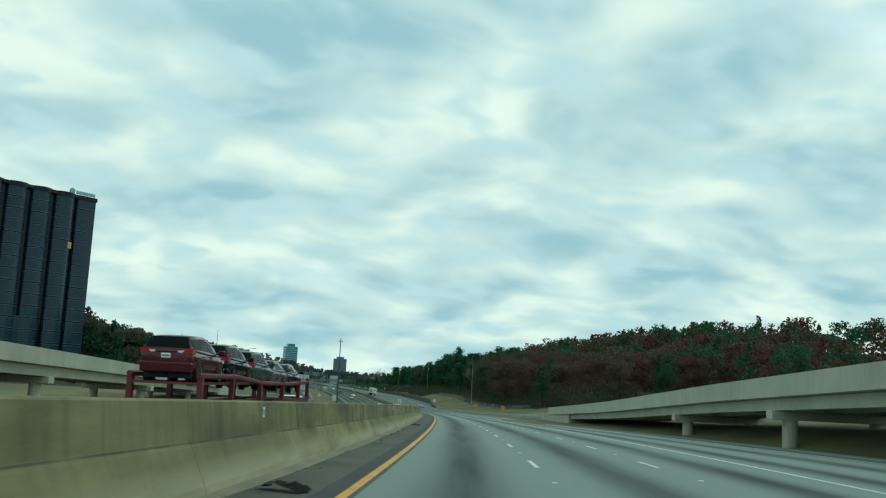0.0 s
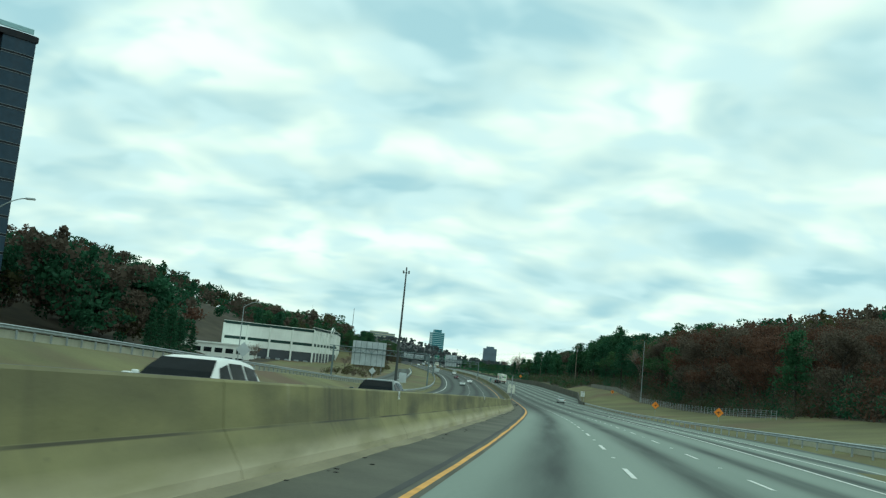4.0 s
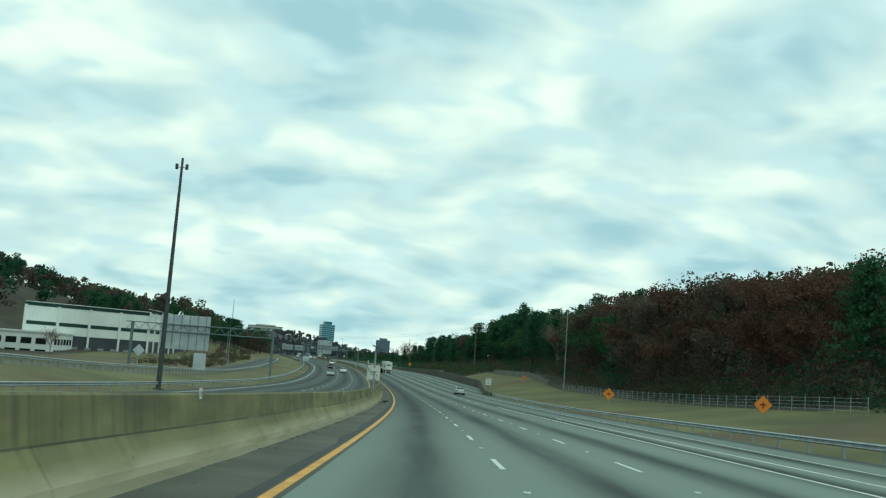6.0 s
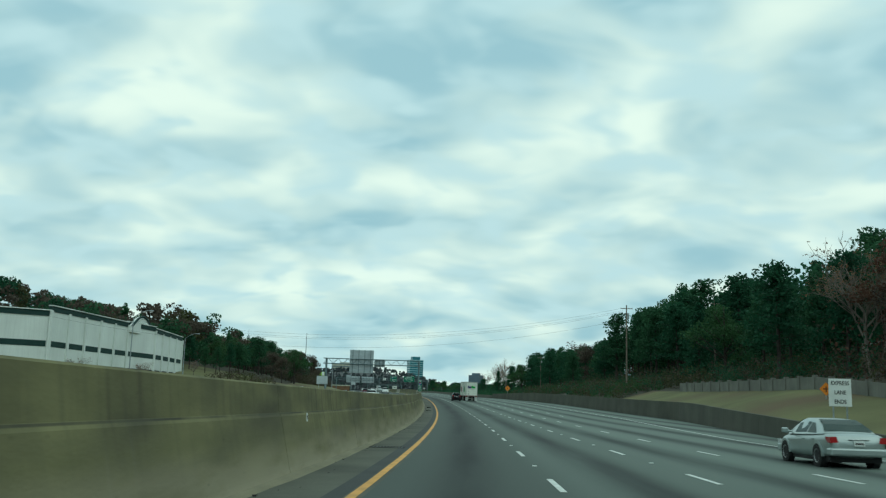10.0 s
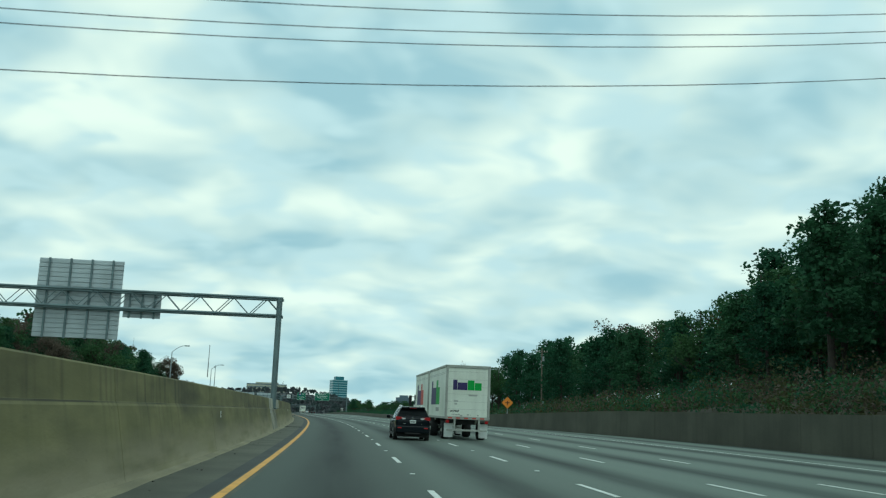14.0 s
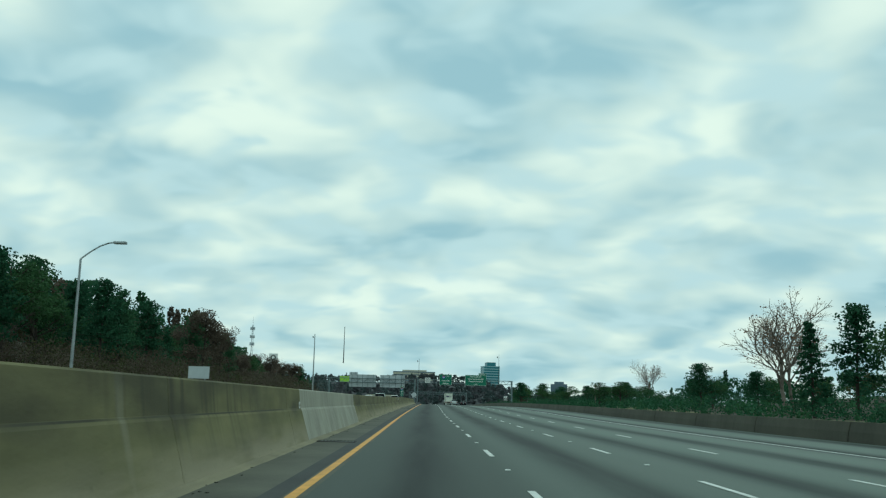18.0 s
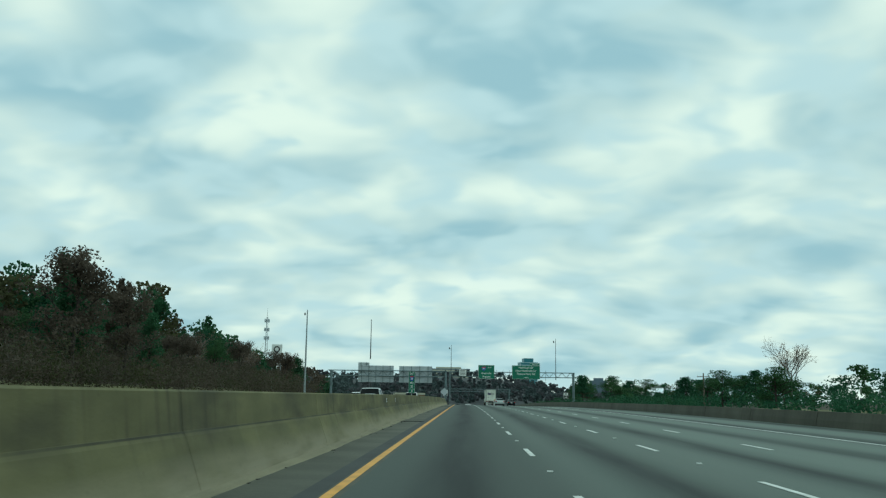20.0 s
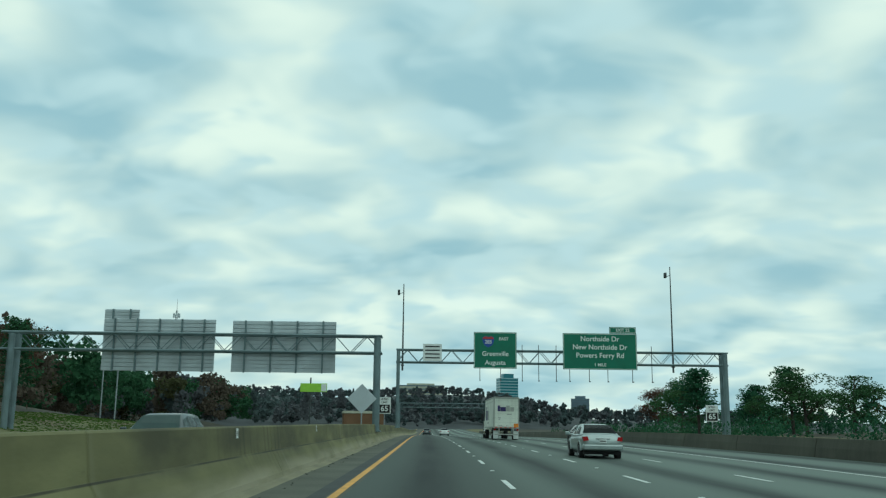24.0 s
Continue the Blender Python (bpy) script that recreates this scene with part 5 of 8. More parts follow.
# ---- solar monitor on the median wall ----
ob = empty("solar_monitor", stand(311.3, -2.075, bar_top(311) - 0.02) @ Matrix.Diagonal((1.3, 1.3, 1.235, 1)), "roadside monitor post with cream boxes and a solar panel", "monitor")
bm = bmesh.new()
tube(bm, (0, 0, -0.5), (0, 0, 3.0), 0.075, 0.07, 12)
part("post", bm, M_GALV, ob)
bm = bmesh.new()
box(bm, -0.42, -0.5, -0.018, 0.42, 0.5, 0.018, 0.008, m=Matrix.Translation((0.1, 0, 3.05)) @ Matrix.Rotation(radians(27), 4, 'Y') @ Matrix.Rotation(radians(-3), 4, 'X'))
sp_ = part("solar_panel", bm, M_PANELBLUE, ob, "dark tilted solar panel")
bm = bmesh.new()
box(bm, -0.54, 0.07, 0.50, 0.42, 0.11, 1.72, 0.05)
part("back_plate", bm, M_CABINET, ob, "cream backing plate with rounded corners")
bm = bmesh.new()
box(bm, -0.36, -0.05, 0.60, 0.36, 0.07, 1.10, 0.02)
part("equipment_box", bm, M_CABINET, ob, "cream equipment box")
bm = bmesh.new()
box(bm, -0.28, -0.24, 1.24, 0.10, -0.06, 1.50, 0.015)
part("control_box", bm, M_CABINET, ob, "small white control box")
bm = bmesh.new()
tube(bm, (-0.52, 0, 1.80), (-0.1, 0, 1.76), 0.02, None, 6)
tube(bm, (-0.50, 0, 1.78), (-0.50, 0, 2.05), 0.035, 0.03, 8)
part("antenna", bm, M_CABINET, ob)
for pts in (((-0.50, -0.02, 1.78), (-0.52, -0.05, 1.5), (-0.36, -0.1, 1.36), (-0.28, -0.14, 1.36)), ((-0.22, -0.2, 1.24), (-0.25, -0.2, 1.10), (-0.18, -0.2, 0.98), (0, -0.18, 0.95)),
            ((0.08, -0.2, 1.24), (0.12, -0.2, 1.10), (0.2, -0.2, 0.95), (0.18, -0.18, 0.82))):
    bm = bmesh.new()
    for a, b in zip(pts, pts[1:]):
        tube(bm, a, b, 0.012, None, 6)
    part("cable", bm, M_WIRE, ob)

# ---- buildings ----


def place_building(name, s, lat, z, turn, label, category="building"):
    return empty(name, stand(s, lat, z, turn), label, category)


# dark office tower: stepped bays of blue-black glass with thin floor lines
tw = place_building("office_tower", 344, -116, 5.0, -40, "dark blue glass office tower with recessed black bays")
TOP, FL = 66.0, 4.05
nfl = 16


def bowed(bm, ya, yb, z0, z1, out, bulge, n=8):
    """A band whose outer face bows out between ya and yb."""
    ys = [ya + (yb - ya) * i / n for i in range(n + 1)]
    rim = [(out + bulge * math.sin(math.pi * i / n) ** 0.8, y) for i, y in enumerate(ys)]
    lo = [bm.verts.new((x, y, z0)) for x, y in rim] + [bm.verts.new((-0.4, yb, z0)), bm.verts.new((-0.4, ya, z0))]
    hi = [bm.verts.new((v.co.x, v.co.y, z1)) for v in lo]
    k = len(lo)
    for i in range(k):
        bm.faces.new((lo[i], lo[(i + 1) % k], hi[(i + 1) % k], hi[i]))
    bm.faces.new(lo[::-1])
    bm.faces.new(hi)
    bmesh.ops.recalc_face_normals(bm, faces=bm.faces)


bm = bmesh.new()
box(bm, -66, -58, -6, -0.3, -0.3, TOP - 0.6, 0.0)
part("core", bm, M_TOWER_DEEP, tw)
bays = [(-0.2, -7.5, 0.0), (-9.0, -16, 0.0), (-18.2, -25, 0.0), (-27.2, -34, 0.0), (-36.2, -44, 0.0), (-46.2, -57, 0.0)]
for i, (ya, yb, _) in enumerate(bays):
    bulge = 0.25 if i == 0 else 1.5
    for k in range(nfl):
        z0 = k * FL
        bm = bmesh.new()
        bowed(bm, ya, yb, z0 + 0.62, z0 + FL - 0.12, 0.75, bulge)
        part("window_band", bm, M_TOWER, tw)
        bm = bmesh.new()
        bowed(bm, ya - 0.02, yb + 0.02, z0 + 0.0, z0 + 0.60, 0.70, bulge)
        part("spandrel", bm, M_TOWER_DEEP, tw)
        for z in (z0 - 0.10, z0 + 0.48):
            bm = bmesh.new()
            bowed(bm, ya - 0.02, yb + 0.02, z, z + 0.12, 0.84, bulge)
            part("floor_line", bm, M_TOWER_LINE, tw)
    bm = bmesh.new()
    bowed(bm, ya + 0.1, yb - 0.1, TOP - 1.5, TOP + 0.05, 1.0, bulge)
    part("parapet_bay", bm, M_TOWER_DEEP, tw)
    if i < len(bays) - 1:
        yn = bays[i + 1][0]
        zlow = (2, 8, 21, 36, 50)[i]
        bm = bmesh.new()
        box(bm, -0.3, yn + 0.02, 0, 0.85, yb - 0.02, zlow)
        part("infill", bm, M_TOWER, tw)
for k in range(nfl):
    for x0, x1 in ((-8.5, -1.0), (-18, -10), (-28, -19.5), (-40, -29.5), (-55, -41.5)):
        bm = bmesh.new()
        box(bm, x0, -59.0, k * FL + 0.5, x1, -57.9, k * FL + FL - 0.12, 0.05)
        part("window_band", bm, M_TOWER, tw)
        bm = bmesh.new()
        box(bm, x0 + 0.02, -59.1, k * FL - 0.1, x1 - 0.02, -57.9, k * FL + 0.48)
        part("spandrel", bm, M_TOWER_LINE, tw)
bm = bmesh.new()
box(bm, -66.5, -59.2, TOP - 1.4, 1.1, 0.2, TOP, 0.15)
part("parapet", bm, M_TOWER_DEEP, tw)
bm = bmesh.new()
box(bm, 0.8, -10.9, TOP * 0.70, 1.75, -9.1, TOP * 0.70 + 2.3)
part("lit_window", bm, M_WINDOW_LIT, tw, "one window with an amber blind")
bm = bmesh.new()
tube(bm, (1.15, -10.6, TOP + 0.9), (1.45, -10.6, TOP + 0.9), 1.1, None, 16)
box(bm, 1.1, -9.0, TOP + 0.2, 1.4, -1.2, TOP + 1.4, 0.1)
part("roof_emblem", bm, M_TEALPALE, tw, "pale teal emblem bar on the roof edge")

# long white warehouse with dark bands
wh = place_building("warehouse", 560, -77, -1.0, 0, "long white warehouse with dark teal bands and pilasters")


def wh_wall(parent, x0, y0, x1, y1, zt, bays, arch=False):
    d = Vector((x1 - x0, y1 - y0, 0))
    ln = d.length
    m = Matrix.Translation((x0, y0, 0)) @ Matrix.Rotation(math.atan2(d.y, d.x), 4, 'Z')
    bm = bmesh.new()
    box(bm, 0, 0, 6.6, ln, 0.5, zt - 1.3, m=m)
    w = part("wall", bm, M_WALLWHITE, parent)
    bm = bmesh.new()
    box(bm, 0, -0.15, zt - 1.32, ln, 0.55, zt - 0.2, m=m)
    part("roof_band", bm, M_WALLTEAL, w, "dark band under the roof edge")
    bm = bmesh.new()
    box(bm, -0.1, -0.35, zt - 0.2, ln + 0.1, 0.6, zt, 0.04, m=m)
    part("coping", bm, M_WALLWHITE, w)
    bm = bmesh.new()
    box(bm, 0, 0.2, -1.5, ln, 0.5, 6.6, m=m)
    part("lower_wall", bm, M_WALLDARK, parent, "dark blue-grey lower wall")
    for i in range(bays):
        a, b = ln * i / bays, ln * (i + 1) / bays
        bm = bmesh.new()
        box(bm, a + 0.5, -0.06, 9.5, b - 0.5, 0.02, 10.7, m=m)
        part("window_strip", bm, M_WALLTEAL, w)
    for i in range(bays + 1):
        a = ln * i / bays
        bm = bmesh.new()
        box(bm, a - 0.35, -0.4, -1.5, a + 0.35, 0.1, zt - 1.1, 0.03, m=m)
        part("pilaster", bm, M_WALLWHITE, w)


wh_wall(wh, -36.0, -22.0, -1.0, 2.0, 17.0, 4)
wh_wall(wh, -1.0, 2.0, 2.0, 44.0, 18.0, 5)
wh_wall(wh, 2.0, 44.0, 4.0, 62.0, 18.2, 1)
wh_wall(wh, 4.0, 62.0, 2.0, 100.0, 17.8, 4)
bm = bmesh.new()
n = 16
pts = [(44 + 18 * i / n, 17.0 + 3.0 * math.sin(math.pi * i / n)) for i in range(n + 1)]
a = [bm.verts.new((3.0, y, z)) for y, z in pts] + [bm.verts.new((3.0, 62, 15.5)), bm.verts.new((3.0, 44, 15.5))]
b = [bm.verts.new((2.2, v.co.y, v.co.z)) for v in a]
bm.faces.new(a)
bm.faces.new(b[::-1])
for i in range(len(a)):
    bm.faces.new((a[i], b[i], b[(i + 1) % len(a)], a[(i + 1) % len(a)]))
bmesh.ops.recalc_face_normals(bm, faces=bm.faces)
part("arched_gable", bm, M_WALLWHITE, wh, "white arched gable over the entrance")
bm = bmesh.new()
for (y0, z0), (y1, z1) in zip(pts, pts[1:]):
    tube(bm, (3.1, y0, z0), (3.1, y1, z1), 0.3, None, 6)
part("arch_trim", bm, M_WALLTEAL, wh)
bm = bmesh.new()
foot = [(-36, -21.6), (-1.2, 2.3), (1.8, 44), (3.8, 62), (1.8, 99.8), (-36, 99.8)]
lo, hi = [bm.verts.new((x, y, 15.0)) for x, y in foot], [bm.verts.new((x, y, 15.6)) for x, y in foot]
bm.faces.new(lo[::-1])
bm.faces.new(hi)
for i in range(6):
    bm.faces.new((lo[i], lo[(i + 1) % 6], hi[(i + 1) % 6], hi[i]))
part("roof", bm, M_WALLDARK, wh)
wh_wall(wh, 2.0, 100.0, -36.0, 100.0, 17.0, 4)
wh_wall(wh, -36.0, 100.0, -36.0, -22.0, 17.0, 10)
for i in range(9):
    bm = bmesh.new()
    u = i / 8.6
    box(bm, -34 + 32 * u, -21.2 + 22 * u, -1, -32.2 + 32 * u, -19.8 + 22 * u, 3.0)
    part("loading_door", bm, M_GALV, wh)

sm = place_building("office_block", 528, -112, -2.2, 5, "low white office block with window bands")
bm = bmesh.new()
box(bm, -14, -16, -1.5, 14, 16, 8.5, 0.05)
part("wall", bm, M_WALLWHITE, sm)
for k in range(2):
    for i in range(6):
        bm = bmesh.new()
        box(bm, 14.0, -14.5 + i * 4.9, 1.6 + k * 3.4, 14.06, -11 + i * 4.9, 3.4 + k * 3.4)
        part("window", bm, M_GLASS, sm)
        bm = bmesh.new()
        box(bm, -12 + i * 4.2, -16.06, 1.6 + k * 3.4, -9 + i * 4.2, -16.0, 3.4 + k * 3.4)
        part("window", bm, M_GLASS, sm)
bm = bmesh.new()
box(bm, -14.3, -16.3, 8.3, 14.3, 16.3, 8.9, 0.05)
part("coping", bm, M_WALLWHITE, sm)


def far_tower(name, x, y, z0, z1, w, d, turn, body, band, floors, label):
    ob = empty(name, pose(x, y, z0, 0, 0, turn), label, "building")
    h = z1 - z0
    bm = bmesh.new()
    box(bm, -w / 2, -d / 2, 0, w / 2, d / 2, h, 0.2)
    part("wall", bm, body, ob)
    for k in range(floors):
        bm = bmesh.new()
        z = h * (k + 0.7) / floors
        box(bm, -w / 2 - 0.3, -d / 2 - 0.3, z, w / 2 + 0.3, d / 2 + 0.3, z + h / floors * 0.32)
        part("floor_band", bm, band, ob)
    bm = bmesh.new()
    box(bm, -w * 0.28, -d * 0.3, h, w * 0.3, d * 0.3, h + h * 0.12, 0.2)
    part("roof_plant", bm, body, ob)
    return ob


far_tower("glass_tower", 207, 2455, 10, 72, 31, 26, 12, M_TEALGLASS, M_TEALPALE, 13, "distant teal glass office tower above the trees")
far_tower("distant_tower", 452, 3271, 5, 62, 46, 34, -8, M_HAZE, M_TOWER_LINE, 14, "distant blue-grey office tower above the trees")
far_tower("distant_block", 60, 2420, 30, 57, 78, 30, 4, M_CONC, M_HAZE, 5, "distant low pale office block on the hilltop")

# phone mast
ob = empty("phone_mast", pose(-38.4, 1345.5, 0), "grey lattice phone mast with antenna clusters", "phone mast")
bm = bmesh.new()
for k in range(3):
    a = k * 2.094
    tube(bm, (math.cos(a) * 1.6, math.sin(a) * 1.6, -5), (math.cos(a) * 0.5, math.sin(a) * 0.5, 50), 0.16, 0.10, 6)
for k in range(18):
    z0 = -2 + k * 2.9
    r0, r1 = 1.6 - 1.1 * (z0 + 5) / 55, 1.6 - 1.1 * (z0 + 7.9) / 55
    for j in range(3):
        a, b = j * 2.094, (j + 1) * 2.094
        tube(bm, (math.cos(a) * r0, math.sin(a) * r0, z0), (math.cos(b) * r1, math.sin(b) * r1, z0 + 2.9), 0.05, None, 5)
part("lattice", bm, M_GALV, ob)
bm = bmesh.new()
tube(bm, (0, 0, 49), (0, 0, 56), 0.1, 0.05, 6)
part("spike", bm, M_DARKSTEEL, ob)
for z in (47.5, 41.5, 36):
    for j in range(9):
        a = j * 0.698
        bm = bmesh.new()
        box(bm, 1.5, -0.3, z - 1.1, 1.75, 0.3, z + 1.1, 0.03, m=Matrix.Rotation(a, 4, 'Z'))
        tube(bm, (0, 0, z), (math.cos(a) * 1.5, math.sin(a) * 1.5, z), 0.05, None, 5)
        part("antenna", bm, M_SIGNBACK, ob)
# tall sign with a round emblem, and a lime billboard
ob = empty("pylon_sign", pose(22.7, 1088.3, 0, 0, 0, 0), "tall white pylon sign with a plain round emblem", "sign")
bm = bmesh.new()
for x in (-1.6, 1.6):
    tube(bm, (x, 0, -6), (x, 0, 15.6), 0.16, None, 8)
part("legs", bm, M_GALV, ob)
bm = bmesh.new()
box(bm, -2.0, -0.3, 11.6, 2.0, 0.3, 15.8, 0.05)
part("panel", bm, M_SIGNWHITE, ob)
bm = bmesh.new()
tube(bm, (0, -0.36, 13.9), (0, -0.31, 13.9), 1.25, None, 24)
part("emblem", bm, M_BLACK, ob, "plain dark disc")
bm = bmesh.new()
tube(bm, (0, -0.41, 13.9), (0, -0.365, 13.9), 0.75, None, 24)
part("emblem_core", bm, M_SIGNWHITE, ob)
ob = empty("billboard", pose(38.5, 1300, 0, 0, 0, 0), "lime green billboard on a single dark post", "billboard")
bm = bmesh.new()
tube(bm, (-1.5, 0.5, -12), (-1.5, 0.5, 15), 0.35, None, 10)
part("post", bm, M_DARKSTEEL, ob)
bm = bmesh.new()
box(bm, -6.0, -0.3, 8.6, 6.0, 0.3, 12.4, 0.05)
part("face", bm, M_LIME, ob)
bm = bmesh.new()
box(bm, 3.4, -0.36, 8.9, 5.8, -0.31, 12.1)
part("pale_panel", bm, M_SIGNWHITE, ob)
high_mast(1545, -73, 40, 74, 0.5, "very tall mast beyond the trees", M_DARKSTEEL, True)
ob = empty("shop_block", pose(60, 1310, -9, 0, 0, 8), "tan low building beyond the wall", "building")
bm = bmesh.new()
box(bm, -9, -8, -2, 9, 8, 8.5, 0.1)
part("wall", bm, M_TAN, ob)
bm = bmesh.new()
box(bm, -9.3, -8.3, 8.3, 9.3, 8.3, 9.4, 0.1)
part("roof", bm, M_CONC, ob)
# pale house among the trees on the far slope
ob = empty("house", stand(436, 84, ground_h(436, 84), 20), "small white house among the trees", "house")
bm = bmesh.new()
box(bm, -5, -6, -1, 5, 6, 5.5)
part("wall", bm, M_WALLWHITE, ob)
bm = bmesh.new()
prism(bm, [(-5.6, 5.4), (5.6, 5.4), (0, 8.4)], -6.5, 6.5)
part("roof", bm, M_WALLDARK, ob)
for y in (-3.5, 0, 3.5):
    bm = bmesh.new()
    box(bm, -5.06, y - 0.6, 2.2, -5.0, y + 0.6, 4.0)
    part("window", bm, M_GLASS, ob)

# ---- vehicles ----
SHAPES = {
    # length, width, height; lower body: (y, low, top, half width); cabin: (y, roof height, half width at the belt, at the roof)
    "suv": (4.57, 1.845, 1.66,
            [(-2.285, 0.42, 1.00, 0.82), (-2.25, 0.36, 1.13, 0.885), (-1.9, 0.28, 1.14, 0.915), (-1.0, 0.24, 1.09, 0.92), (0.4, 0.24, 1.04, 0.92), (1.05, 0.24, 1.04, 0.92), (1.75, 0.28, 0.98, 0.90),
             (2.12, 0.32, 0.86, 0.82), (2.28, 0.40, 0.66, 0.66)],
            [(-2.20, 1.12, 0.85, 0.83), (-2.08, 1.36, 0.85, 0.73), (-1.92, 1.58, 0.87, 0.645), (-1.2, 1.645, 0.89, 0.64), (-0.2, 1.655, 0.89, 0.64), (0.25, 1.60, 0.89, 0.64), (0.75, 1.32, 0.89, 0.76), (1.22, 1.03, 0.87, 0.83)]),
    "sedan": (4.82, 1.80, 1.47,
              [(-2.40, 0.44, 0.74, 0.70), (-2.32, 0.34, 0.98, 0.82), (-2.0, 0.26, 1.03, 0.88), (-1.2, 0.21, 0.99, 0.90), (0.4, 0.20, 0.95, 0.90), (1.1, 0.21, 0.95, 0.89), (1.85, 0.25, 0.85, 0.86),
               (2.25, 0.30, 0.70, 0.76), (2.40, 0.38, 0.56, 0.60)],
              [(-1.75, 1.02, 0.84, 0.78), (-1.25, 1.27, 0.86, 0.66), (-0.75, 1.43, 0.87, 0.60), (0.1, 1.465, 0.88, 0.60), (0.45, 1.41, 0.88, 0.60), (0.85, 1.20, 0.87, 0.70), (1.25, 0.96, 0.85, 0.80)]),
    "pickup": (5.6, 2.0, 1.90,
               [(-2.78, 0.62, 1.20, 0.94), (-2.7, 0.52, 1.24, 0.99), (-1.5, 0.48, 1.24, 1.0), (0.2, 0.46, 1.20, 1.0), (1.3, 0.46, 1.16, 1.0), (1.75, 0.46, 1.13, 1.0), (2.3, 0.48, 1.08, 0.98), (2.65, 0.52, 0.98, 0.92), (2.8, 0.6, 0.82, 0.82)],
               [(-0.75, 1.21, 0.95, 0.92), (-0.62, 1.80, 0.95, 0.74), (-0.3, 1.88, 0.95, 0.72), (0.7, 1.90, 0.95, 0.72), (1.0, 1.84, 0.95, 0.72), (1.35, 1.55, 0.94, 0.79), (1.78, 1.15, 0.93, 0.86)]),
}


def loft(bm, rings):
    vs = [[bm.verts.new(p) for p in r] for r in rings]
    k = len(vs[0])
    for a, b in zip(vs, vs[1:]):
        for j in range(k):
            bm.faces.new((a[j], a[(j + 1) % k], b[(j + 1) % k], b[j]))
    bm.faces.new(vs[0][::-1])
    bm.faces.new(vs[-1])
    bmesh.ops.recalc_face_normals(bm, faces=bm.faces)


def softened(me, angle=32):
    me.polygons.foreach_set("use_smooth", [True] * len(me.polygons))
    me.set_sharp_from_angle(angle=radians(angle))
    return me


def wheel(parent, x, y, r, w, lorry=False):
    """Tyre, rim and spokes, or a dished steel disc on a lorry; the axle runs along x."""
    bm = bmesh.new()
    prof = [(r * 0.66, -w / 2), (r * 0.93, -w / 2), (r, -w * 0.34), (r, w * 0.34), (r * 0.93, w / 2), (r * 0.66, w / 2)]
    n = 28
    rings = [[bm.verts.new((px, pr * math.cos(2 * math.pi * i / n), pr * math.sin(2 * math.pi * i / n))) for pr, px in prof] for i in range(n)]
    for i in range(n):
        a, b = rings[i], rings[(i + 1) % n]
        for j in range(len(prof)):
            bm.faces.new((a[j], a[(j + 1) % len(prof)], b[(j + 1) % len(prof)], b[j]))
    bmesh.ops.recalc_face_normals(bm, faces=bm.faces)
    ty = part("wheel", softened(mesh_of("wheel", bm, M_TYRE)), None, parent, "black tyre", m=Matrix.Translation((x, y, r)))
    sg = 1 if x > 0 else -1
    bm = bmesh.new()
    tube(bm, (-w * 0.2, 0, 0), (w * 0.2, 0, 0), r * 0.665, None, 24)
    part("well", bm, M_UNDER, ty)
    bm = bmesh.new()
    if lorry:
        tube(bm, (sg * w * 0.20, 0, 0), (sg * w * 0.34, 0, 0), r * 0.60, r * 0.52, 20)
        tube(bm, (sg * w * 0.30, 0, 0), (sg * w * 0.52, 0, 0), r * 0.24, r * 0.18, 14)
        for k in range(10):
            a = 2 * math.pi * k / 10
            p = (math.cos(a) * r * 0.38, math.sin(a) * r * 0.38)
            tube(bm, (sg * w * 0.32, *p), (sg * w * 0.38, *p), r * 0.035, None, 6)
        part("rim", bm, M_TRAILER_GREY, ty, "dirty pale steel wheel disc")
        return
    for k in range(5):
        a = 2 * math.pi * k / 5
        box(bm, sg * w * 0.32 - 0.02, -r * 0.10, r * 0.05, sg * w * 0.32 + 0.02, r * 0.10, r * 0.62, 0.006, m=Matrix.Rotation(a, 4, 'X'))
    tube(bm, (sg * w * 0.25, 0, 0), (sg * w * 0.42, 0, 0), r * 0.14, None, 12)
    for i in range(24):
        a, b = 2 * math.pi * i / 24, 2 * math.pi * (i + 1) / 24
        tube(bm, (sg * w * 0.40, math.cos(a) * r * 0.63, math.sin(a) * r * 0.63), (sg * w * 0.40, math.cos(b) * r * 0.63, math.sin(b) * r * 0.63), 0.018, None, 5)
    part("rim", bm, M_RIM, ty, "silver alloy rim")


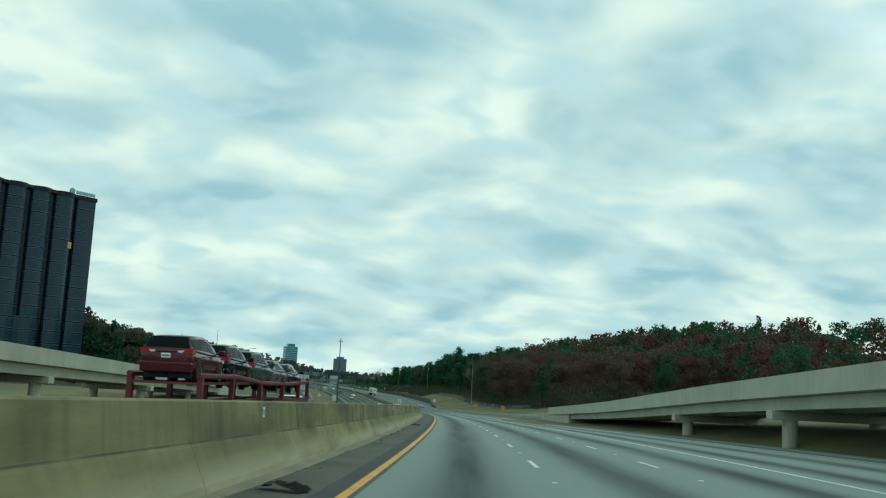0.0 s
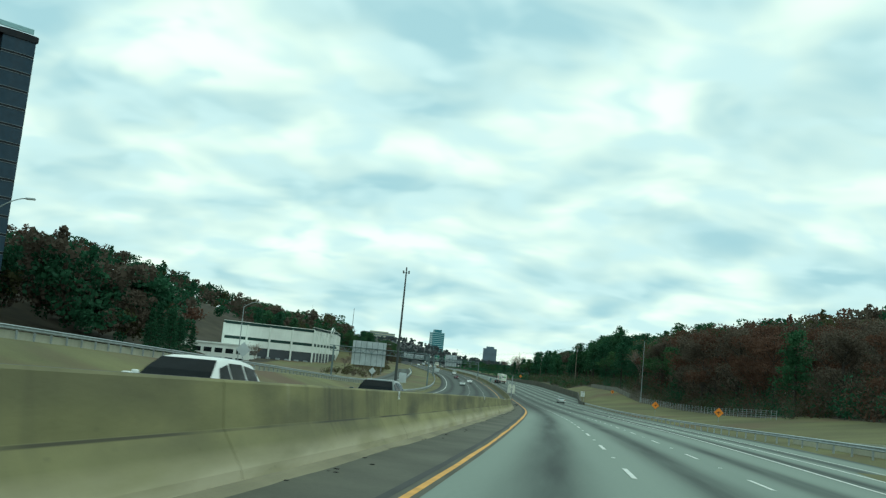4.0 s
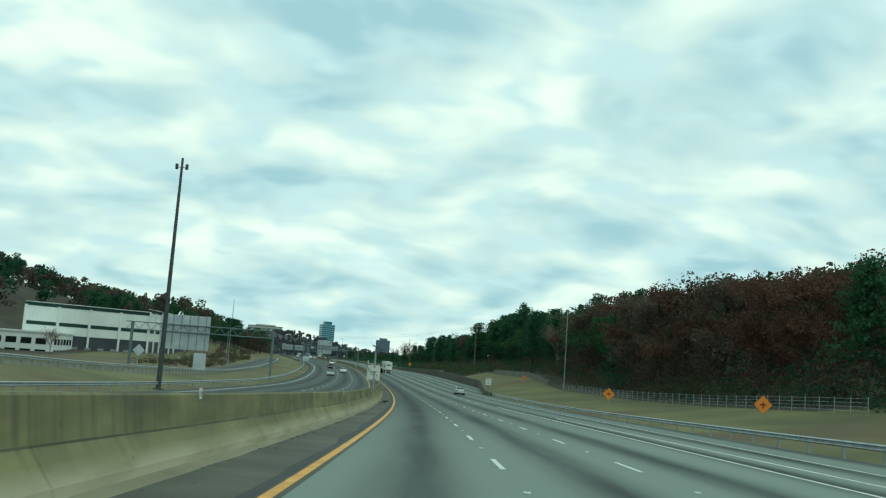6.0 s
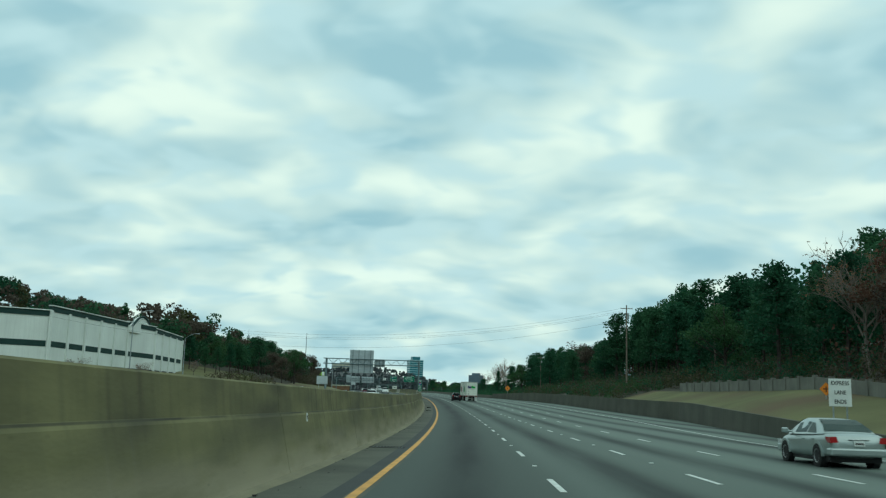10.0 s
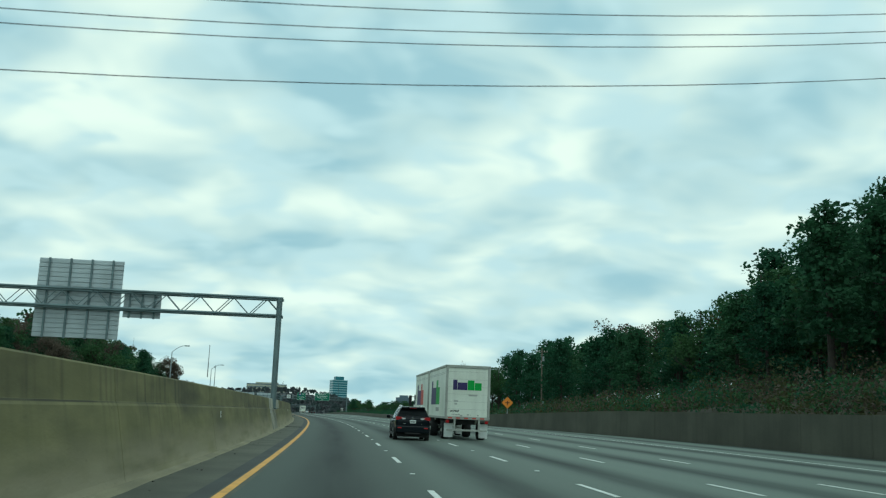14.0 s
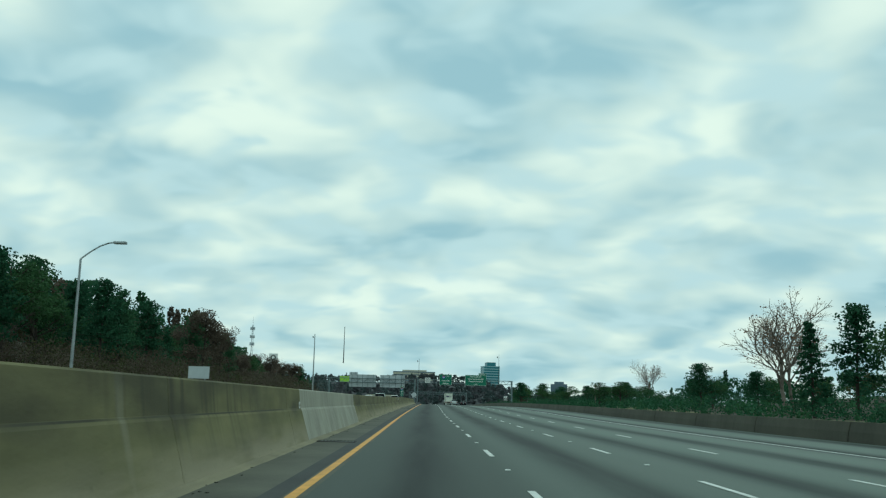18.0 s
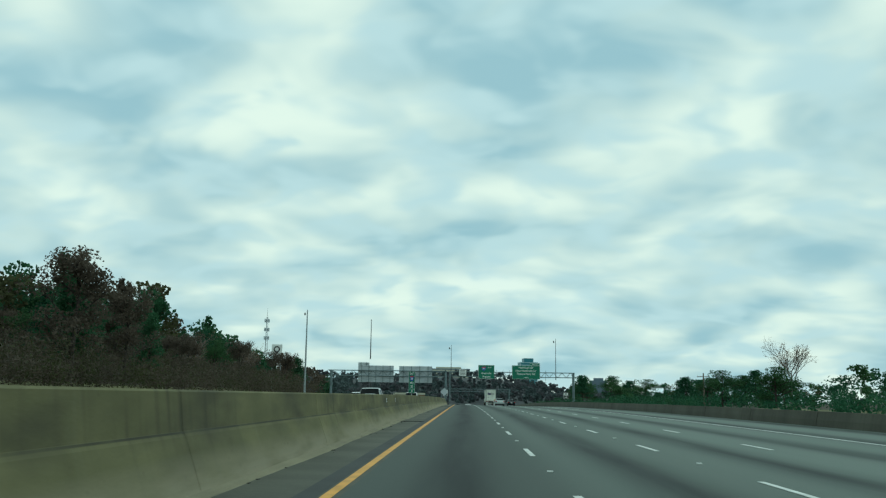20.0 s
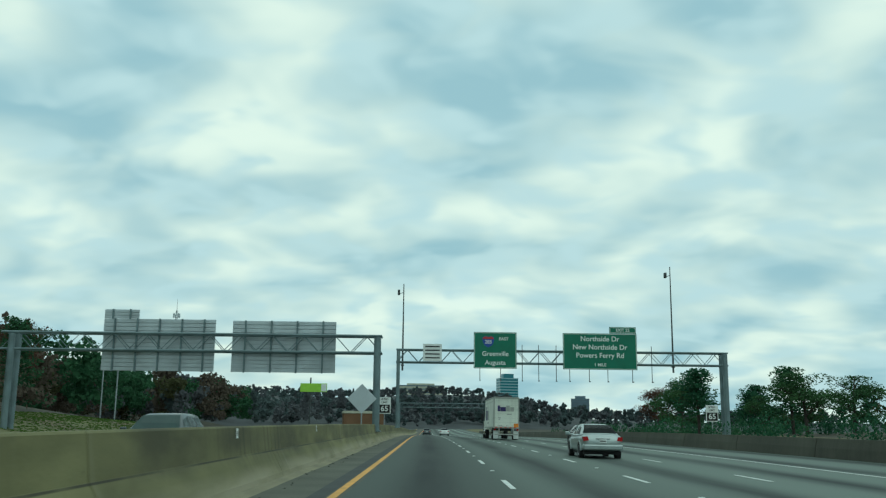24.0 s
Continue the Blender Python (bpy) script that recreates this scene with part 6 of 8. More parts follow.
def car(name, m, shape, paint_m, label, category, group="", glass=None, near=False, cladding=False):
    L, W, H, low, cab = SHAPES[shape]
    glass = glass or M_GLASS
    ob = empty(name, m, label, category, group)
    bm = bmesh.new()
    rings = []
    for y, zl, zt, w in low:
        zm = zl + (zt - zl) * 0.55
        rings.append([(-w * 0.84, y, zl), (-w * 0.97, y, zl + 0.10), (-w, y, zm), (-w * 0.985, y, zt - 0.07), (-w * 0.90, y, zt), (-w * 0.4, y, zt + 0.015), (w * 0.4, y, zt + 0.015), (w * 0.90, y, zt),
                      (w * 0.985, y, zt - 0.07), (w, y, zm), (w * 0.97, y, zl + 0.10), (w * 0.84, y, zl)])
    loft(bm, rings)
    body = part("body", softened(mesh_of("body", bm, paint_m), 60), None, ob)
    md = body.modifiers.new("rounding", 'SUBSURF')
    md.levels = md.render_levels = 2 if near else 1
    ys, zr, wb, wr = (np.array([c[i] for c in cab]) for i in range(4))
    belt = lambda y: float(np.interp(y, [a[0] for a in low], [a[2] for a in low])) - 0.02
    bm = bmesh.new()
    rings = []
    for y, z, a, b in cab:
        zb = belt(y)
        zz = max(z, zb + 0.012)
        rings.append([(-a, y, zb), (-b - (a - b) * 0.03, y, zb + (zz - zb) * 0.93), (-b * 0.92, y, zz), (-b * 0.4, y, zz + 0.012), (b * 0.4, y, zz + 0.012), (b * 0.92, y, zz), (b + (a - b) * 0.03, y, zb + (zz - zb) * 0.93), (a, y, zb)])
    loft(bm, rings)
    part("cabin", softened(mesh_of("cabin", bm, paint_m), 60), None, ob)

    def flank(y, f, sg, out=0.012):
        zb, zt = belt(y), float(np.interp(y, ys, zr))
        a, b = float(np.interp(y, ys, wb)), float(np.interp(y, ys, wr))
        ff = min(f, 0.92) / 0.93
        return (sg * (a + (b + (a - b) * 0.03 - a) * ff + out), y, zb + (zt - zb) * 0.93 * ff)

    def pane(nm, corners, lab=""):
        bm = bmesh.new()
        bm.faces.new([bm.verts.new(c) for c in corners])
        bmesh.ops.solidify(bm, geom=bm.faces[:], thickness=0.006)
        return part(nm, bm, glass, ob, lab)

    roof_y = [y for y, z, a, b in cab if z > H - 0.10]
    y0, y1 = roof_y[0], roof_y[-1]
    yb, yf = cab[0][0], cab[-1][0]
    spans = {"suv": [(y0 - 0.02, -1.18, 0.14, 0.82), (-1.08, -0.22, 0.14, 0.84), (-0.14, 0.62, 0.14, 0.80)], "sedan": [(-1.28, -0.55, 0.14, 0.78), (-0.45, 0.52, 0.14, 0.82)],
             "pickup": [(-0.55, 0.05, 0.12, 0.84), (0.13, 1.05, 0.12, 0.84)]}[shape]
    for sg in (-1, 1):
        for a, b, f0, f1 in spans:
            tpa, tpb = f1, f1
            low_a, low_b = flank(a, f0, sg), flank(b, f0, sg)
            pane("side_window", [low_a, low_b, flank(min(b, y1 + 0.12), tpb, sg), flank(max(a, y0 - 0.05), tpa, sg)])
    # windscreen and rear window lie on the sloping ends of the cabin
    def slope(nm, ya, yt, yc):
        za, zt = belt(ya), float(np.interp(yt, ys, zr))
        wa, wt = float(np.interp(ya, ys, wb)) * 0.93, float(np.interp(yt, ys, wr)) * 0.95
        mid_z, mid_w = float(np.interp(yc, ys, zr)), float(np.interp(yc, ys, wr)) * 0.96
        dy = -0.02 if nm == "rear_window" else 0.02
        bm = bmesh.new()
        k0, k1 = 0.10, 0.95
        pts = [(wa, ya, za + 0.02), (mid_w, yc, mid_z), (wt, yt, zt)]
        rows = []
        for t in (k0, 0.5, k1):
            if t < 0.5:
                u = t / 0.5
                p = [pts[0][i] + (pts[1][i] - pts[0][i]) * u for i in range(3)]
            else:
                u = (t - 0.5) / 0.5
                p = [pts[1][i] + (pts[2][i] - pts[1][i]) * u for i in range(3)]
            rows.append([bm.verts.new((sx * p[0], p[1] + dy, p[2] + 0.02)) for sx in (-1, -0.4, 0.4, 1)])
        for r0, r1 in zip(rows, rows[1:]):
            for j in range(3):
                bm.faces.new((r0[j], r0[j + 1], r1[j + 1], r1[j]))
        bmesh.ops.solidify(bm, geom=bm.faces[:], thickness=0.006)
        part(nm, bm, glass, ob)

    slope("rear_window", yb + 0.02, y0, cab[1][0])
    slope("windscreen", yf - 0.06, y1, cab[-2][0])
    r = {"suv": 0.355, "sedan": 0.325, "pickup": 0.40}[shape]
    ax = {"suv": (-1.33, 1.33), "sedan": (-1.42, 1.38), "pickup": (-1.75, 1.80)}[shape]
    for y in ax:
        for sg in (-1, 1):
            bm = bmesh.new()
            n = 14
            a0 = []
            for i in range(n + 1):
                t = math.pi * i / n
                a0.append([bm.verts.new((sg * (W / 2 + o), y + math.cos(t) * rr, r + math.sin(t) * rr)) for rr, o in ((r + 0.045, -0.06), (r + 0.045, 0.012), (r + 0.11, 0.008), (r + 0.11, -0.06))])
            for p, q in zip(a0, a0[1:]):
                for j in range(4):
                    bm.faces.new((p[j], p[(j + 1) % 4], q[(j + 1) % 4], q[j]))
            bmesh.ops.recalc_face_normals(bm, faces=bm.faces)
            part("wheel_arch", bm, M_CLAD if cladding else paint_m, ob)
            bm = bmesh.new()
            tube(bm, (sg * (W / 2 - 0.20), y, r), (sg * (W / 2 + 0.006), y, r), r + 0.045, None, 20)
            part("arch_liner", bm, M_UNDER, ob)
            wheel(ob, sg * (W / 2 - 0.085), y, r, 0.21)
    # lamps, bumpers, plate, mirrors, handles
    zt = low[1][2]
    for sg in (-1, 1):
        bm = bmesh.new()
        if shape == "suv":
            prism(bm, [(sg * 0.42, zt - 0.085), (sg * 0.60, zt - 0.115), (sg * 0.885, zt - 0.14), (sg * 0.900, zt + 0.03), (sg * 0.66, zt + 0.02), (sg * 0.40, zt - 0.035)], -L / 2 + 0.02, -L / 2 + 0.42)
        elif shape == "sedan":
            prism(bm, [(sg * 0.60, zt - 0.22), (sg * 0.84, zt - 0.24), (sg * 0.86, zt - 0.06), (sg * 0.66, zt - 0.05)], -L / 2 + 0.04, -L / 2 + 0.40)
        else:
            prism(bm, [(sg * 0.84, 0.8), (sg * 1.0, 0.8), (sg * 1.0, 1.2), (sg * 0.84, 1.2)], -L / 2 + 0.0, -L / 2 + 0.25)
        tl = part("tail_lamp", bm, M_LAMP_RED, ob, "red tail lamp")
        if shape == "suv":
            bm = bmesh.new()
            prism(bm, [(sg * 0.39, zt - 0.085), (sg * 0.53, zt - 0.110), (sg * 0.61, zt - 0.025), (sg * 0.39, zt - 0.035)], -L / 2 + 0.008, -L / 2 + 0.10)
            part("reversing_lens", bm, M_LAMP_WHITE, tl, "clear inner lens")
        bm = bmesh.new()
        zf = low[-2][2]
        prism(bm, [(sg * 0.50, zf - 0.16), (sg * 0.80, zf - 0.12), (sg * 0.82, zf + 0.02), (sg * 0.52, zf - 0.03)], L / 2 - 0.28, L / 2 - 0.03)
        part("headlamp", bm, M_LAMP_WHITE, ob, "clear headlamp")
        bm = bmesh.new()
        ym = yf - 0.32
        zmm = belt(ym) + 0.10
        x0 = float(np.interp(ym, ys, wb))
        tube(bm, (sg * (x0 - 0.05), ym, zmm - 0.04), (sg * (x0 + 0.12), ym, zmm), 0.03, None, 8)
        box(bm, sg * (x0 + 0.19) - 0.10, ym - 0.07, zmm - 0.08, sg * (x0 + 0.19) + 0.10, ym + 0.07, zmm + 0.09, 0.035)
        part("door_mirror", bm, paint_m, ob)
        for (a, b, f0, f1) in spans[-2:]:
            bm = bmesh.new()
            yy = a + 0.10
            box(bm, sg * W / 2 - 0.02, yy, belt(yy) - 0.16, sg * W / 2 + 0.018, yy + 0.2, belt(yy) - 0.125, 0.008)
            part("door_handle", bm, paint_m, ob)
    bm = bmesh.new()
    box(bm, -W / 2 + 0.04, -L / 2 - 0.03, 0.36, W / 2 - 0.04, -L / 2 + 0.35, 0.60 if shape == "sedan" else (0.72 if shape == "suv" else 0.62), 0.06)
    part("rear_bumper", bm, (paint_m if near else M_CLAD) if cladding else (M_CHROME if shape == "pickup" else paint_m), ob)
    bm = bmesh.new()
    box(bm, -W / 2 + 0.08, L / 2 - 0.35, 0.30, W / 2 - 0.08, L / 2 + 0.03, 0.58, 0.06)
    part("front_bumper", bm, M_CLAD if cladding else paint_m, ob)
    bm = bmesh.new()
    box(bm, -W / 2 + 0.12, -L / 2 + 0.3, 0.17, W / 2 - 0.12, L / 2 - 0.3, 0.34)
    part("underbody", bm, M_UNDER, ob)
    bm = bmesh.new()
    zp = {"suv": 0.92, "sedan": 0.74, "pickup": 0.74}[shape]
    yp = -L / 2 + (0.005 if shape == "suv" else 0.01)
    box(bm, -0.155, yp - 0.035, zp - 0.078, 0.155, yp + 0.10, zp + 0.078, 0.006)
    pl = part("number_plate", bm, M_SIGNWHITE, ob, "pale number plate with dark bars")
    for i in range(7):
        bm = bmesh.new()
        box(bm, -0.125 + i * 0.037, yp - 0.040, zp - 0.035, -0.10 + i * 0.037, yp - 0.0355, zp + 0.03)
        part("plate_bar", bm, M_UNDER, pl)
    bm = bmesh.new()
    if shape == "sedan":
        box(bm, -0.30, yp - 0.01, zp + 0.10, 0.30, yp + 0.1, zp + 0.125, 0.006)
    else:
        box(bm, -0.36, yp + 0.0, zp + 0.115, 0.36, yp + 0.12, zp + 0.145, 0.006)
    part("trim_bar", bm, M_CHROME if shape == "sedan" else M_CAR_BLACK, ob)
    bm = bmesh.new()
    for i in range(5):
        box(bm, -0.45, L / 2 - 0.12, 0.60 + i * 0.035, 0.45, L / 2 - 0.015, 0.615 + i * 0.035)
    part("grille", bm, M_CHROME, ob)
    if near:
        # roof rails, spoiler, wiper, aerial, emblem, reflectors, door seams, badges
        for sg in (-1, 1):
            bm = bmesh.new()
            pts = [(sg * 0.55, -1.75, 1.64), (sg * 0.55, -1.60, 1.69), (sg * 0.56, -0.6, 1.71), (sg * 0.55, 0.15, 1.69), (sg * 0.55, 0.32, 1.62)]
            for a, b in zip(pts, pts[1:]):
                tube(bm, a, b, 0.026, None, 8)
            part("roof_rail", bm, M_CHROME, ob, "silver roof rail")
            bm = bmesh.new()
            box(bm, sg * 0.68 - 0.10, -L / 2 - 0.036, 0.58, sg * 0.68 + 0.10, -L / 2 + 0.02, 0.64, 0.01)
            part("reflector", bm, M_LAMP_RED, ob, "red bumper reflector")
            for yy in (-1.13, -0.18, 0.98):
                bm = bmesh.new()
                box(bm, sg * W / 2 - 0.02, yy - 0.005, 0.40, sg * W / 2 + 0.0035, yy + 0.005, 0.98)
                part("door_seam", bm, M_UNDER, ob)
            bm = bmesh.new()
            box(bm, sg * W / 2 - 0.05, -1.0, 0.24, sg * W / 2 + 0.012, 1.0, 0.36, 0.02)
            part("sill_cladding", bm, M_CLAD, ob)
        bm = bmesh.new()
        prism(bm, [(-0.64, 1.565), (0.64, 1.565), (0.60, 1.645), (-0.60, 1.645)], -2.12, -1.80)
        part("spoiler", bm, paint_m, ob)
        bm = bmesh.new()
        box(bm, -0.18, -2.16, 1.585, 0.18, -2.08, 1.605, 0.005)
        part("brake_light", bm, M_LAMP_RED, ob)
        bm = bmesh.new()
        tube(bm, (0.02, -2.205, 1.20), (-0.34, -2.19, 1.22), 0.012, None, 6)
        box(bm, -0.03, -2.24, 1.16, 0.06, -2.17, 1.21, 0.01)
        part("rear_wiper", bm, M_CLAD, ob)
        bm = bmesh.new()
        tube(bm, (0.0, -1.55, 1.66), (0.0, -1.80, 1.86), 0.010, 0.005, 6)
        part("aerial", bm, M_CLAD, ob)
        bm = bmesh.new()
        ye = -L / 2 - 0.004
        for rx, rz, dz in ((0.075, 0.05, 0), (0.028, 0.05, 0.0), (0.05, 0.02, 0.022)):
            for i in range(20):
                a, b = 2 * math.pi * i / 20, 2 * math.pi * (i + 1) / 20
                tube(bm, (rx * math.cos(a), ye, 1.075 + dz + rz * math.sin(a)), (rx * math.cos(b), ye, 1.075 + dz + rz * math.sin(b)), 0.007, None, 5)
        part("emblem", bm, M_CHROME, ob, "plain chrome oval emblem")
        for x0, x1 in ((-0.52, -0.36), (0.42, 0.48)):
            bm = bmesh.new()
            box(bm, x0, ye - 0.002, 0.80, x1, ye + 0.02, 0.825)
            part("badge_bar", bm, M_CHROME, ob)
        bm = bmesh.new()
        box(bm, -0.40, -L / 2 - 0.034, 0.30, 0.40, -L / 2 + 0.1, 0.38, 0.02)
        part("diffuser", bm, M_UNDER, ob)
    return ob


def lane_pose(s, lat, back=False):
    return lay(s, lat, 0.004, 180 if back else 0)


# traffic on our side
car("black_suv", lane_pose(571.0, 5.8) @ Matrix.Diagonal((1, 1, 1.03, 1)), "suv", M_CAR_BLACK, "glossy black compact SUV with silver roof rails in the second lane", "car", "cars", near=True, cladding=True)
car("silver_sedan", lane_pose(402.6, 13.6), "sedan", M_CAR_SILVER, "silver four-door sedan in the outer lane", "car", "cars", M_GLASS_PALE)
car("silver_sedan", lane_pose(935.5, 9.25), "sedan", M_CAR_SILVER, "silver sedan with a dark rear number plate in the third lane", "car", "cars")
car("black_sedan", lane_pose(962, 13.2), "sedan", M_CAR_BLACK, "black sedan in the outer lane", "car", "cars")
car("white_sedan", lane_pose(1085, 5.5), "sedan", M_CAR_WHITE, "white sedan far ahead", "car", "cars")
car("dark_sedan", lane_pose(1110, 1.9), "sedan", M_CAR_GREY, "dark grey sedan far ahead in the first lane", "car", "cars")
# oncoming and across the median
car("white_pickup", lane_pose(874.5, -5.6, True), "pickup", M_CAR_WHITE, "white crew-cab pickup beyond the median wall", "truck")
car("grey_suv", lane_pose(924.5, -7.2, True), "suv", M_CAR_GREY, "grey-green SUV beyond the median wall", "car", "cars", M_GLASS_PALE)
car("white_suv", lane_pose(168, -6.0, True), "suv", M_CAR_WHITE, "white SUV beyond the median wall", "car", "cars")
car("white_suv", lane_pose(176, -9.6, True), "suv", M_CAR_WHITE, "white SUV beyond the median wall", "car", "cars")
car("dark_suv", lane_pose(190, -6.0, True), "suv", M_CAR_GREEN, "dark green SUV beyond the median wall", "car", "cars")
car("grey_suv", lane_pose(150, -9.6, True), "suv", M_CAR_GREY, "dark grey SUV beyond the median wall", "car", "cars")
car("white_suv", lane_pose(62, -9.6, True), "suv", M_CAR_WHITE, "white SUV beyond the median wall", "car", "cars")
car("silver_sedan", lane_pose(470, -13.2, True), "sedan", M_CAR_SILVER, "silver sedan on the opposite roadway", "car", "cars")
car("white_sedan", lane_pose(510, -9.5, True), "sedan", M_CAR_WHITE, "white sedan on the opposite roadway", "car", "cars")
car("maroon_sedan", lane_pose(560, -13.0, True), "sedan", M_CAR_RED, "maroon sedan on the opposite roadway", "car", "cars")
car("white_suv", lane_pose(640, -9.5, True), "suv", M_CAR_WHITE, "white SUV on the opposite roadway", "car", "cars")
car("white_sedan", lane_pose(905, -13.0, True), "sedan", M_CAR_WHITE, "white sedan on the opposite roadway", "car", "cars")
car("white_suv", lane_pose(838, -9.0, True), "suv", M_CAR_WHITE, "white SUV beyond the median wall", "car", "cars")
car("grey_sedan", lane_pose(822, -6.0, True), "pickup", M_CAR_SILVER, "silver pickup beyond the median wall", "truck")


def trailer(parent, y0, y1, side_a, side_b, rear_mark, name):
    """A box trailer: frame, sides, roof edge, rear doors, marks on the sides, bogie."""
    z0, z1, w = 1.15, 4.18, 1.28
    bm = bmesh.new()
    box(bm, -w + 0.02, y0 + 0.02, z0, w - 0.02, y1 - 0.02, z1 - 0.03)
    bx = part(name, bm, M_TRAILER, parent, "white box trailer body")
    for sg in (-1, 1):
        n = 8
        for i in range(n):
            a, b = y0 + 0.06 + (y1 - y0 - 0.12) * i / n, y0 + 0.06 + (y1 - y0 - 0.12) * (i + 1) / n
            bm = bmesh.new()
            box(bm, sg * (w - 0.012) - 0.012, a + 0.004, z0 + 0.14, sg * (w - 0.012) + 0.012, b - 0.004, z1 - 0.16)
            part("side_panel", bm, M_TRAILER, bx)
        for z, hh in ((z0, 0.12), (z1 - 0.14, 0.14)):
            bm = bmesh.new()
            box(bm, sg * w - 0.03, y0, z, sg * w + 0.022, y1, z + hh, 0.01)
            part("side_rail", bm, M_TRAILER_GREY, bx)
        for k, zz in enumerate((z1 - 0.42, z1 - 0.50)):
            bm = bmesh.new()
            box(bm, sg * w - 0.005, y0 + 0.2, zz, sg * w + 0.004, y1 - 0.2, zz + 0.02)
            part("side_groove", bm, M_TRAILER_GREY, bx)
        # plain colour shapes where the mark stands
        ya, yb = (y0 + 1.0, y1 - 1.5)
        seg = (yb - ya) / 10
        for k, (u0, u1, zz, hh) in enumerate(((0.0, 0.17, 1.95, 1.45), (0.18, 0.58, 1.95, 1.02), (0.59, 0.80, 1.95, 1.45), (0.81, 1.0, 1.95, 1.02))):
            c = M_PURPLE if k < 2 else (side_a if sg < 0 else side_b)
            bm = bmesh.new()
            aa, bb = yb - u0 * 4.3, yb - u1 * 4.3
            box(bm, sg * (w + 0.003) - 0.003, bb, zz, sg * (w + 0.003) + 0.002, aa, zz + hh)
            part("mark_shape", bm, c, bx, "plain purple shape" if k < 2 else "plain coloured shape")
        bm = bmesh.new()
        box(bm, sg * (w + 0.003) - 0.003, yb - 4.1, 1.55, sg * (w + 0.003) + 0.002, yb - 2.6, 1.78)
        part("text_bar", bm, M_TRAILER_GREY, bx)
    bm = bmesh.new()
    for x0, x1, za, zb in ((-w, -w + 0.13, z0, z1), (w - 0.13, w, z0, z1), (-w, w, z1 - 0.16, z1), (-w, w, z0 - 0.02, z0 + 0.14)):
        box(bm, x0, y0 - 0.05, za, x1, y0 + 0.06, zb, 0.012)
    part("rear_frame", bm, M_TRAILER_GREY, bx, "grey rear door frame")
    bm = bmesh.new()
    box(bm, -w + 0.14, y0 - 0.012, z0 + 0.15, w - 0.14, y0 + 0.02, z1 - 0.17, 0.01)
    dr = part("rear_door", bm, M_TRAILER, bx, "white roll-up rear door")
    for k in range(6):
        bm = bmesh.new()
        box(bm, -w + 0.15, y0 - 0.016, z0 + 0.55 + k * 0.42, w - 0.15, y0 - 0.0125, z0 + 0.56 + k * 0.42)
        part("door_seam", bm, M_TRAILER_GREY, dr)
    for k, (u0, u1, hh) in enumerate(((-0.86, -0.62, 0.56), (-0.60, -0.04, 0.42), (-0.02, 0.36, 0.56), (0.38, 0.78, 0.42))):
        bm = bmesh.new()
        box(bm, u0, y0 - 0.022, 2.78, u1, y0 - 0.0165, 2.78 + hh)
        part("mark_shape", bm, M_PURPLE if k < 2 else rear_mark, dr, "plain purple shape" if k < 2 else "plain coloured shape")
    for x0, x1, z in ((0.05, 0.55, 2.45), (-0.8, -0.55, 2.1), (-0.75, -0.60, 1.95)):
        bm = bmesh.new()
        box(bm, x0, y0 - 0.022, z, x1, y0 - 0.0165, z + 0.10)
        part("text_bar", bm, M_TRAILER_GREY, dr)
    if rear_mark is M_VGREEN:
        words("817987", 0.17, M_BLACK, dr, Matrix.Translation((-0.72, y0 - 0.020, z0 + 0.43)))
    # scuffs on the lower door
    rs = random.Random(3)
    bm = bmesh.new()
    for k in range(9):
        x, z, a = rs.uniform(-0.9, 0.9), z0 + rs.uniform(0.19, 0.27), rs.uniform(0.02, 0.06)
        box(bm, x - a, y0 - 0.0145, z - a * 0.6, x + a * 1.4, y0 - 0.0125, z + a * 0.6)
    part("scuffs", bm, M_TRAILER_GREY, dr, "grey scuffs on the lower door")
    for k in range(5):
        bm = bmesh.new()
        box(bm, -1.1 + k * 0.46, y0 - 0.056, z0 + 0.02, -0.86 + k * 0.46, y0 - 0.0505, z0 + 0.09)
        part("marker_strip", bm, M_VRED, bx)
    for sg in (-1, 1):
        bm = bmesh.new()
        box(bm, sg * 1.12 - 0.09, y0 - 0.06, 0.92, sg * 1.12 + 0.09, y0 + 0.05, 1.08, 0.01)
        part("tail_lamp", bm, M_LAMP_RED, bx)
    bm = bmesh.new()
    box(bm, -1.15, y0 - 0.02, 0.48, 1.15, y0 + 0.06, 0.58, 0.01)
    for x in (-0.7, 0.7):
        box(bm, x - 0.05, y0 - 0.01, 0.55, x + 0.05, y0 + 0.05, 1.15)
    part("underrun_bar", bm, M_TRAILER_GREY, bx)
    bm = bmesh.new()
    box(bm, -0.5, y0 + 0.3, 0.85, 0.5, y1 - 0.3, 1.14)
    part("chassis", bm, M_UNDER, bx)
    for sg in (-1, 1):
        bm = bmesh.new()
        box(bm, sg * 1.0 - 0.25, y0 + 0.35, 0.12, sg * 1.0 + 0.25, y0 + 0.38, 0.9)
        part("mud_flap", bm, M_SIGNWHITE, bx)
        wheel(parent, sg * 1.05, y0 + 1.5, 0.5, 0.46, True)


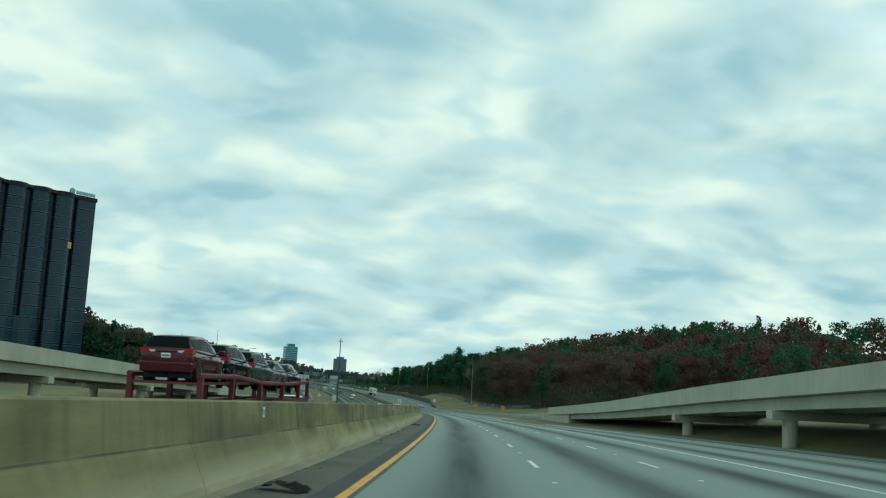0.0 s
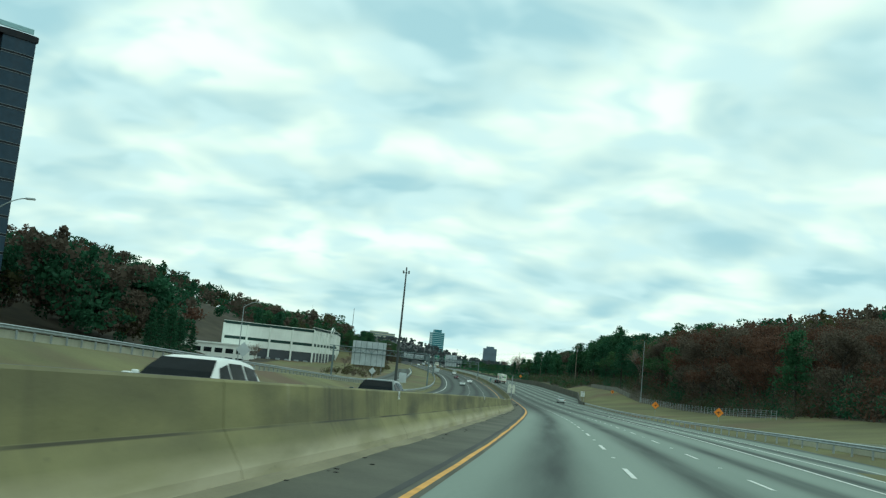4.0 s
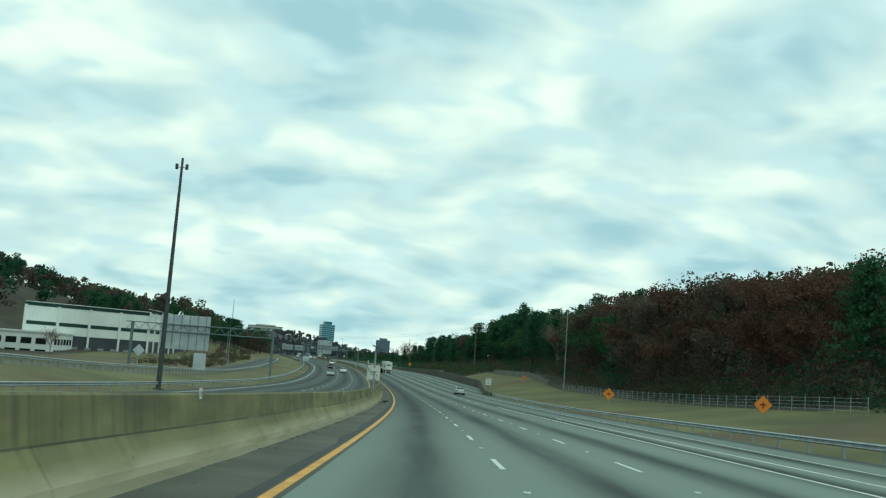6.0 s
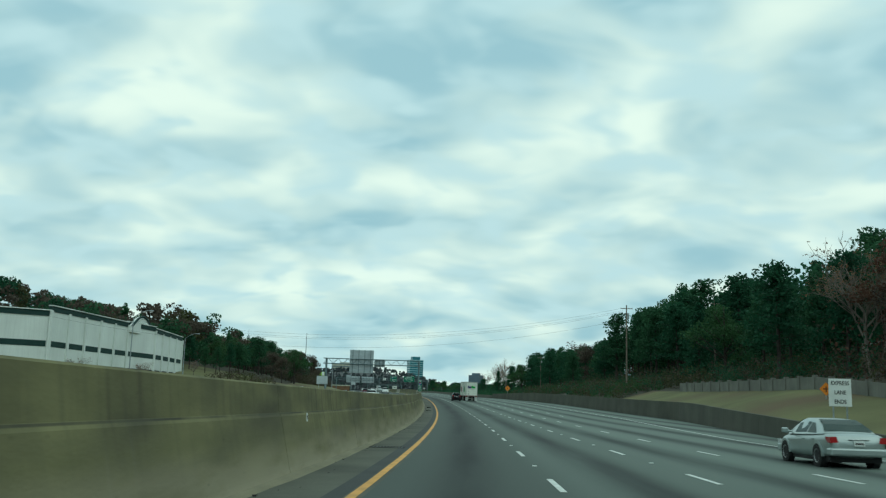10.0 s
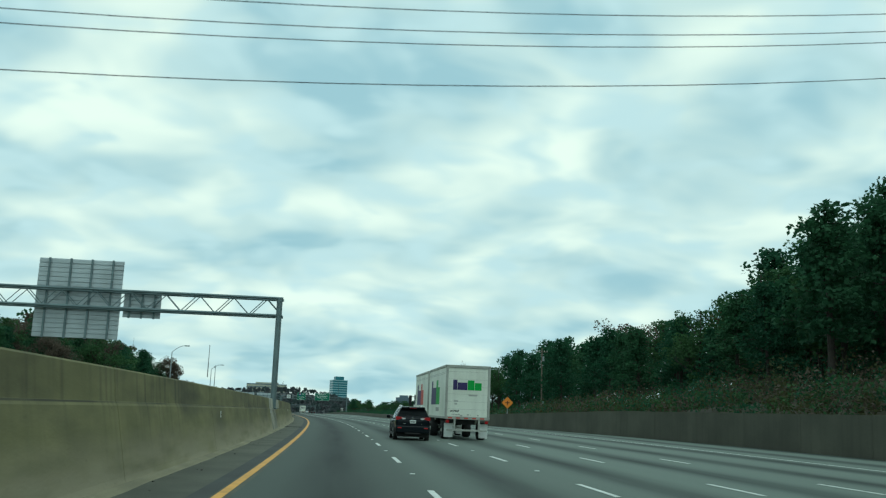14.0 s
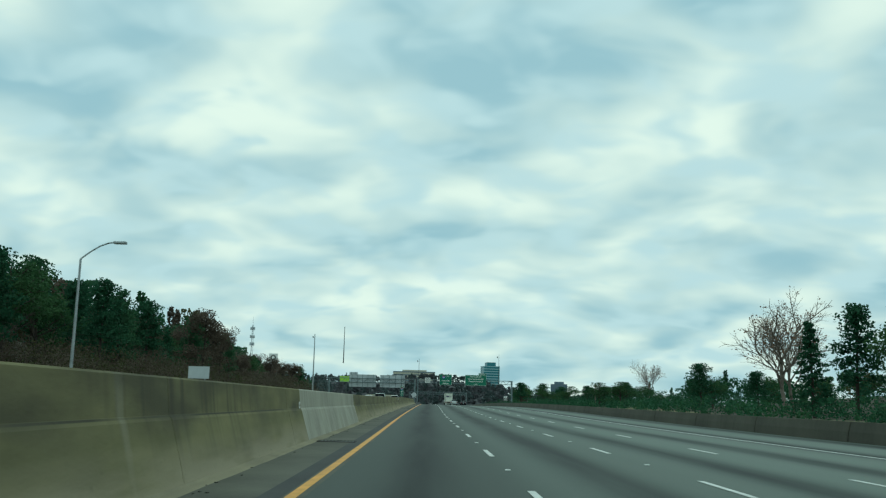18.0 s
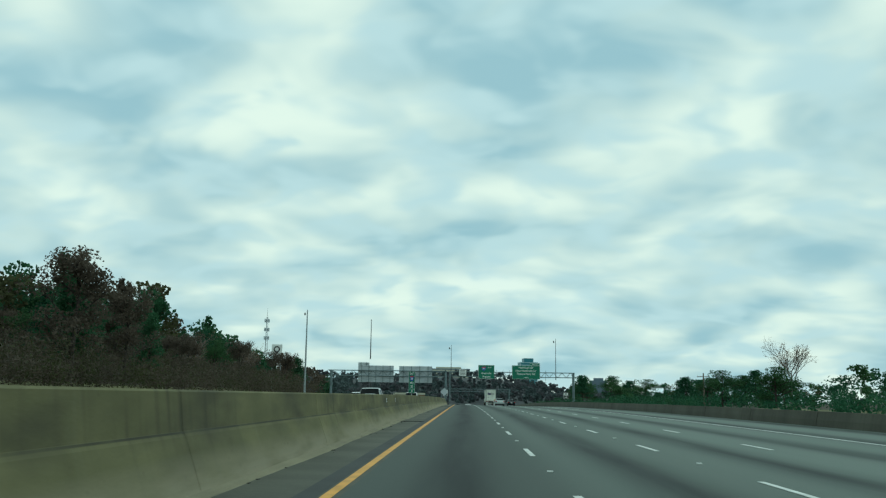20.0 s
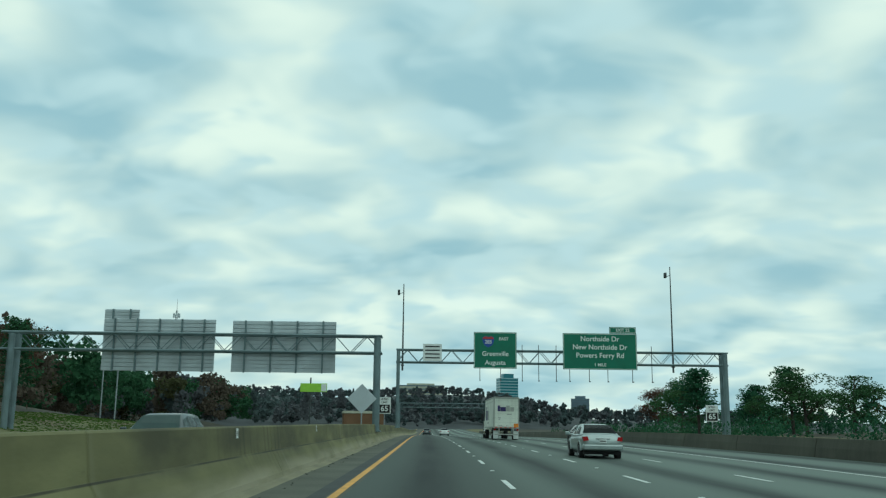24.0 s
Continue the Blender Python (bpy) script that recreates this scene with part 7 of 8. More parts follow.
tk = empty("freight_truck", lane_pose(573.0, 9.25), "white tractor pulling two white box trailers with plain coloured marks", "truck")
trailer(tk, 0.0, 8.6, M_VGREEN, M_VGREEN, M_VGREEN, "trailer")
trailer(tk, 9.5, 18.1, M_VRED, M_VRED, M_VRED, "trailer")
bm = bmesh.new()
box(bm, -0.9, 8.4, 0.7, 0.9, 9.7, 0.95)
part("dolly", bm, M_UNDER, tk)
for sg in (-1, 1):
    wheel(tk, sg * 1.05, 7.2, 0.5, 0.46, True)
    wheel(tk, sg * 1.05, 17.4, 0.5, 0.46, True)
    wheel(tk, sg * 1.05, 18.5, 0.5, 0.46, True)
    wheel(tk, sg * 1.02, 22.0, 0.5, 0.3, True)
bm = bmesh.new()
loft(bm, [[(-1.1, y, 0.75), (-1.15, y, 1.9), (-1.0, y, z), (1.0, y, z), (1.15, y, 1.9), (1.1, y, 0.75)] for y, z in ((18.9, 2.9), (19.0, 3.05), (20.3, 3.05), (20.9, 2.95))])
part("cab", softened(mesh_of("cab", bm, M_TRAILER)), None, tk, "white tractor cab")
bm = bmesh.new()
loft(bm, [[(-w, y, 0.7), (-w, y, z - 0.2), (-w * 0.8, y, z), (w * 0.8, y, z), (w, y, z - 0.2), (w, y, 0.7)] for y, z, w in ((20.85, 2.0, 1.05), (21.6, 1.9, 1.0), (22.6, 1.75, 0.9), (22.9, 1.5, 0.8))])
part("hood", softened(mesh_of("hood", bm, M_TRAILER)), None, tk)
bm = bmesh.new()
prism(bm, [(-1.0, 3.05), (1.0, 3.05), (1.0, 3.7), (-1.0, 3.7)], 18.9, 19.3)
part("wind_deflector", bm, M_TRAILER, tk)
for sg in (-1, 1):
    bm = bmesh.new()
    box(bm, sg * 1.13 - 0.01, 19.7, 1.95, sg * 1.13 + 0.012, 20.7, 2.75, 0.004)
    part("side_window", bm, M_GLASS, tk)
    bm = bmesh.new()
    box(bm, sg * 1.42 - 0.12, 20.9, 1.9, sg * 1.42 + 0.12, 21.02, 2.7, 0.03)
    tube(bm, (sg * 1.1, 20.9, 2.6), (sg * 1.4, 20.96, 2.6), 0.02)
    part("mirror", bm, M_CLAD, tk)
    bm = bmesh.new()
    tube(bm, (sg * 0.8, 18.75, 1.0), (sg * 0.8, 18.75, 3.6), 0.09, None, 10)
    part("exhaust_stack", bm, M_CHROME, tk)
    bm = bmesh.new()
    box(bm, sg * 1.02 - 0.28, 19.4, 0.45, sg * 1.02 + 0.2, 20.6, 0.95, 0.1)
    part("fuel_tank", bm, M_CHROME, tk)
bm = bmesh.new()
prism(bm, [(-0.95, 2.0), (0.95, 2.0), (0.9, 2.9), (-0.9, 2.9)], 20.9, 20.96)
part("windscreen", bm, M_GLASS, tk)

# box lorry far ahead
bt = empty("box_lorry", lane_pose(985.0, 9.5), "white semi-trailer lorry with grey rear doors", "truck")
trailer(bt, 0.0, 12.5, M_TRAILER_GREY, M_TRAILER_GREY, M_TRAILER_GREY, "trailer")
bm = bmesh.new()
loft(bm, [[(-1.1, y, 0.75), (-1.15, y, 1.9), (-1.0, y, z), (1.0, y, z), (1.15, y, 1.9), (1.1, y, 0.75)] for y, z in ((13.2, 3.0), (13.4, 3.4), (15.2, 3.3), (15.8, 2.2), (17.0, 1.9))])
part("cab", softened(mesh_of("cab", bm, M_TRAILER)), None, bt)
bm = bmesh.new()
prism(bm, [(-0.95, 2.25), (0.95, 2.25), (0.88, 3.1), (-0.88, 3.1)], 15.42, 15.50)
part("windscreen", bm, M_GLASS, bt)
for sg in (-1, 1):
    bm = bmesh.new()
    box(bm, sg * 1.09 - 0.03, 14.1, 2.05, sg * 1.09 + 0.06, 15.2, 2.85, 0.02, m=Matrix.Translation((0, 0, 0)))
    part("side_window", bm, M_GLASS, bt)
    bm = bmesh.new()
    box(bm, sg * 1.15 - 0.01, 14.0, 0.85, sg * 1.15 + 0.012, 14.02, 2.9)
    box(bm, sg * 1.15 - 0.01, 15.25, 0.85, sg * 1.15 + 0.012, 15.27, 2.5)
    part("door_seam", bm, M_TRAILER_GREY, bt)
    bm = bmesh.new()
    box(bm, sg * 1.42 - 0.12, 15.3, 1.95, sg * 1.42 + 0.12, 15.42, 2.75, 0.03)
    tube(bm, (sg * 1.1, 15.3, 2.6), (sg * 1.4, 15.36, 2.6), 0.02)
    part("mirror", bm, M_CLAD, bt)
    bm = bmesh.new()
    box(bm, sg * 1.02 - 0.28, 13.4, 0.42, sg * 1.02 + 0.2, 15.2, 0.92, 0.1)
    part("fuel_tank", bm, M_CHROME, bt)
    for y in (2.7, 12.6, 16.2):
        wheel(bt, sg * 1.05, y, 0.5, 0.4, True)
bm = bmesh.new()
box(bm, 0.75, -0.07, 1.25, 1.2, -0.057, 1.6)
part("warning_panel", bm, M_ORANGE, bt)

# car carrier on the opposite roadway
cc = empty("car_carrier", stand(31.0, -8.4, surf(31, -8.4)), "oxide-red car carrier trailer with two decks", "truck")
for sg in (-1, 1):
    bm = bmesh.new()
    box(bm, sg * 1.2 - 0.08, 0, 0.7, sg * 1.2 + 0.08, 22, 0.95)
    part("lower_rail", bm, M_CARRIER, cc)
    bm = bmesh.new()
    for a, b in zip(((0, 2.0), (5, 2.0), (10, 1.75), (16, 1.7), (22, 1.8)), ((5, 2.0), (10, 1.75), (16, 1.7), (22, 1.8))):
        tube(bm, (sg * 1.2, a[0], a[1]), (sg * 1.2, b[0], b[1]), 0.10, None, 6)
    part("upper_rail", bm, M_CARRIER, cc)
    for y in (0.2, 4.5, 9.5, 14.5, 19.0, 21.8):
        bm = bmesh.new()
        box(bm, sg * 1.2 - 0.09, y - 0.12, 0.7, sg * 1.2 + 0.09, y + 0.12, 2.0)
        part("upright", bm, M_CARRIER, cc)
    for y in (3.5, 4.6, 15.5):
        wheel(cc, sg * 1.0, y, 0.48, 0.4)
bm = bmesh.new()
box(bm, -1.15, 0, 1.70, 1.15, 22, 1.78)
part("upper_deck", bm, M_CARRIER, cc)
bm = bmesh.new()
box(bm, -1.15, 0, 0.78, 1.15, 22, 0.86)
part("lower_deck", bm, M_CARRIER, cc)
for y, pm, sh, lab in ((2.3, M_CAR_RED, "suv", "maroon SUV loaded on the carrier's upper deck"), (7.2, M_CAR_BLACK, "suv", "black SUV loaded on the carrier"), (11.8, M_CAR_GREEN, "suv", "dark green SUV loaded on the carrier"),
                       (16.2, M_CAR_GREY, "sedan", "dark grey sedan loaded on the carrier"), (20.4, M_CAR_BLACK, "sedan", "black sedan loaded on the carrier")):
    car("loaded_car", stand(31.0 + y, -8.4, surf(31, -8.4) + 1.79), sh, pm, lab, "car", "cars on the carrier")

# ---- trees and woods ----


def leaf_quads(centres, radii, per, size, rs, thin=0.8):
    """Small leaf quads scattered through ellipsoids. Returns vertices, four to a leaf."""
    n = len(centres)
    c = np.repeat(np.asarray(centres, float), per, 0)
    r = np.repeat(np.asarray(radii, float), per, 0)
    d = rs.normal(size=(n * per, 3))
    d /= np.linalg.norm(d, axis=1, keepdims=True)
    c = c + d * r * rs.uniform(0.35, 1.0, (n * per, 1)) ** 0.6
    u = rs.normal(size=(n * per, 3))
    u /= np.linalg.norm(u, axis=1, keepdims=True)
    v = np.cross(u, rs.normal(size=(n * per, 3)))
    v /= np.linalg.norm(v, axis=1, keepdims=True)
    s = (np.asarray(size) if np.ndim(size) == 0 else np.repeat(np.asarray(size), per))
    s = np.broadcast_to(s, (n * per,))[:, None] * rs.uniform(0.6, 1.3, (n * per, 1))
    a, b = u * s, v * s * thin
    return np.stack([c - a, c + b, c + a, c - b], 1).reshape(-1, 3)


def quads_mesh(name, vs, material):
    n = len(vs) // 4
    me = bpy.data.meshes.new(name)
    me.vertices.add(n * 4)
    me.vertices.foreach_set("co", vs.astype(np.float32).ravel())
    me.loops.add(n * 4)
    me.loops.foreach_set("vertex_index", np.arange(n * 4, dtype=np.int32))
    me.polygons.add(n)
    me.polygons.foreach_set("loop_start", np.arange(0, n * 4, 4, dtype=np.int32))
    me.update(calc_edges=True)
    me.materials.append(material)
    return me


def limb(bm, a, b, r0, r1, n=6):
    tube(bm, a, b, r0, r1, n)


def twig(bm, a, b, r0, r1, n):
    """A thin tapered piece with open ends."""
    d = (b - a).normalized()
    u = d.orthogonal().normalized()
    v = d.cross(u)
    rings = [[bm.verts.new(p + (u * math.cos(2 * math.pi * k / n) + v * math.sin(2 * math.pi * k / n)) * r) for k in range(n)] for p, r in ((a, r0), (b, r1))]
    for k in range(n):
        bm.faces.new((rings[0][k], rings[0][(k + 1) % n], rings[1][(k + 1) % n], rings[1][k]))


def bare_tree(bm, h, rs):
    """A leafless tree that forks five times into fine twigs, with a few leaves left at the tips."""
    tips = []

    def fork(p, d, ln, r, level):
        bend = Vector((rs.normal(), rs.normal(), rs.normal() * 0.5)) * 0.13
        mid = p + (d + bend).normalized() * ln * 0.5
        end = mid + (d - bend * 0.4 + Vector((0, 0, 0.12))).normalized() * ln * 0.5
        n = (9, 6, 5, 4, 3)[level]
        twig(bm, p, mid, r, r * 0.78, n)
        twig(bm, mid, end, r * 0.78, r * 0.5, n)
        if level == 4:
            tips.append(end)
            return
        kids = (7, 5, 5, 4)[level]
        turn = rs.uniform(0, 6.2)
        for k in range(kids):
            f = (0.42 + 0.58 * (k + 1) / kids) if level == 0 else 0.3 + 0.7 * (k + rs.uniform(0.2, 1)) / kids
            q = p.lerp(mid, f * 2) if f < 0.5 else mid.lerp(end, min(1.0, f * 2 - 1))
            x = d.orthogonal().normalized()
            x = x * math.cos(turn + k * 2.4) + d.cross(x) * math.sin(turn + k * 2.4)
            open_ = rs.uniform(0.45, 0.95) * (1.1 if level == 0 else 1.0)
            fork(q, (d + x * open_ + Vector((0, 0, 0.18))).normalized(), ln * rs.uniform(0.48, 0.68), r * (0.50 if k < kids - 1 else 0.62), level + 1)

    fork(Vector((0, 0, -0.3)), Vector((rs.uniform(-0.05, 0.05), rs.uniform(-0.05, 0.05), 1)).normalized(), h * 0.50, h * 0.013 + 0.04, 0)
    keep = [p for p in tips if rs.uniform() < 0.35]
    vs = leaf_quads(keep, [(0.35, 0.35, 0.3)] * len(keep), 4, h * 0.007, rs)
    return bm, vs


def make_tree(kind, h, seed):
    """Trunk and limbs in one mesh, the crown's clumps of leaves in another, at the origin."""
    rs = np.random.RandomState(seed)
    bm = bmesh.new()
    cs, rr = [], []
    if kind == "bare":
        return bare_tree(bm, h, rs)
    lean = Vector((rs.uniform(-0.04, 0.04), rs.uniform(-0.04, 0.04), 1)) * h
    r0 = h * 0.014 + 0.06
    for k in range(5):
        limb(bm, lean * (k / 5) + Vector((0, 0, -0.4 if k == 0 else 0)), lean * ((k + 1) / 5) * (0.96 if k == 4 else 1), r0 * (1 - k * 0.17), r0 * (1 - (k + 1) * 0.17) + 0.02, 8)
    if kind == "pine":
        n = 38
        for i in range(n):
            t = 0.30 + 0.68 * (i + rs.uniform(-0.4, 0.4)) / n
            a = lean * t
            ang = i * 2.4 + rs.uniform(-0.5, 0.5)
            reach = h * (0.19 * (1.05 - t) + 0.045) * rs.uniform(0.6, 1.35)
            b = a + Vector((math.cos(ang) * reach, math.sin(ang) * reach, reach * rs.uniform(0.0, 0.45)))
            limb(bm, a, b, 0.05 * h / 15, 0.02, 5)
            cs.append(b)
            rr.append((h * 0.078 * rs.uniform(0.7, 1.3), h * 0.078 * rs.uniform(0.7, 1.3), h * 0.048 * rs.uniform(0.7, 1.3)))
            cs.append(a.lerp(b, 0.55) + Vector((0, 0, 0.2)))
            rr.append((h * 0.06, h * 0.06, h * 0.04))
        vs = leaf_quads(cs, rr, 46, h * 0.0148, rs, 0.65)
    elif kind == "fir":
        n = 46
        for i in range(n):
            t = 0.14 + 0.83 * i / n
            a = lean * t
            ang = i * 2.4
            reach = h * 0.24 * (1.04 - t) * rs.uniform(0.75, 1.2) + 0.2
            b = a + Vector((math.cos(ang) * reach, math.sin(ang) * reach, -reach * 0.12))
            limb(bm, a, b, 0.045, 0.015, 5)
            for f in (0.45, 0.85):
                cs.append(a.lerp(b, f))
                rr.append((reach * 0.33 + 0.2, reach * 0.33 + 0.2, 0.38))
        vs = leaf_quads(cs, rr, 40, h * 0.013, rs)
    else:
        for i in range(15):
            t = rs.uniform(0.16, 0.85)
            a = lean * t
            ang = i * 2.4 + rs.uniform(-0.4, 0.4)
            reach = h * rs.uniform(0.16, 0.34) * (1.15 - t * 0.55)
            b = a + Vector((math.cos(ang) * reach, math.sin(ang) * reach, reach * rs.uniform(0.35, 1.1)))
            limb(bm, a, b, r0 * 0.42, r0 * 0.2, 6)
            for j in range(4):
                a2 = a.lerp(b, rs.uniform(0.45, 1.0))
                d = Vector((rs.normal(), rs.normal(), rs.uniform(0.2, 1.3)))
                b2 = a2 + d.normalized() * reach * rs.uniform(0.35, 0.7)
                limb(bm, a2, b2, r0 * 0.2, r0 * 0.08, 5)
                cs.append(b2)
                rr.append((h * 0.085 * rs.uniform(0.7, 1.3), h * 0.085 * rs.uniform(0.7, 1.3), h * 0.068 * rs.uniform(0.7, 1.3)))
            cs.append(b)
            rr.append((h * 0.10, h * 0.10, h * 0.08))
        vs = leaf_quads(cs, rr, 72, h * 0.0112, rs)
    return bm, vs


def tree_model(name, kind, h, seed, bark, leaf, label, category="tree"):
    bm, vs = make_tree(kind, h, seed)
    ob = empty(name, Matrix.Identity(4), label, category)
    part("trunk", bm, bark, ob)
    c = new("crown", quads_mesh("crown", vs, leaf))
    c.parent = ob
    return ob


MODELS = {
    "pine_a": tree_model("pine_tree", "pine", 18, 1, M_BARK, M_PINE, "tall dark green pine with a bare lower trunk"),
    "pine_b": tree_model("pine_tree", "pine", 18, 2, M_BARK, M_PINE_DARK, "tall dark green pine with a clumped crown"),
    "fir": tree_model("evergreen_tree", "fir", 15, 3, M_BARK, M_PINE_DARK, "dense dark evergreen with low branches"),
    "rust": tree_model("autumn_tree", "broad", 18, 4, M_BARK, M_RUST, "broad tree with rust-red autumn leaves"),
    "brown": tree_model("autumn_tree", "broad", 17, 5, M_BARK, M_BROWN, "broad tree with thin brown autumn leaves"),
    "green": tree_model("evergreen_tree", "broad", 14, 9, M_BARK, M_GREENLEAF, "rounded broad-leaved evergreen with a full green crown"),
    "bare": tree_model("bare_tree", "bare", 16, 6, M_TWIG, M_TAN, "leafless tree with pale spreading twigs"),
    "tan": tree_model("bare_tree", "bare", 15, 8, M_TWIG, M_TAN, "nearly bare tree with a few tan leaves"),
}
HEIGHT = {"pine_a": 18, "pine_b": 18, "fir": 15, "rust": 18, "brown": 17, "bare": 16, "tan": 15, "green": 14}
GROUP = {"pine_a": "pines", "pine_b": "pines", "fir": "evergreens", "rust": "autumn trees", "brown": "autumn trees", "bare": "bare trees", "tan": "bare trees", "green": "evergreens"}
USED = set()


def plant(kind, s, lat, top, turn, wide=1.0):
    """A tree at s, lat whose top stands at that height over the road."""
    b = ground_h(s, lat) - 0.2
    k = max(0.35, (top - b) / HEIGHT[kind])
    m = Matrix.Translation(at(s, lat, b)) @ Matrix.Rotation(turn, 4, 'Z') @ Matrix.Diagonal((k * wide, k * wide, k, 1))
    src = MODELS[kind]
    if kind not in USED:
        USED.add(kind)
        src.matrix_basis = m
        src["group"] = GROUP[kind]
    else:
        copy_thing(src, Matrix.Identity(4)).matrix_basis = m


rt = random.Random(21)
# right-hand woods, front rows: how high the tree tops may stand, in three rows
ROW_S = [255, 320, 350, 380, 410, 440, 500, 530, 560, 600, 615, 630, 645, 660, 700, 740, 790]
ROW_TOP = {50: [17, 18.5, 20.3, 21.5, 21.5, 22.5, 21.4, 22, 22.5, 22.5, 18, 15.5, 15.5, 16.5, 16, 14.5, 12],
           62: [19, 21, 22.3, 24.3, 26.5, 27.5, 26, 26, 27, 27.8, 26.5, 27, 20, 18, 19.5, 19, 18],
           75: [21, 23.5, 25, 26.5, 28.5, 31, 32, 32, 29.5, 31.5, 33, 33, 31.5, 28, 21.5, 21, 20]}
for i in range(138):
    s = 255 + 530 * (i + rt.uniform(-0.4, 0.4)) / 138
    row = (50, 62, 75)[i % 3]
    lat = row + rt.uniform(-4, 4)
    if s < 300:
        lat += 5
    top = float(np.interp(s, ROW_S, ROW_TOP[row])) * rt.uniform(0.86, 1.03)
    if s < 480:
        kind = rt.choice(("rust", "rust", "brown", "brown", "green", "pine_a", "rust"))
    elif s < 640:
        kind = rt.choice(("pine_a", "pine_b", "pine_b", "fir", "pine_a", "green"))
    else:
        kind = rt.choice(("pine_a", "green", "pine_b", "green", "brown", "pine_b"))
    plant(kind, s, lat, top, rt.uniform(0, 6.2), rt.uniform(0.95, 1.3))
for s, lat, top, kind in ((604, 56, 24, "pine_a"), (613, 57, 23.5, "pine_b"), (622, 63, 25.5, "pine_a"), (615, 51, 18, "fir"), (598, 60, 25.5, "pine_b"), (632, 66, 26, "pine_b")):
    plant(kind, s, lat, top, s)
plant("bare", 490, 57, 24.5, 1.0, 1.2)
plant("bare", 507, 63, 26, 2.0, 1.1)
plant("bare", 478, 50, 21.5, 3.0, 1.0)
plant("tan", 788, 48, 15.5, 0.5, 1.25)
plant("tan", 796, 52, 14.5, 2.5, 1.2)
plant("bare", 903.7, 57.4, 12.9, 0.4, 0.85)
plant("fir", 770, 44, 11.0, 1.4)
for i in range(34):
    s = 800 + 262 * (i + rt.uniform(-0.45, 0.45)) / 34
    lat = rt.choice((46, 56, 66)) + rt.uniform(-4, 5)
    if s > 1000:
        lat -= 12
    top = float(np.interp(s, [800, 860, 900, 950, 1000, 1060], [8, 6.5, 6.2, 6.8, 8.5, 10.5])) * rt.uniform(0.68, 1.05)
    plant(rt.choice(("pine_a", "green", "pine_b", "green", "pine_b", "green", "pine_b")), s, lat, top, rt.uniform(0, 6.2), rt.uniform(1.3, 1.8))
plant("rust", 1060, 43, 8.5, 1.0, 1.2)
# left-hand woods beyond the opposite roadway
for i in range(96):
    s = 700 + 300 * (i + rt.uniform(-0.4, 0.4)) / 96
    row = i % 3
    lat = (-44, -56, -68)[row] + rt.uniform(-4, 4)
    lim = float(np.interp(s, [700, 760, 840, 880, 940, 1000], [18, 21, 20.5, 15.5, 16.5, 17.0])) - (2 - row) * -0.0 - (0 if row else 4.0)
    if s < 860:
        kind = rt.choice(("pine_a", "pine_b", "pine_b", "green", "pine_a", "green", "brown"))
    elif s < 950:
        kind = rt.choice(("brown", "pine_b", "bare", "pine_a", "green", "brown", "fir"))
    else:
        kind = rt.choice(("pine_b", "fir", "pine_a", "brown"))
    plant(kind, s, lat, lim * rt.uniform(0.8, 1.03), rt.uniform(0, 6.2), rt.uniform(0.95, 1.25))
for s, lat, top, kind in ((668, -62, 13, "pine_a"), (678, -72, 17, "pine_b"), (690, -64, 14, "green"), (702, -60, 15, "pine_a"), (672, -84, 19, "pine_b"), (684, -92, 20, "pine_a"), (392, -92, 15, "fir"), (398, -98, 17, "fir"), (406, -94, 14, "fir"), (414, -99, 16, "pine_b"), (385, -95, 15, "fir"), (421, -95, 12, "fir"), (480, -88, 9, "bare"), (640, -64, 7, "bare"), (672, -66, 13, "pine_a"), (685, -60, 15, "pine_b"), (690, -74, 17, "pine_b"),
                          (528, -60, 6.5, "bare"), (575, -62, 5.5, "bare"), (1000, -46, 12, "rust"), (660, -98, 22, "pine_a"), (640, -104, 24, "pine_b"), (690, -95, 22, "brown")):
    plant(kind, s, lat, top, rt.uniform(0, 6.2))


def woods(name, count, area, tall, mats, label, seed, per=26, leaf=0.056, clumps=7, keep=None):
    """Far woods as one mesh: trunks left out of sight, crowns of clumped leaves with uneven tops."""
    rs = np.random.RandomState(seed)
    s0, s1, l0, l1 = area
    cs, rr, sz, mi = [], [], [], []
    made = 0
    while made < count:
        s, l = rs.uniform(s0, s1), rs.uniform(l0, l1)
        if keep and not keep(s, l):
            continue
        made += 1
        h = (tall(s) if callable(tall) else tall) * rs.uniform(0.65, 1.15)
        p = at(s, l, ground_h(s, l))
        m = rs.choice(len(mats), p=[w for _, w in mats])
        con = rs.uniform() < 0.12
        for j in range(clumps):
            f = 0.28 + 0.68 * j / (clumps - 1)
            if con:
                w = off = h * 0.22 * (1.2 - f)
            else:
                w = h * rs.uniform(0.13, 0.21)
                off = h * 0.24 * math.sin(math.pi * min(1, f * 0.9 + 0.05))
                f = 0.30 + 0.62 * rs.uniform() ** 0.8
            cs.append((p.x + rs.uniform(-1, 1) * off, p.y + rs.uniform(-1, 1) * off, p.z + h * f))
            rr.append((w, w, h * rs.uniform(0.08, 0.14)))
            sz.append(h * leaf)
            mi.append(m)
    vs = leaf_quads(cs, rr, per, np.array(sz), rs)
    me = quads_mesh(name, vs, mats[0][0])
    for k, _ in mats[1:]:
        me.materials.append(k)
    me.polygons.foreach_set("material_index", np.repeat(np.array(mi, dtype=np.int32), per))
    tagged(new(name, me), label, "woods", kind="stuff")


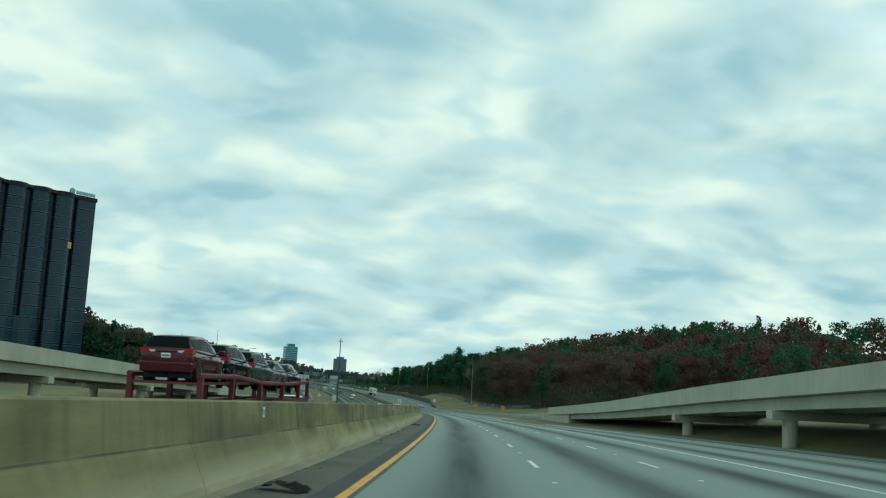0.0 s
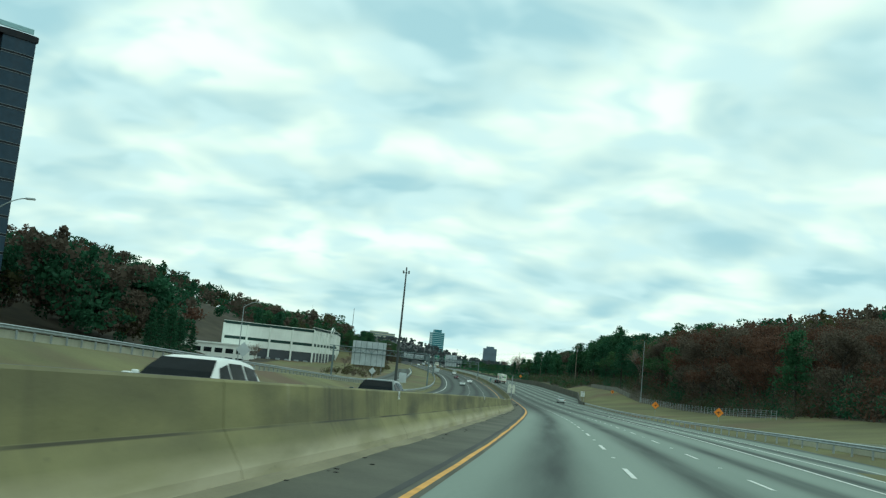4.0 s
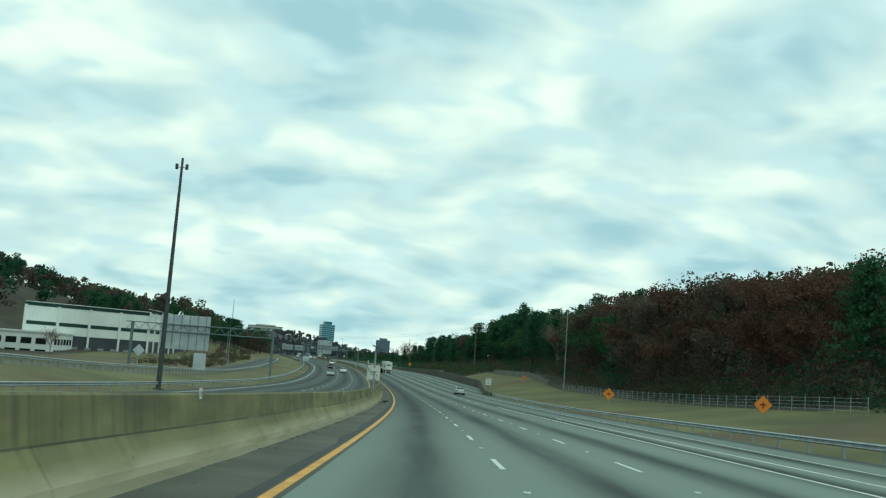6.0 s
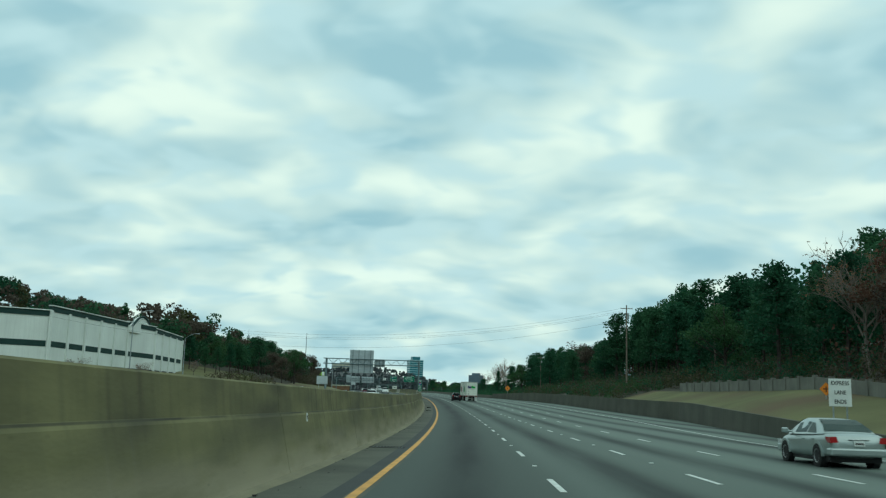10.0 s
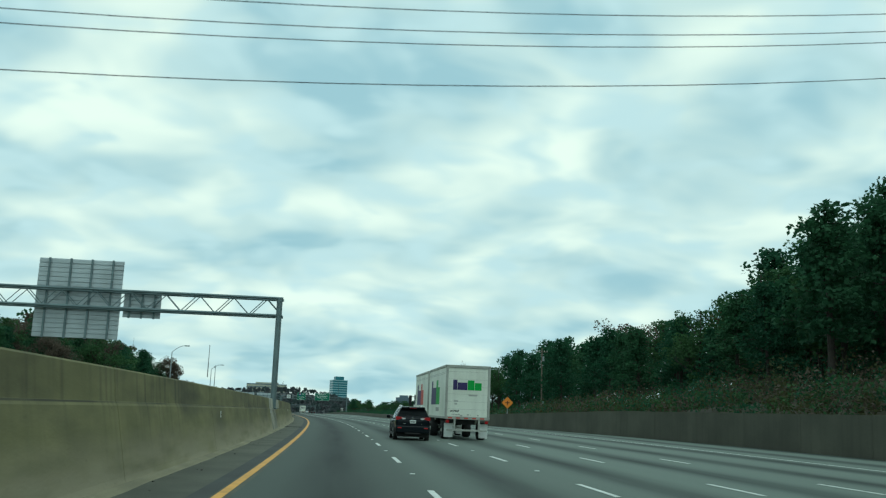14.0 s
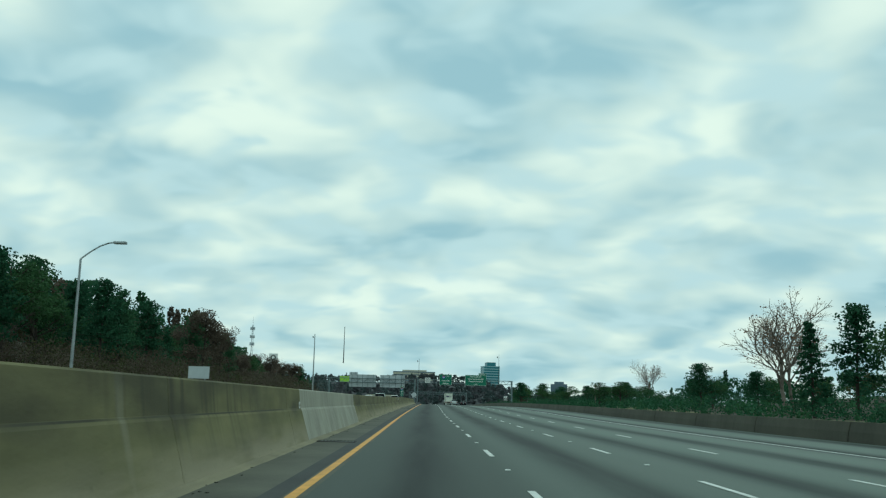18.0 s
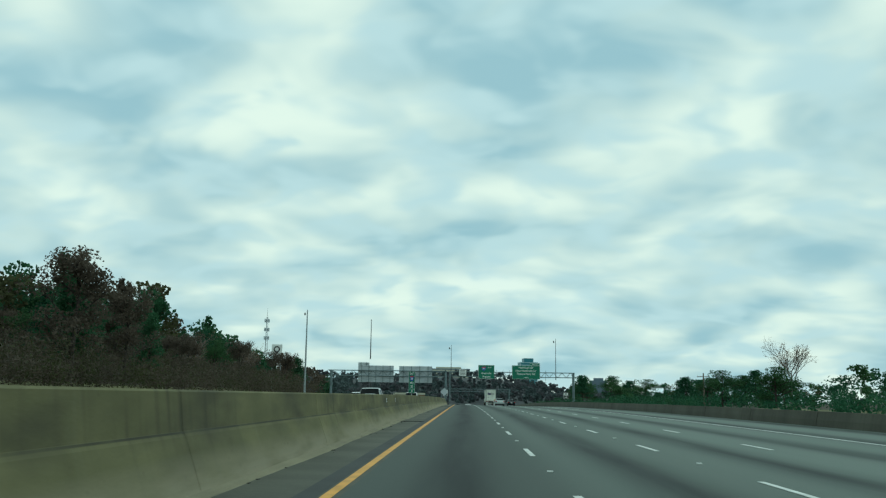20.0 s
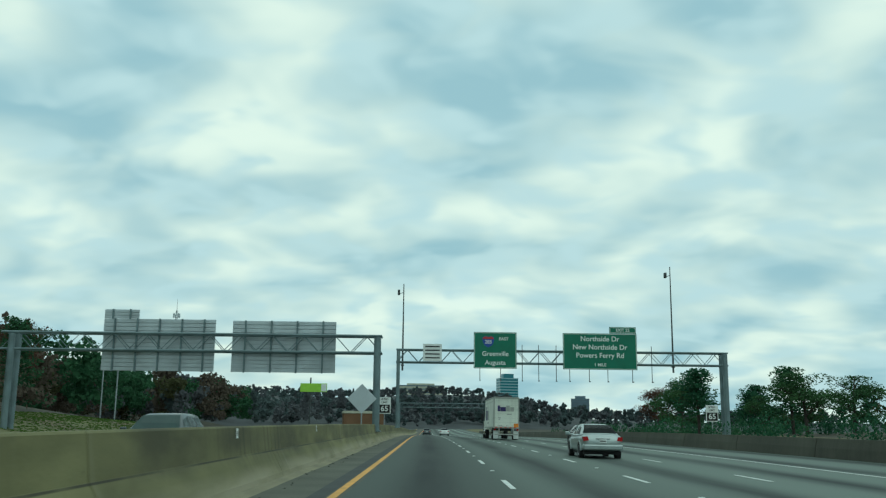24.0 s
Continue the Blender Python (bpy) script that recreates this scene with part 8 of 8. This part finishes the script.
woods("hill_woods", 880, (300, 1450, -310, -112), 16, [(M_BROWN, 0.38), (M_PINE_DARK, 0.46), (M_RUST, 0.06), (M_OLIVE, 0.10)], "wooded hillside of brown and dark green winter trees", 31, per=36, leaf=0.040,
      keep=lambda s, l: not (500 < s < 668 and l > -145) and not (l > -190 and 240 < s < 470))
woods("hill_woods", 260, (386, 530, -205, -110), 13, [(M_BROWN, 0.45), (M_PINE_DARK, 0.45), (M_OLIVE, 0.10)], "winter trees on the slope behind the office tower", 36, per=34, leaf=0.040, keep=lambda s, l: not (484 < s < 530 and l > -130))
woods("hill_woods", 46, (386, 448, -150, -112), 24, [(M_BROWN, 0.6), (M_PINE_DARK, 0.35), (M_RUST, 0.05)], "tall winter trees beside the office tower", 40, per=60, leaf=0.03)
woods("hill_woods", 410, (668, 1300, -125, -72), 18, [(M_BROWN, 0.35), (M_PINE, 0.5), (M_OLIVE, 0.15)], "dark mixed woods behind the opposite roadway", 32, per=76, leaf=0.030)
woods("slope_woods", 520, (190, 680, 74, 135), lambda s: float(np.interp(s, [200, 275, 330, 420], [12, 14, 16, 19])), [(M_RUST, 0.38), (M_BROWN, 0.25), (M_PINE_DARK, 0.27), (M_OLIVE, 0.10)], "dense wooded slope in rust, brown and dark green", 33, per=54, leaf=0.030, keep=lambda s, l: s > 275 or l > 88)
woods("slope_woods", 380, (270, 860, 120, 200), lambda s: float(np.interp(s, [275, 330, 420], [12, 13, 19])), [(M_RUST, 0.36), (M_BROWN, 0.30), (M_PINE_DARK, 0.26), (M_OLIVE, 0.08)], "dense wooded slope further up in rust, brown and dark green", 39, per=36, leaf=0.036)
woods("slope_woods", 220, (700, 1080, 58, 150), 6.5, [(M_PINE_DARK, 0.65), (M_OLIVE, 0.15), (M_GREENLEAF, 0.2)], "low dark green woods along the road", 34, per=44, leaf=0.036)
# the far hills' haze is in their leaf colours
woods("far_woods", 1100, (1430, 2350, -460, 340), 10, [(M_FAR_HAZE, 0.55), (M_FARGREEN_HAZE, 0.45)], "distant wooded hill with blue-grey haze put into its leaf colours", 35, per=36, leaf=0.085, clumps=6,
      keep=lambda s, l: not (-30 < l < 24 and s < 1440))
woods("far_woods", 320, (1425, 1700, -90, 90), 9, [(M_FAR_HAZE, 0.5), (M_FARGREEN_HAZE, 0.5)], "distant woods where the road dips out of sight", 38, per=36, leaf=0.080, clumps=6)
woods("far_woods", 480, (1150, 1600, -420, -60), 15, [(M_FAR_HAZE, 0.55), (M_FARGREEN_HAZE, 0.45)], "distant wooded hill with blue-grey haze put into its leaf colours", 37, per=34, leaf=0.052)


def brush(count, area, tall, mats, seed, label, per=80, size=0.165, thin=0.55):
    rs = np.random.RandomState(seed)
    cs, rr, mi = [], [], []
    for i in range(count):
        s, l = rs.uniform(area[0], area[1]), rs.uniform(area[2], area[3])
        p = at(s, l, ground_h(s, l))
        h = tall * rs.uniform(0.4, 1.2)
        cs.append((p.x, p.y, p.z + h * 0.4))
        rr.append((h * 0.55, h * 0.55, h * 0.5))
        mi.append(rs.randint(len(mats)))
    vs = leaf_quads(cs, rr, per, size, rs, thin)
    me = quads_mesh("brush", vs, mats[0])
    for k in mats[1:]:
        me.materials.append(k)
    me.polygons.foreach_set("material_index", np.repeat(np.array(mi, dtype=np.int32), per))
    tagged(new("brush", me), label, "brush", kind="stuff")


brush(900, (760, 972, -52, -33), 5.2, [M_BROWN, M_BROWN, M_OLIVE], 41, "tangled brown brush at the foot of the woods", 110, 0.2, 0.32)
brush(820, (300, 690, 42, 58), 4.2, [M_BROWN, M_OLIVE, M_PINE_DARK], 42, "dark brush at the edge of the woods")
brush(330, (660, 1080, 26, 45), 2.4, [M_PINE_DARK, M_PINE, M_PINE_DARK], 43, "dark brush behind the low barrier")
brush(330, (680, 1050, 44, 60), 3.8, [M_PINE_DARK, M_PINE, M_PINE_DARK], 45, "dark green shrubs along the woods")
brush(420, (250, 480, 47, 62), 7.5, [M_BROWN, M_RUST, M_PINE_DARK, M_BROWN], 47, "dense brown undergrowth at the foot of the autumn woods", 120, 0.26)
brush(240, (478, 660, 64, 76), 10, [M_PINE_DARK, M_GREENLEAF, M_BROWN], 48, "dark undergrowth between the pine trunks", 120, 0.30)
brush(260, (440, 700, -60, -44), 2.2, [M_BROWN, M_OLIVE], 44, "dry brush in front of the warehouse")
brush(380, (540, 690, 33, 43), 3.2, [M_GREENLEAF, M_OLIVE, M_PINE_DARK, M_BROWN], 46, "dark shrubs behind the retaining wall")


def grass(count, area, seed, material, label):
    rs = np.random.RandomState(seed)
    vs = np.zeros((count, 4, 3))
    for i in range(count):
        s, l = rs.uniform(area[0], area[1]), rs.uniform(area[2], area[3])
        p = at(s, l, ground_h(s, l) - 0.02)
        a, h = rs.uniform(0, 3.14), rs.uniform(0.02, 0.08)
        dx, dy = math.cos(a) * 0.12, math.sin(a) * 0.12
        vs[i] = ((p.x - dx, p.y - dy, p.z), (p.x + dx, p.y + dy, p.z), (p.x + dx * 1.4, p.y + dy * 0.8, p.z + h), (p.x - dx * 0.8, p.y - dy * 1.4, p.z + h))
    tagged(new("grass", quads_mesh("grass", vs.reshape(-1, 3), material)), label, "grass", kind="stuff")


M_LAWN = leafy("bright_lawn_blades", (0.040, 0.085, 0.014), (0.075, 0.125, 0.026))
grass(12000, (960, 1016, -42, -21.5), 54, M_LAWN, "green grass bank beyond the opposite roadway")
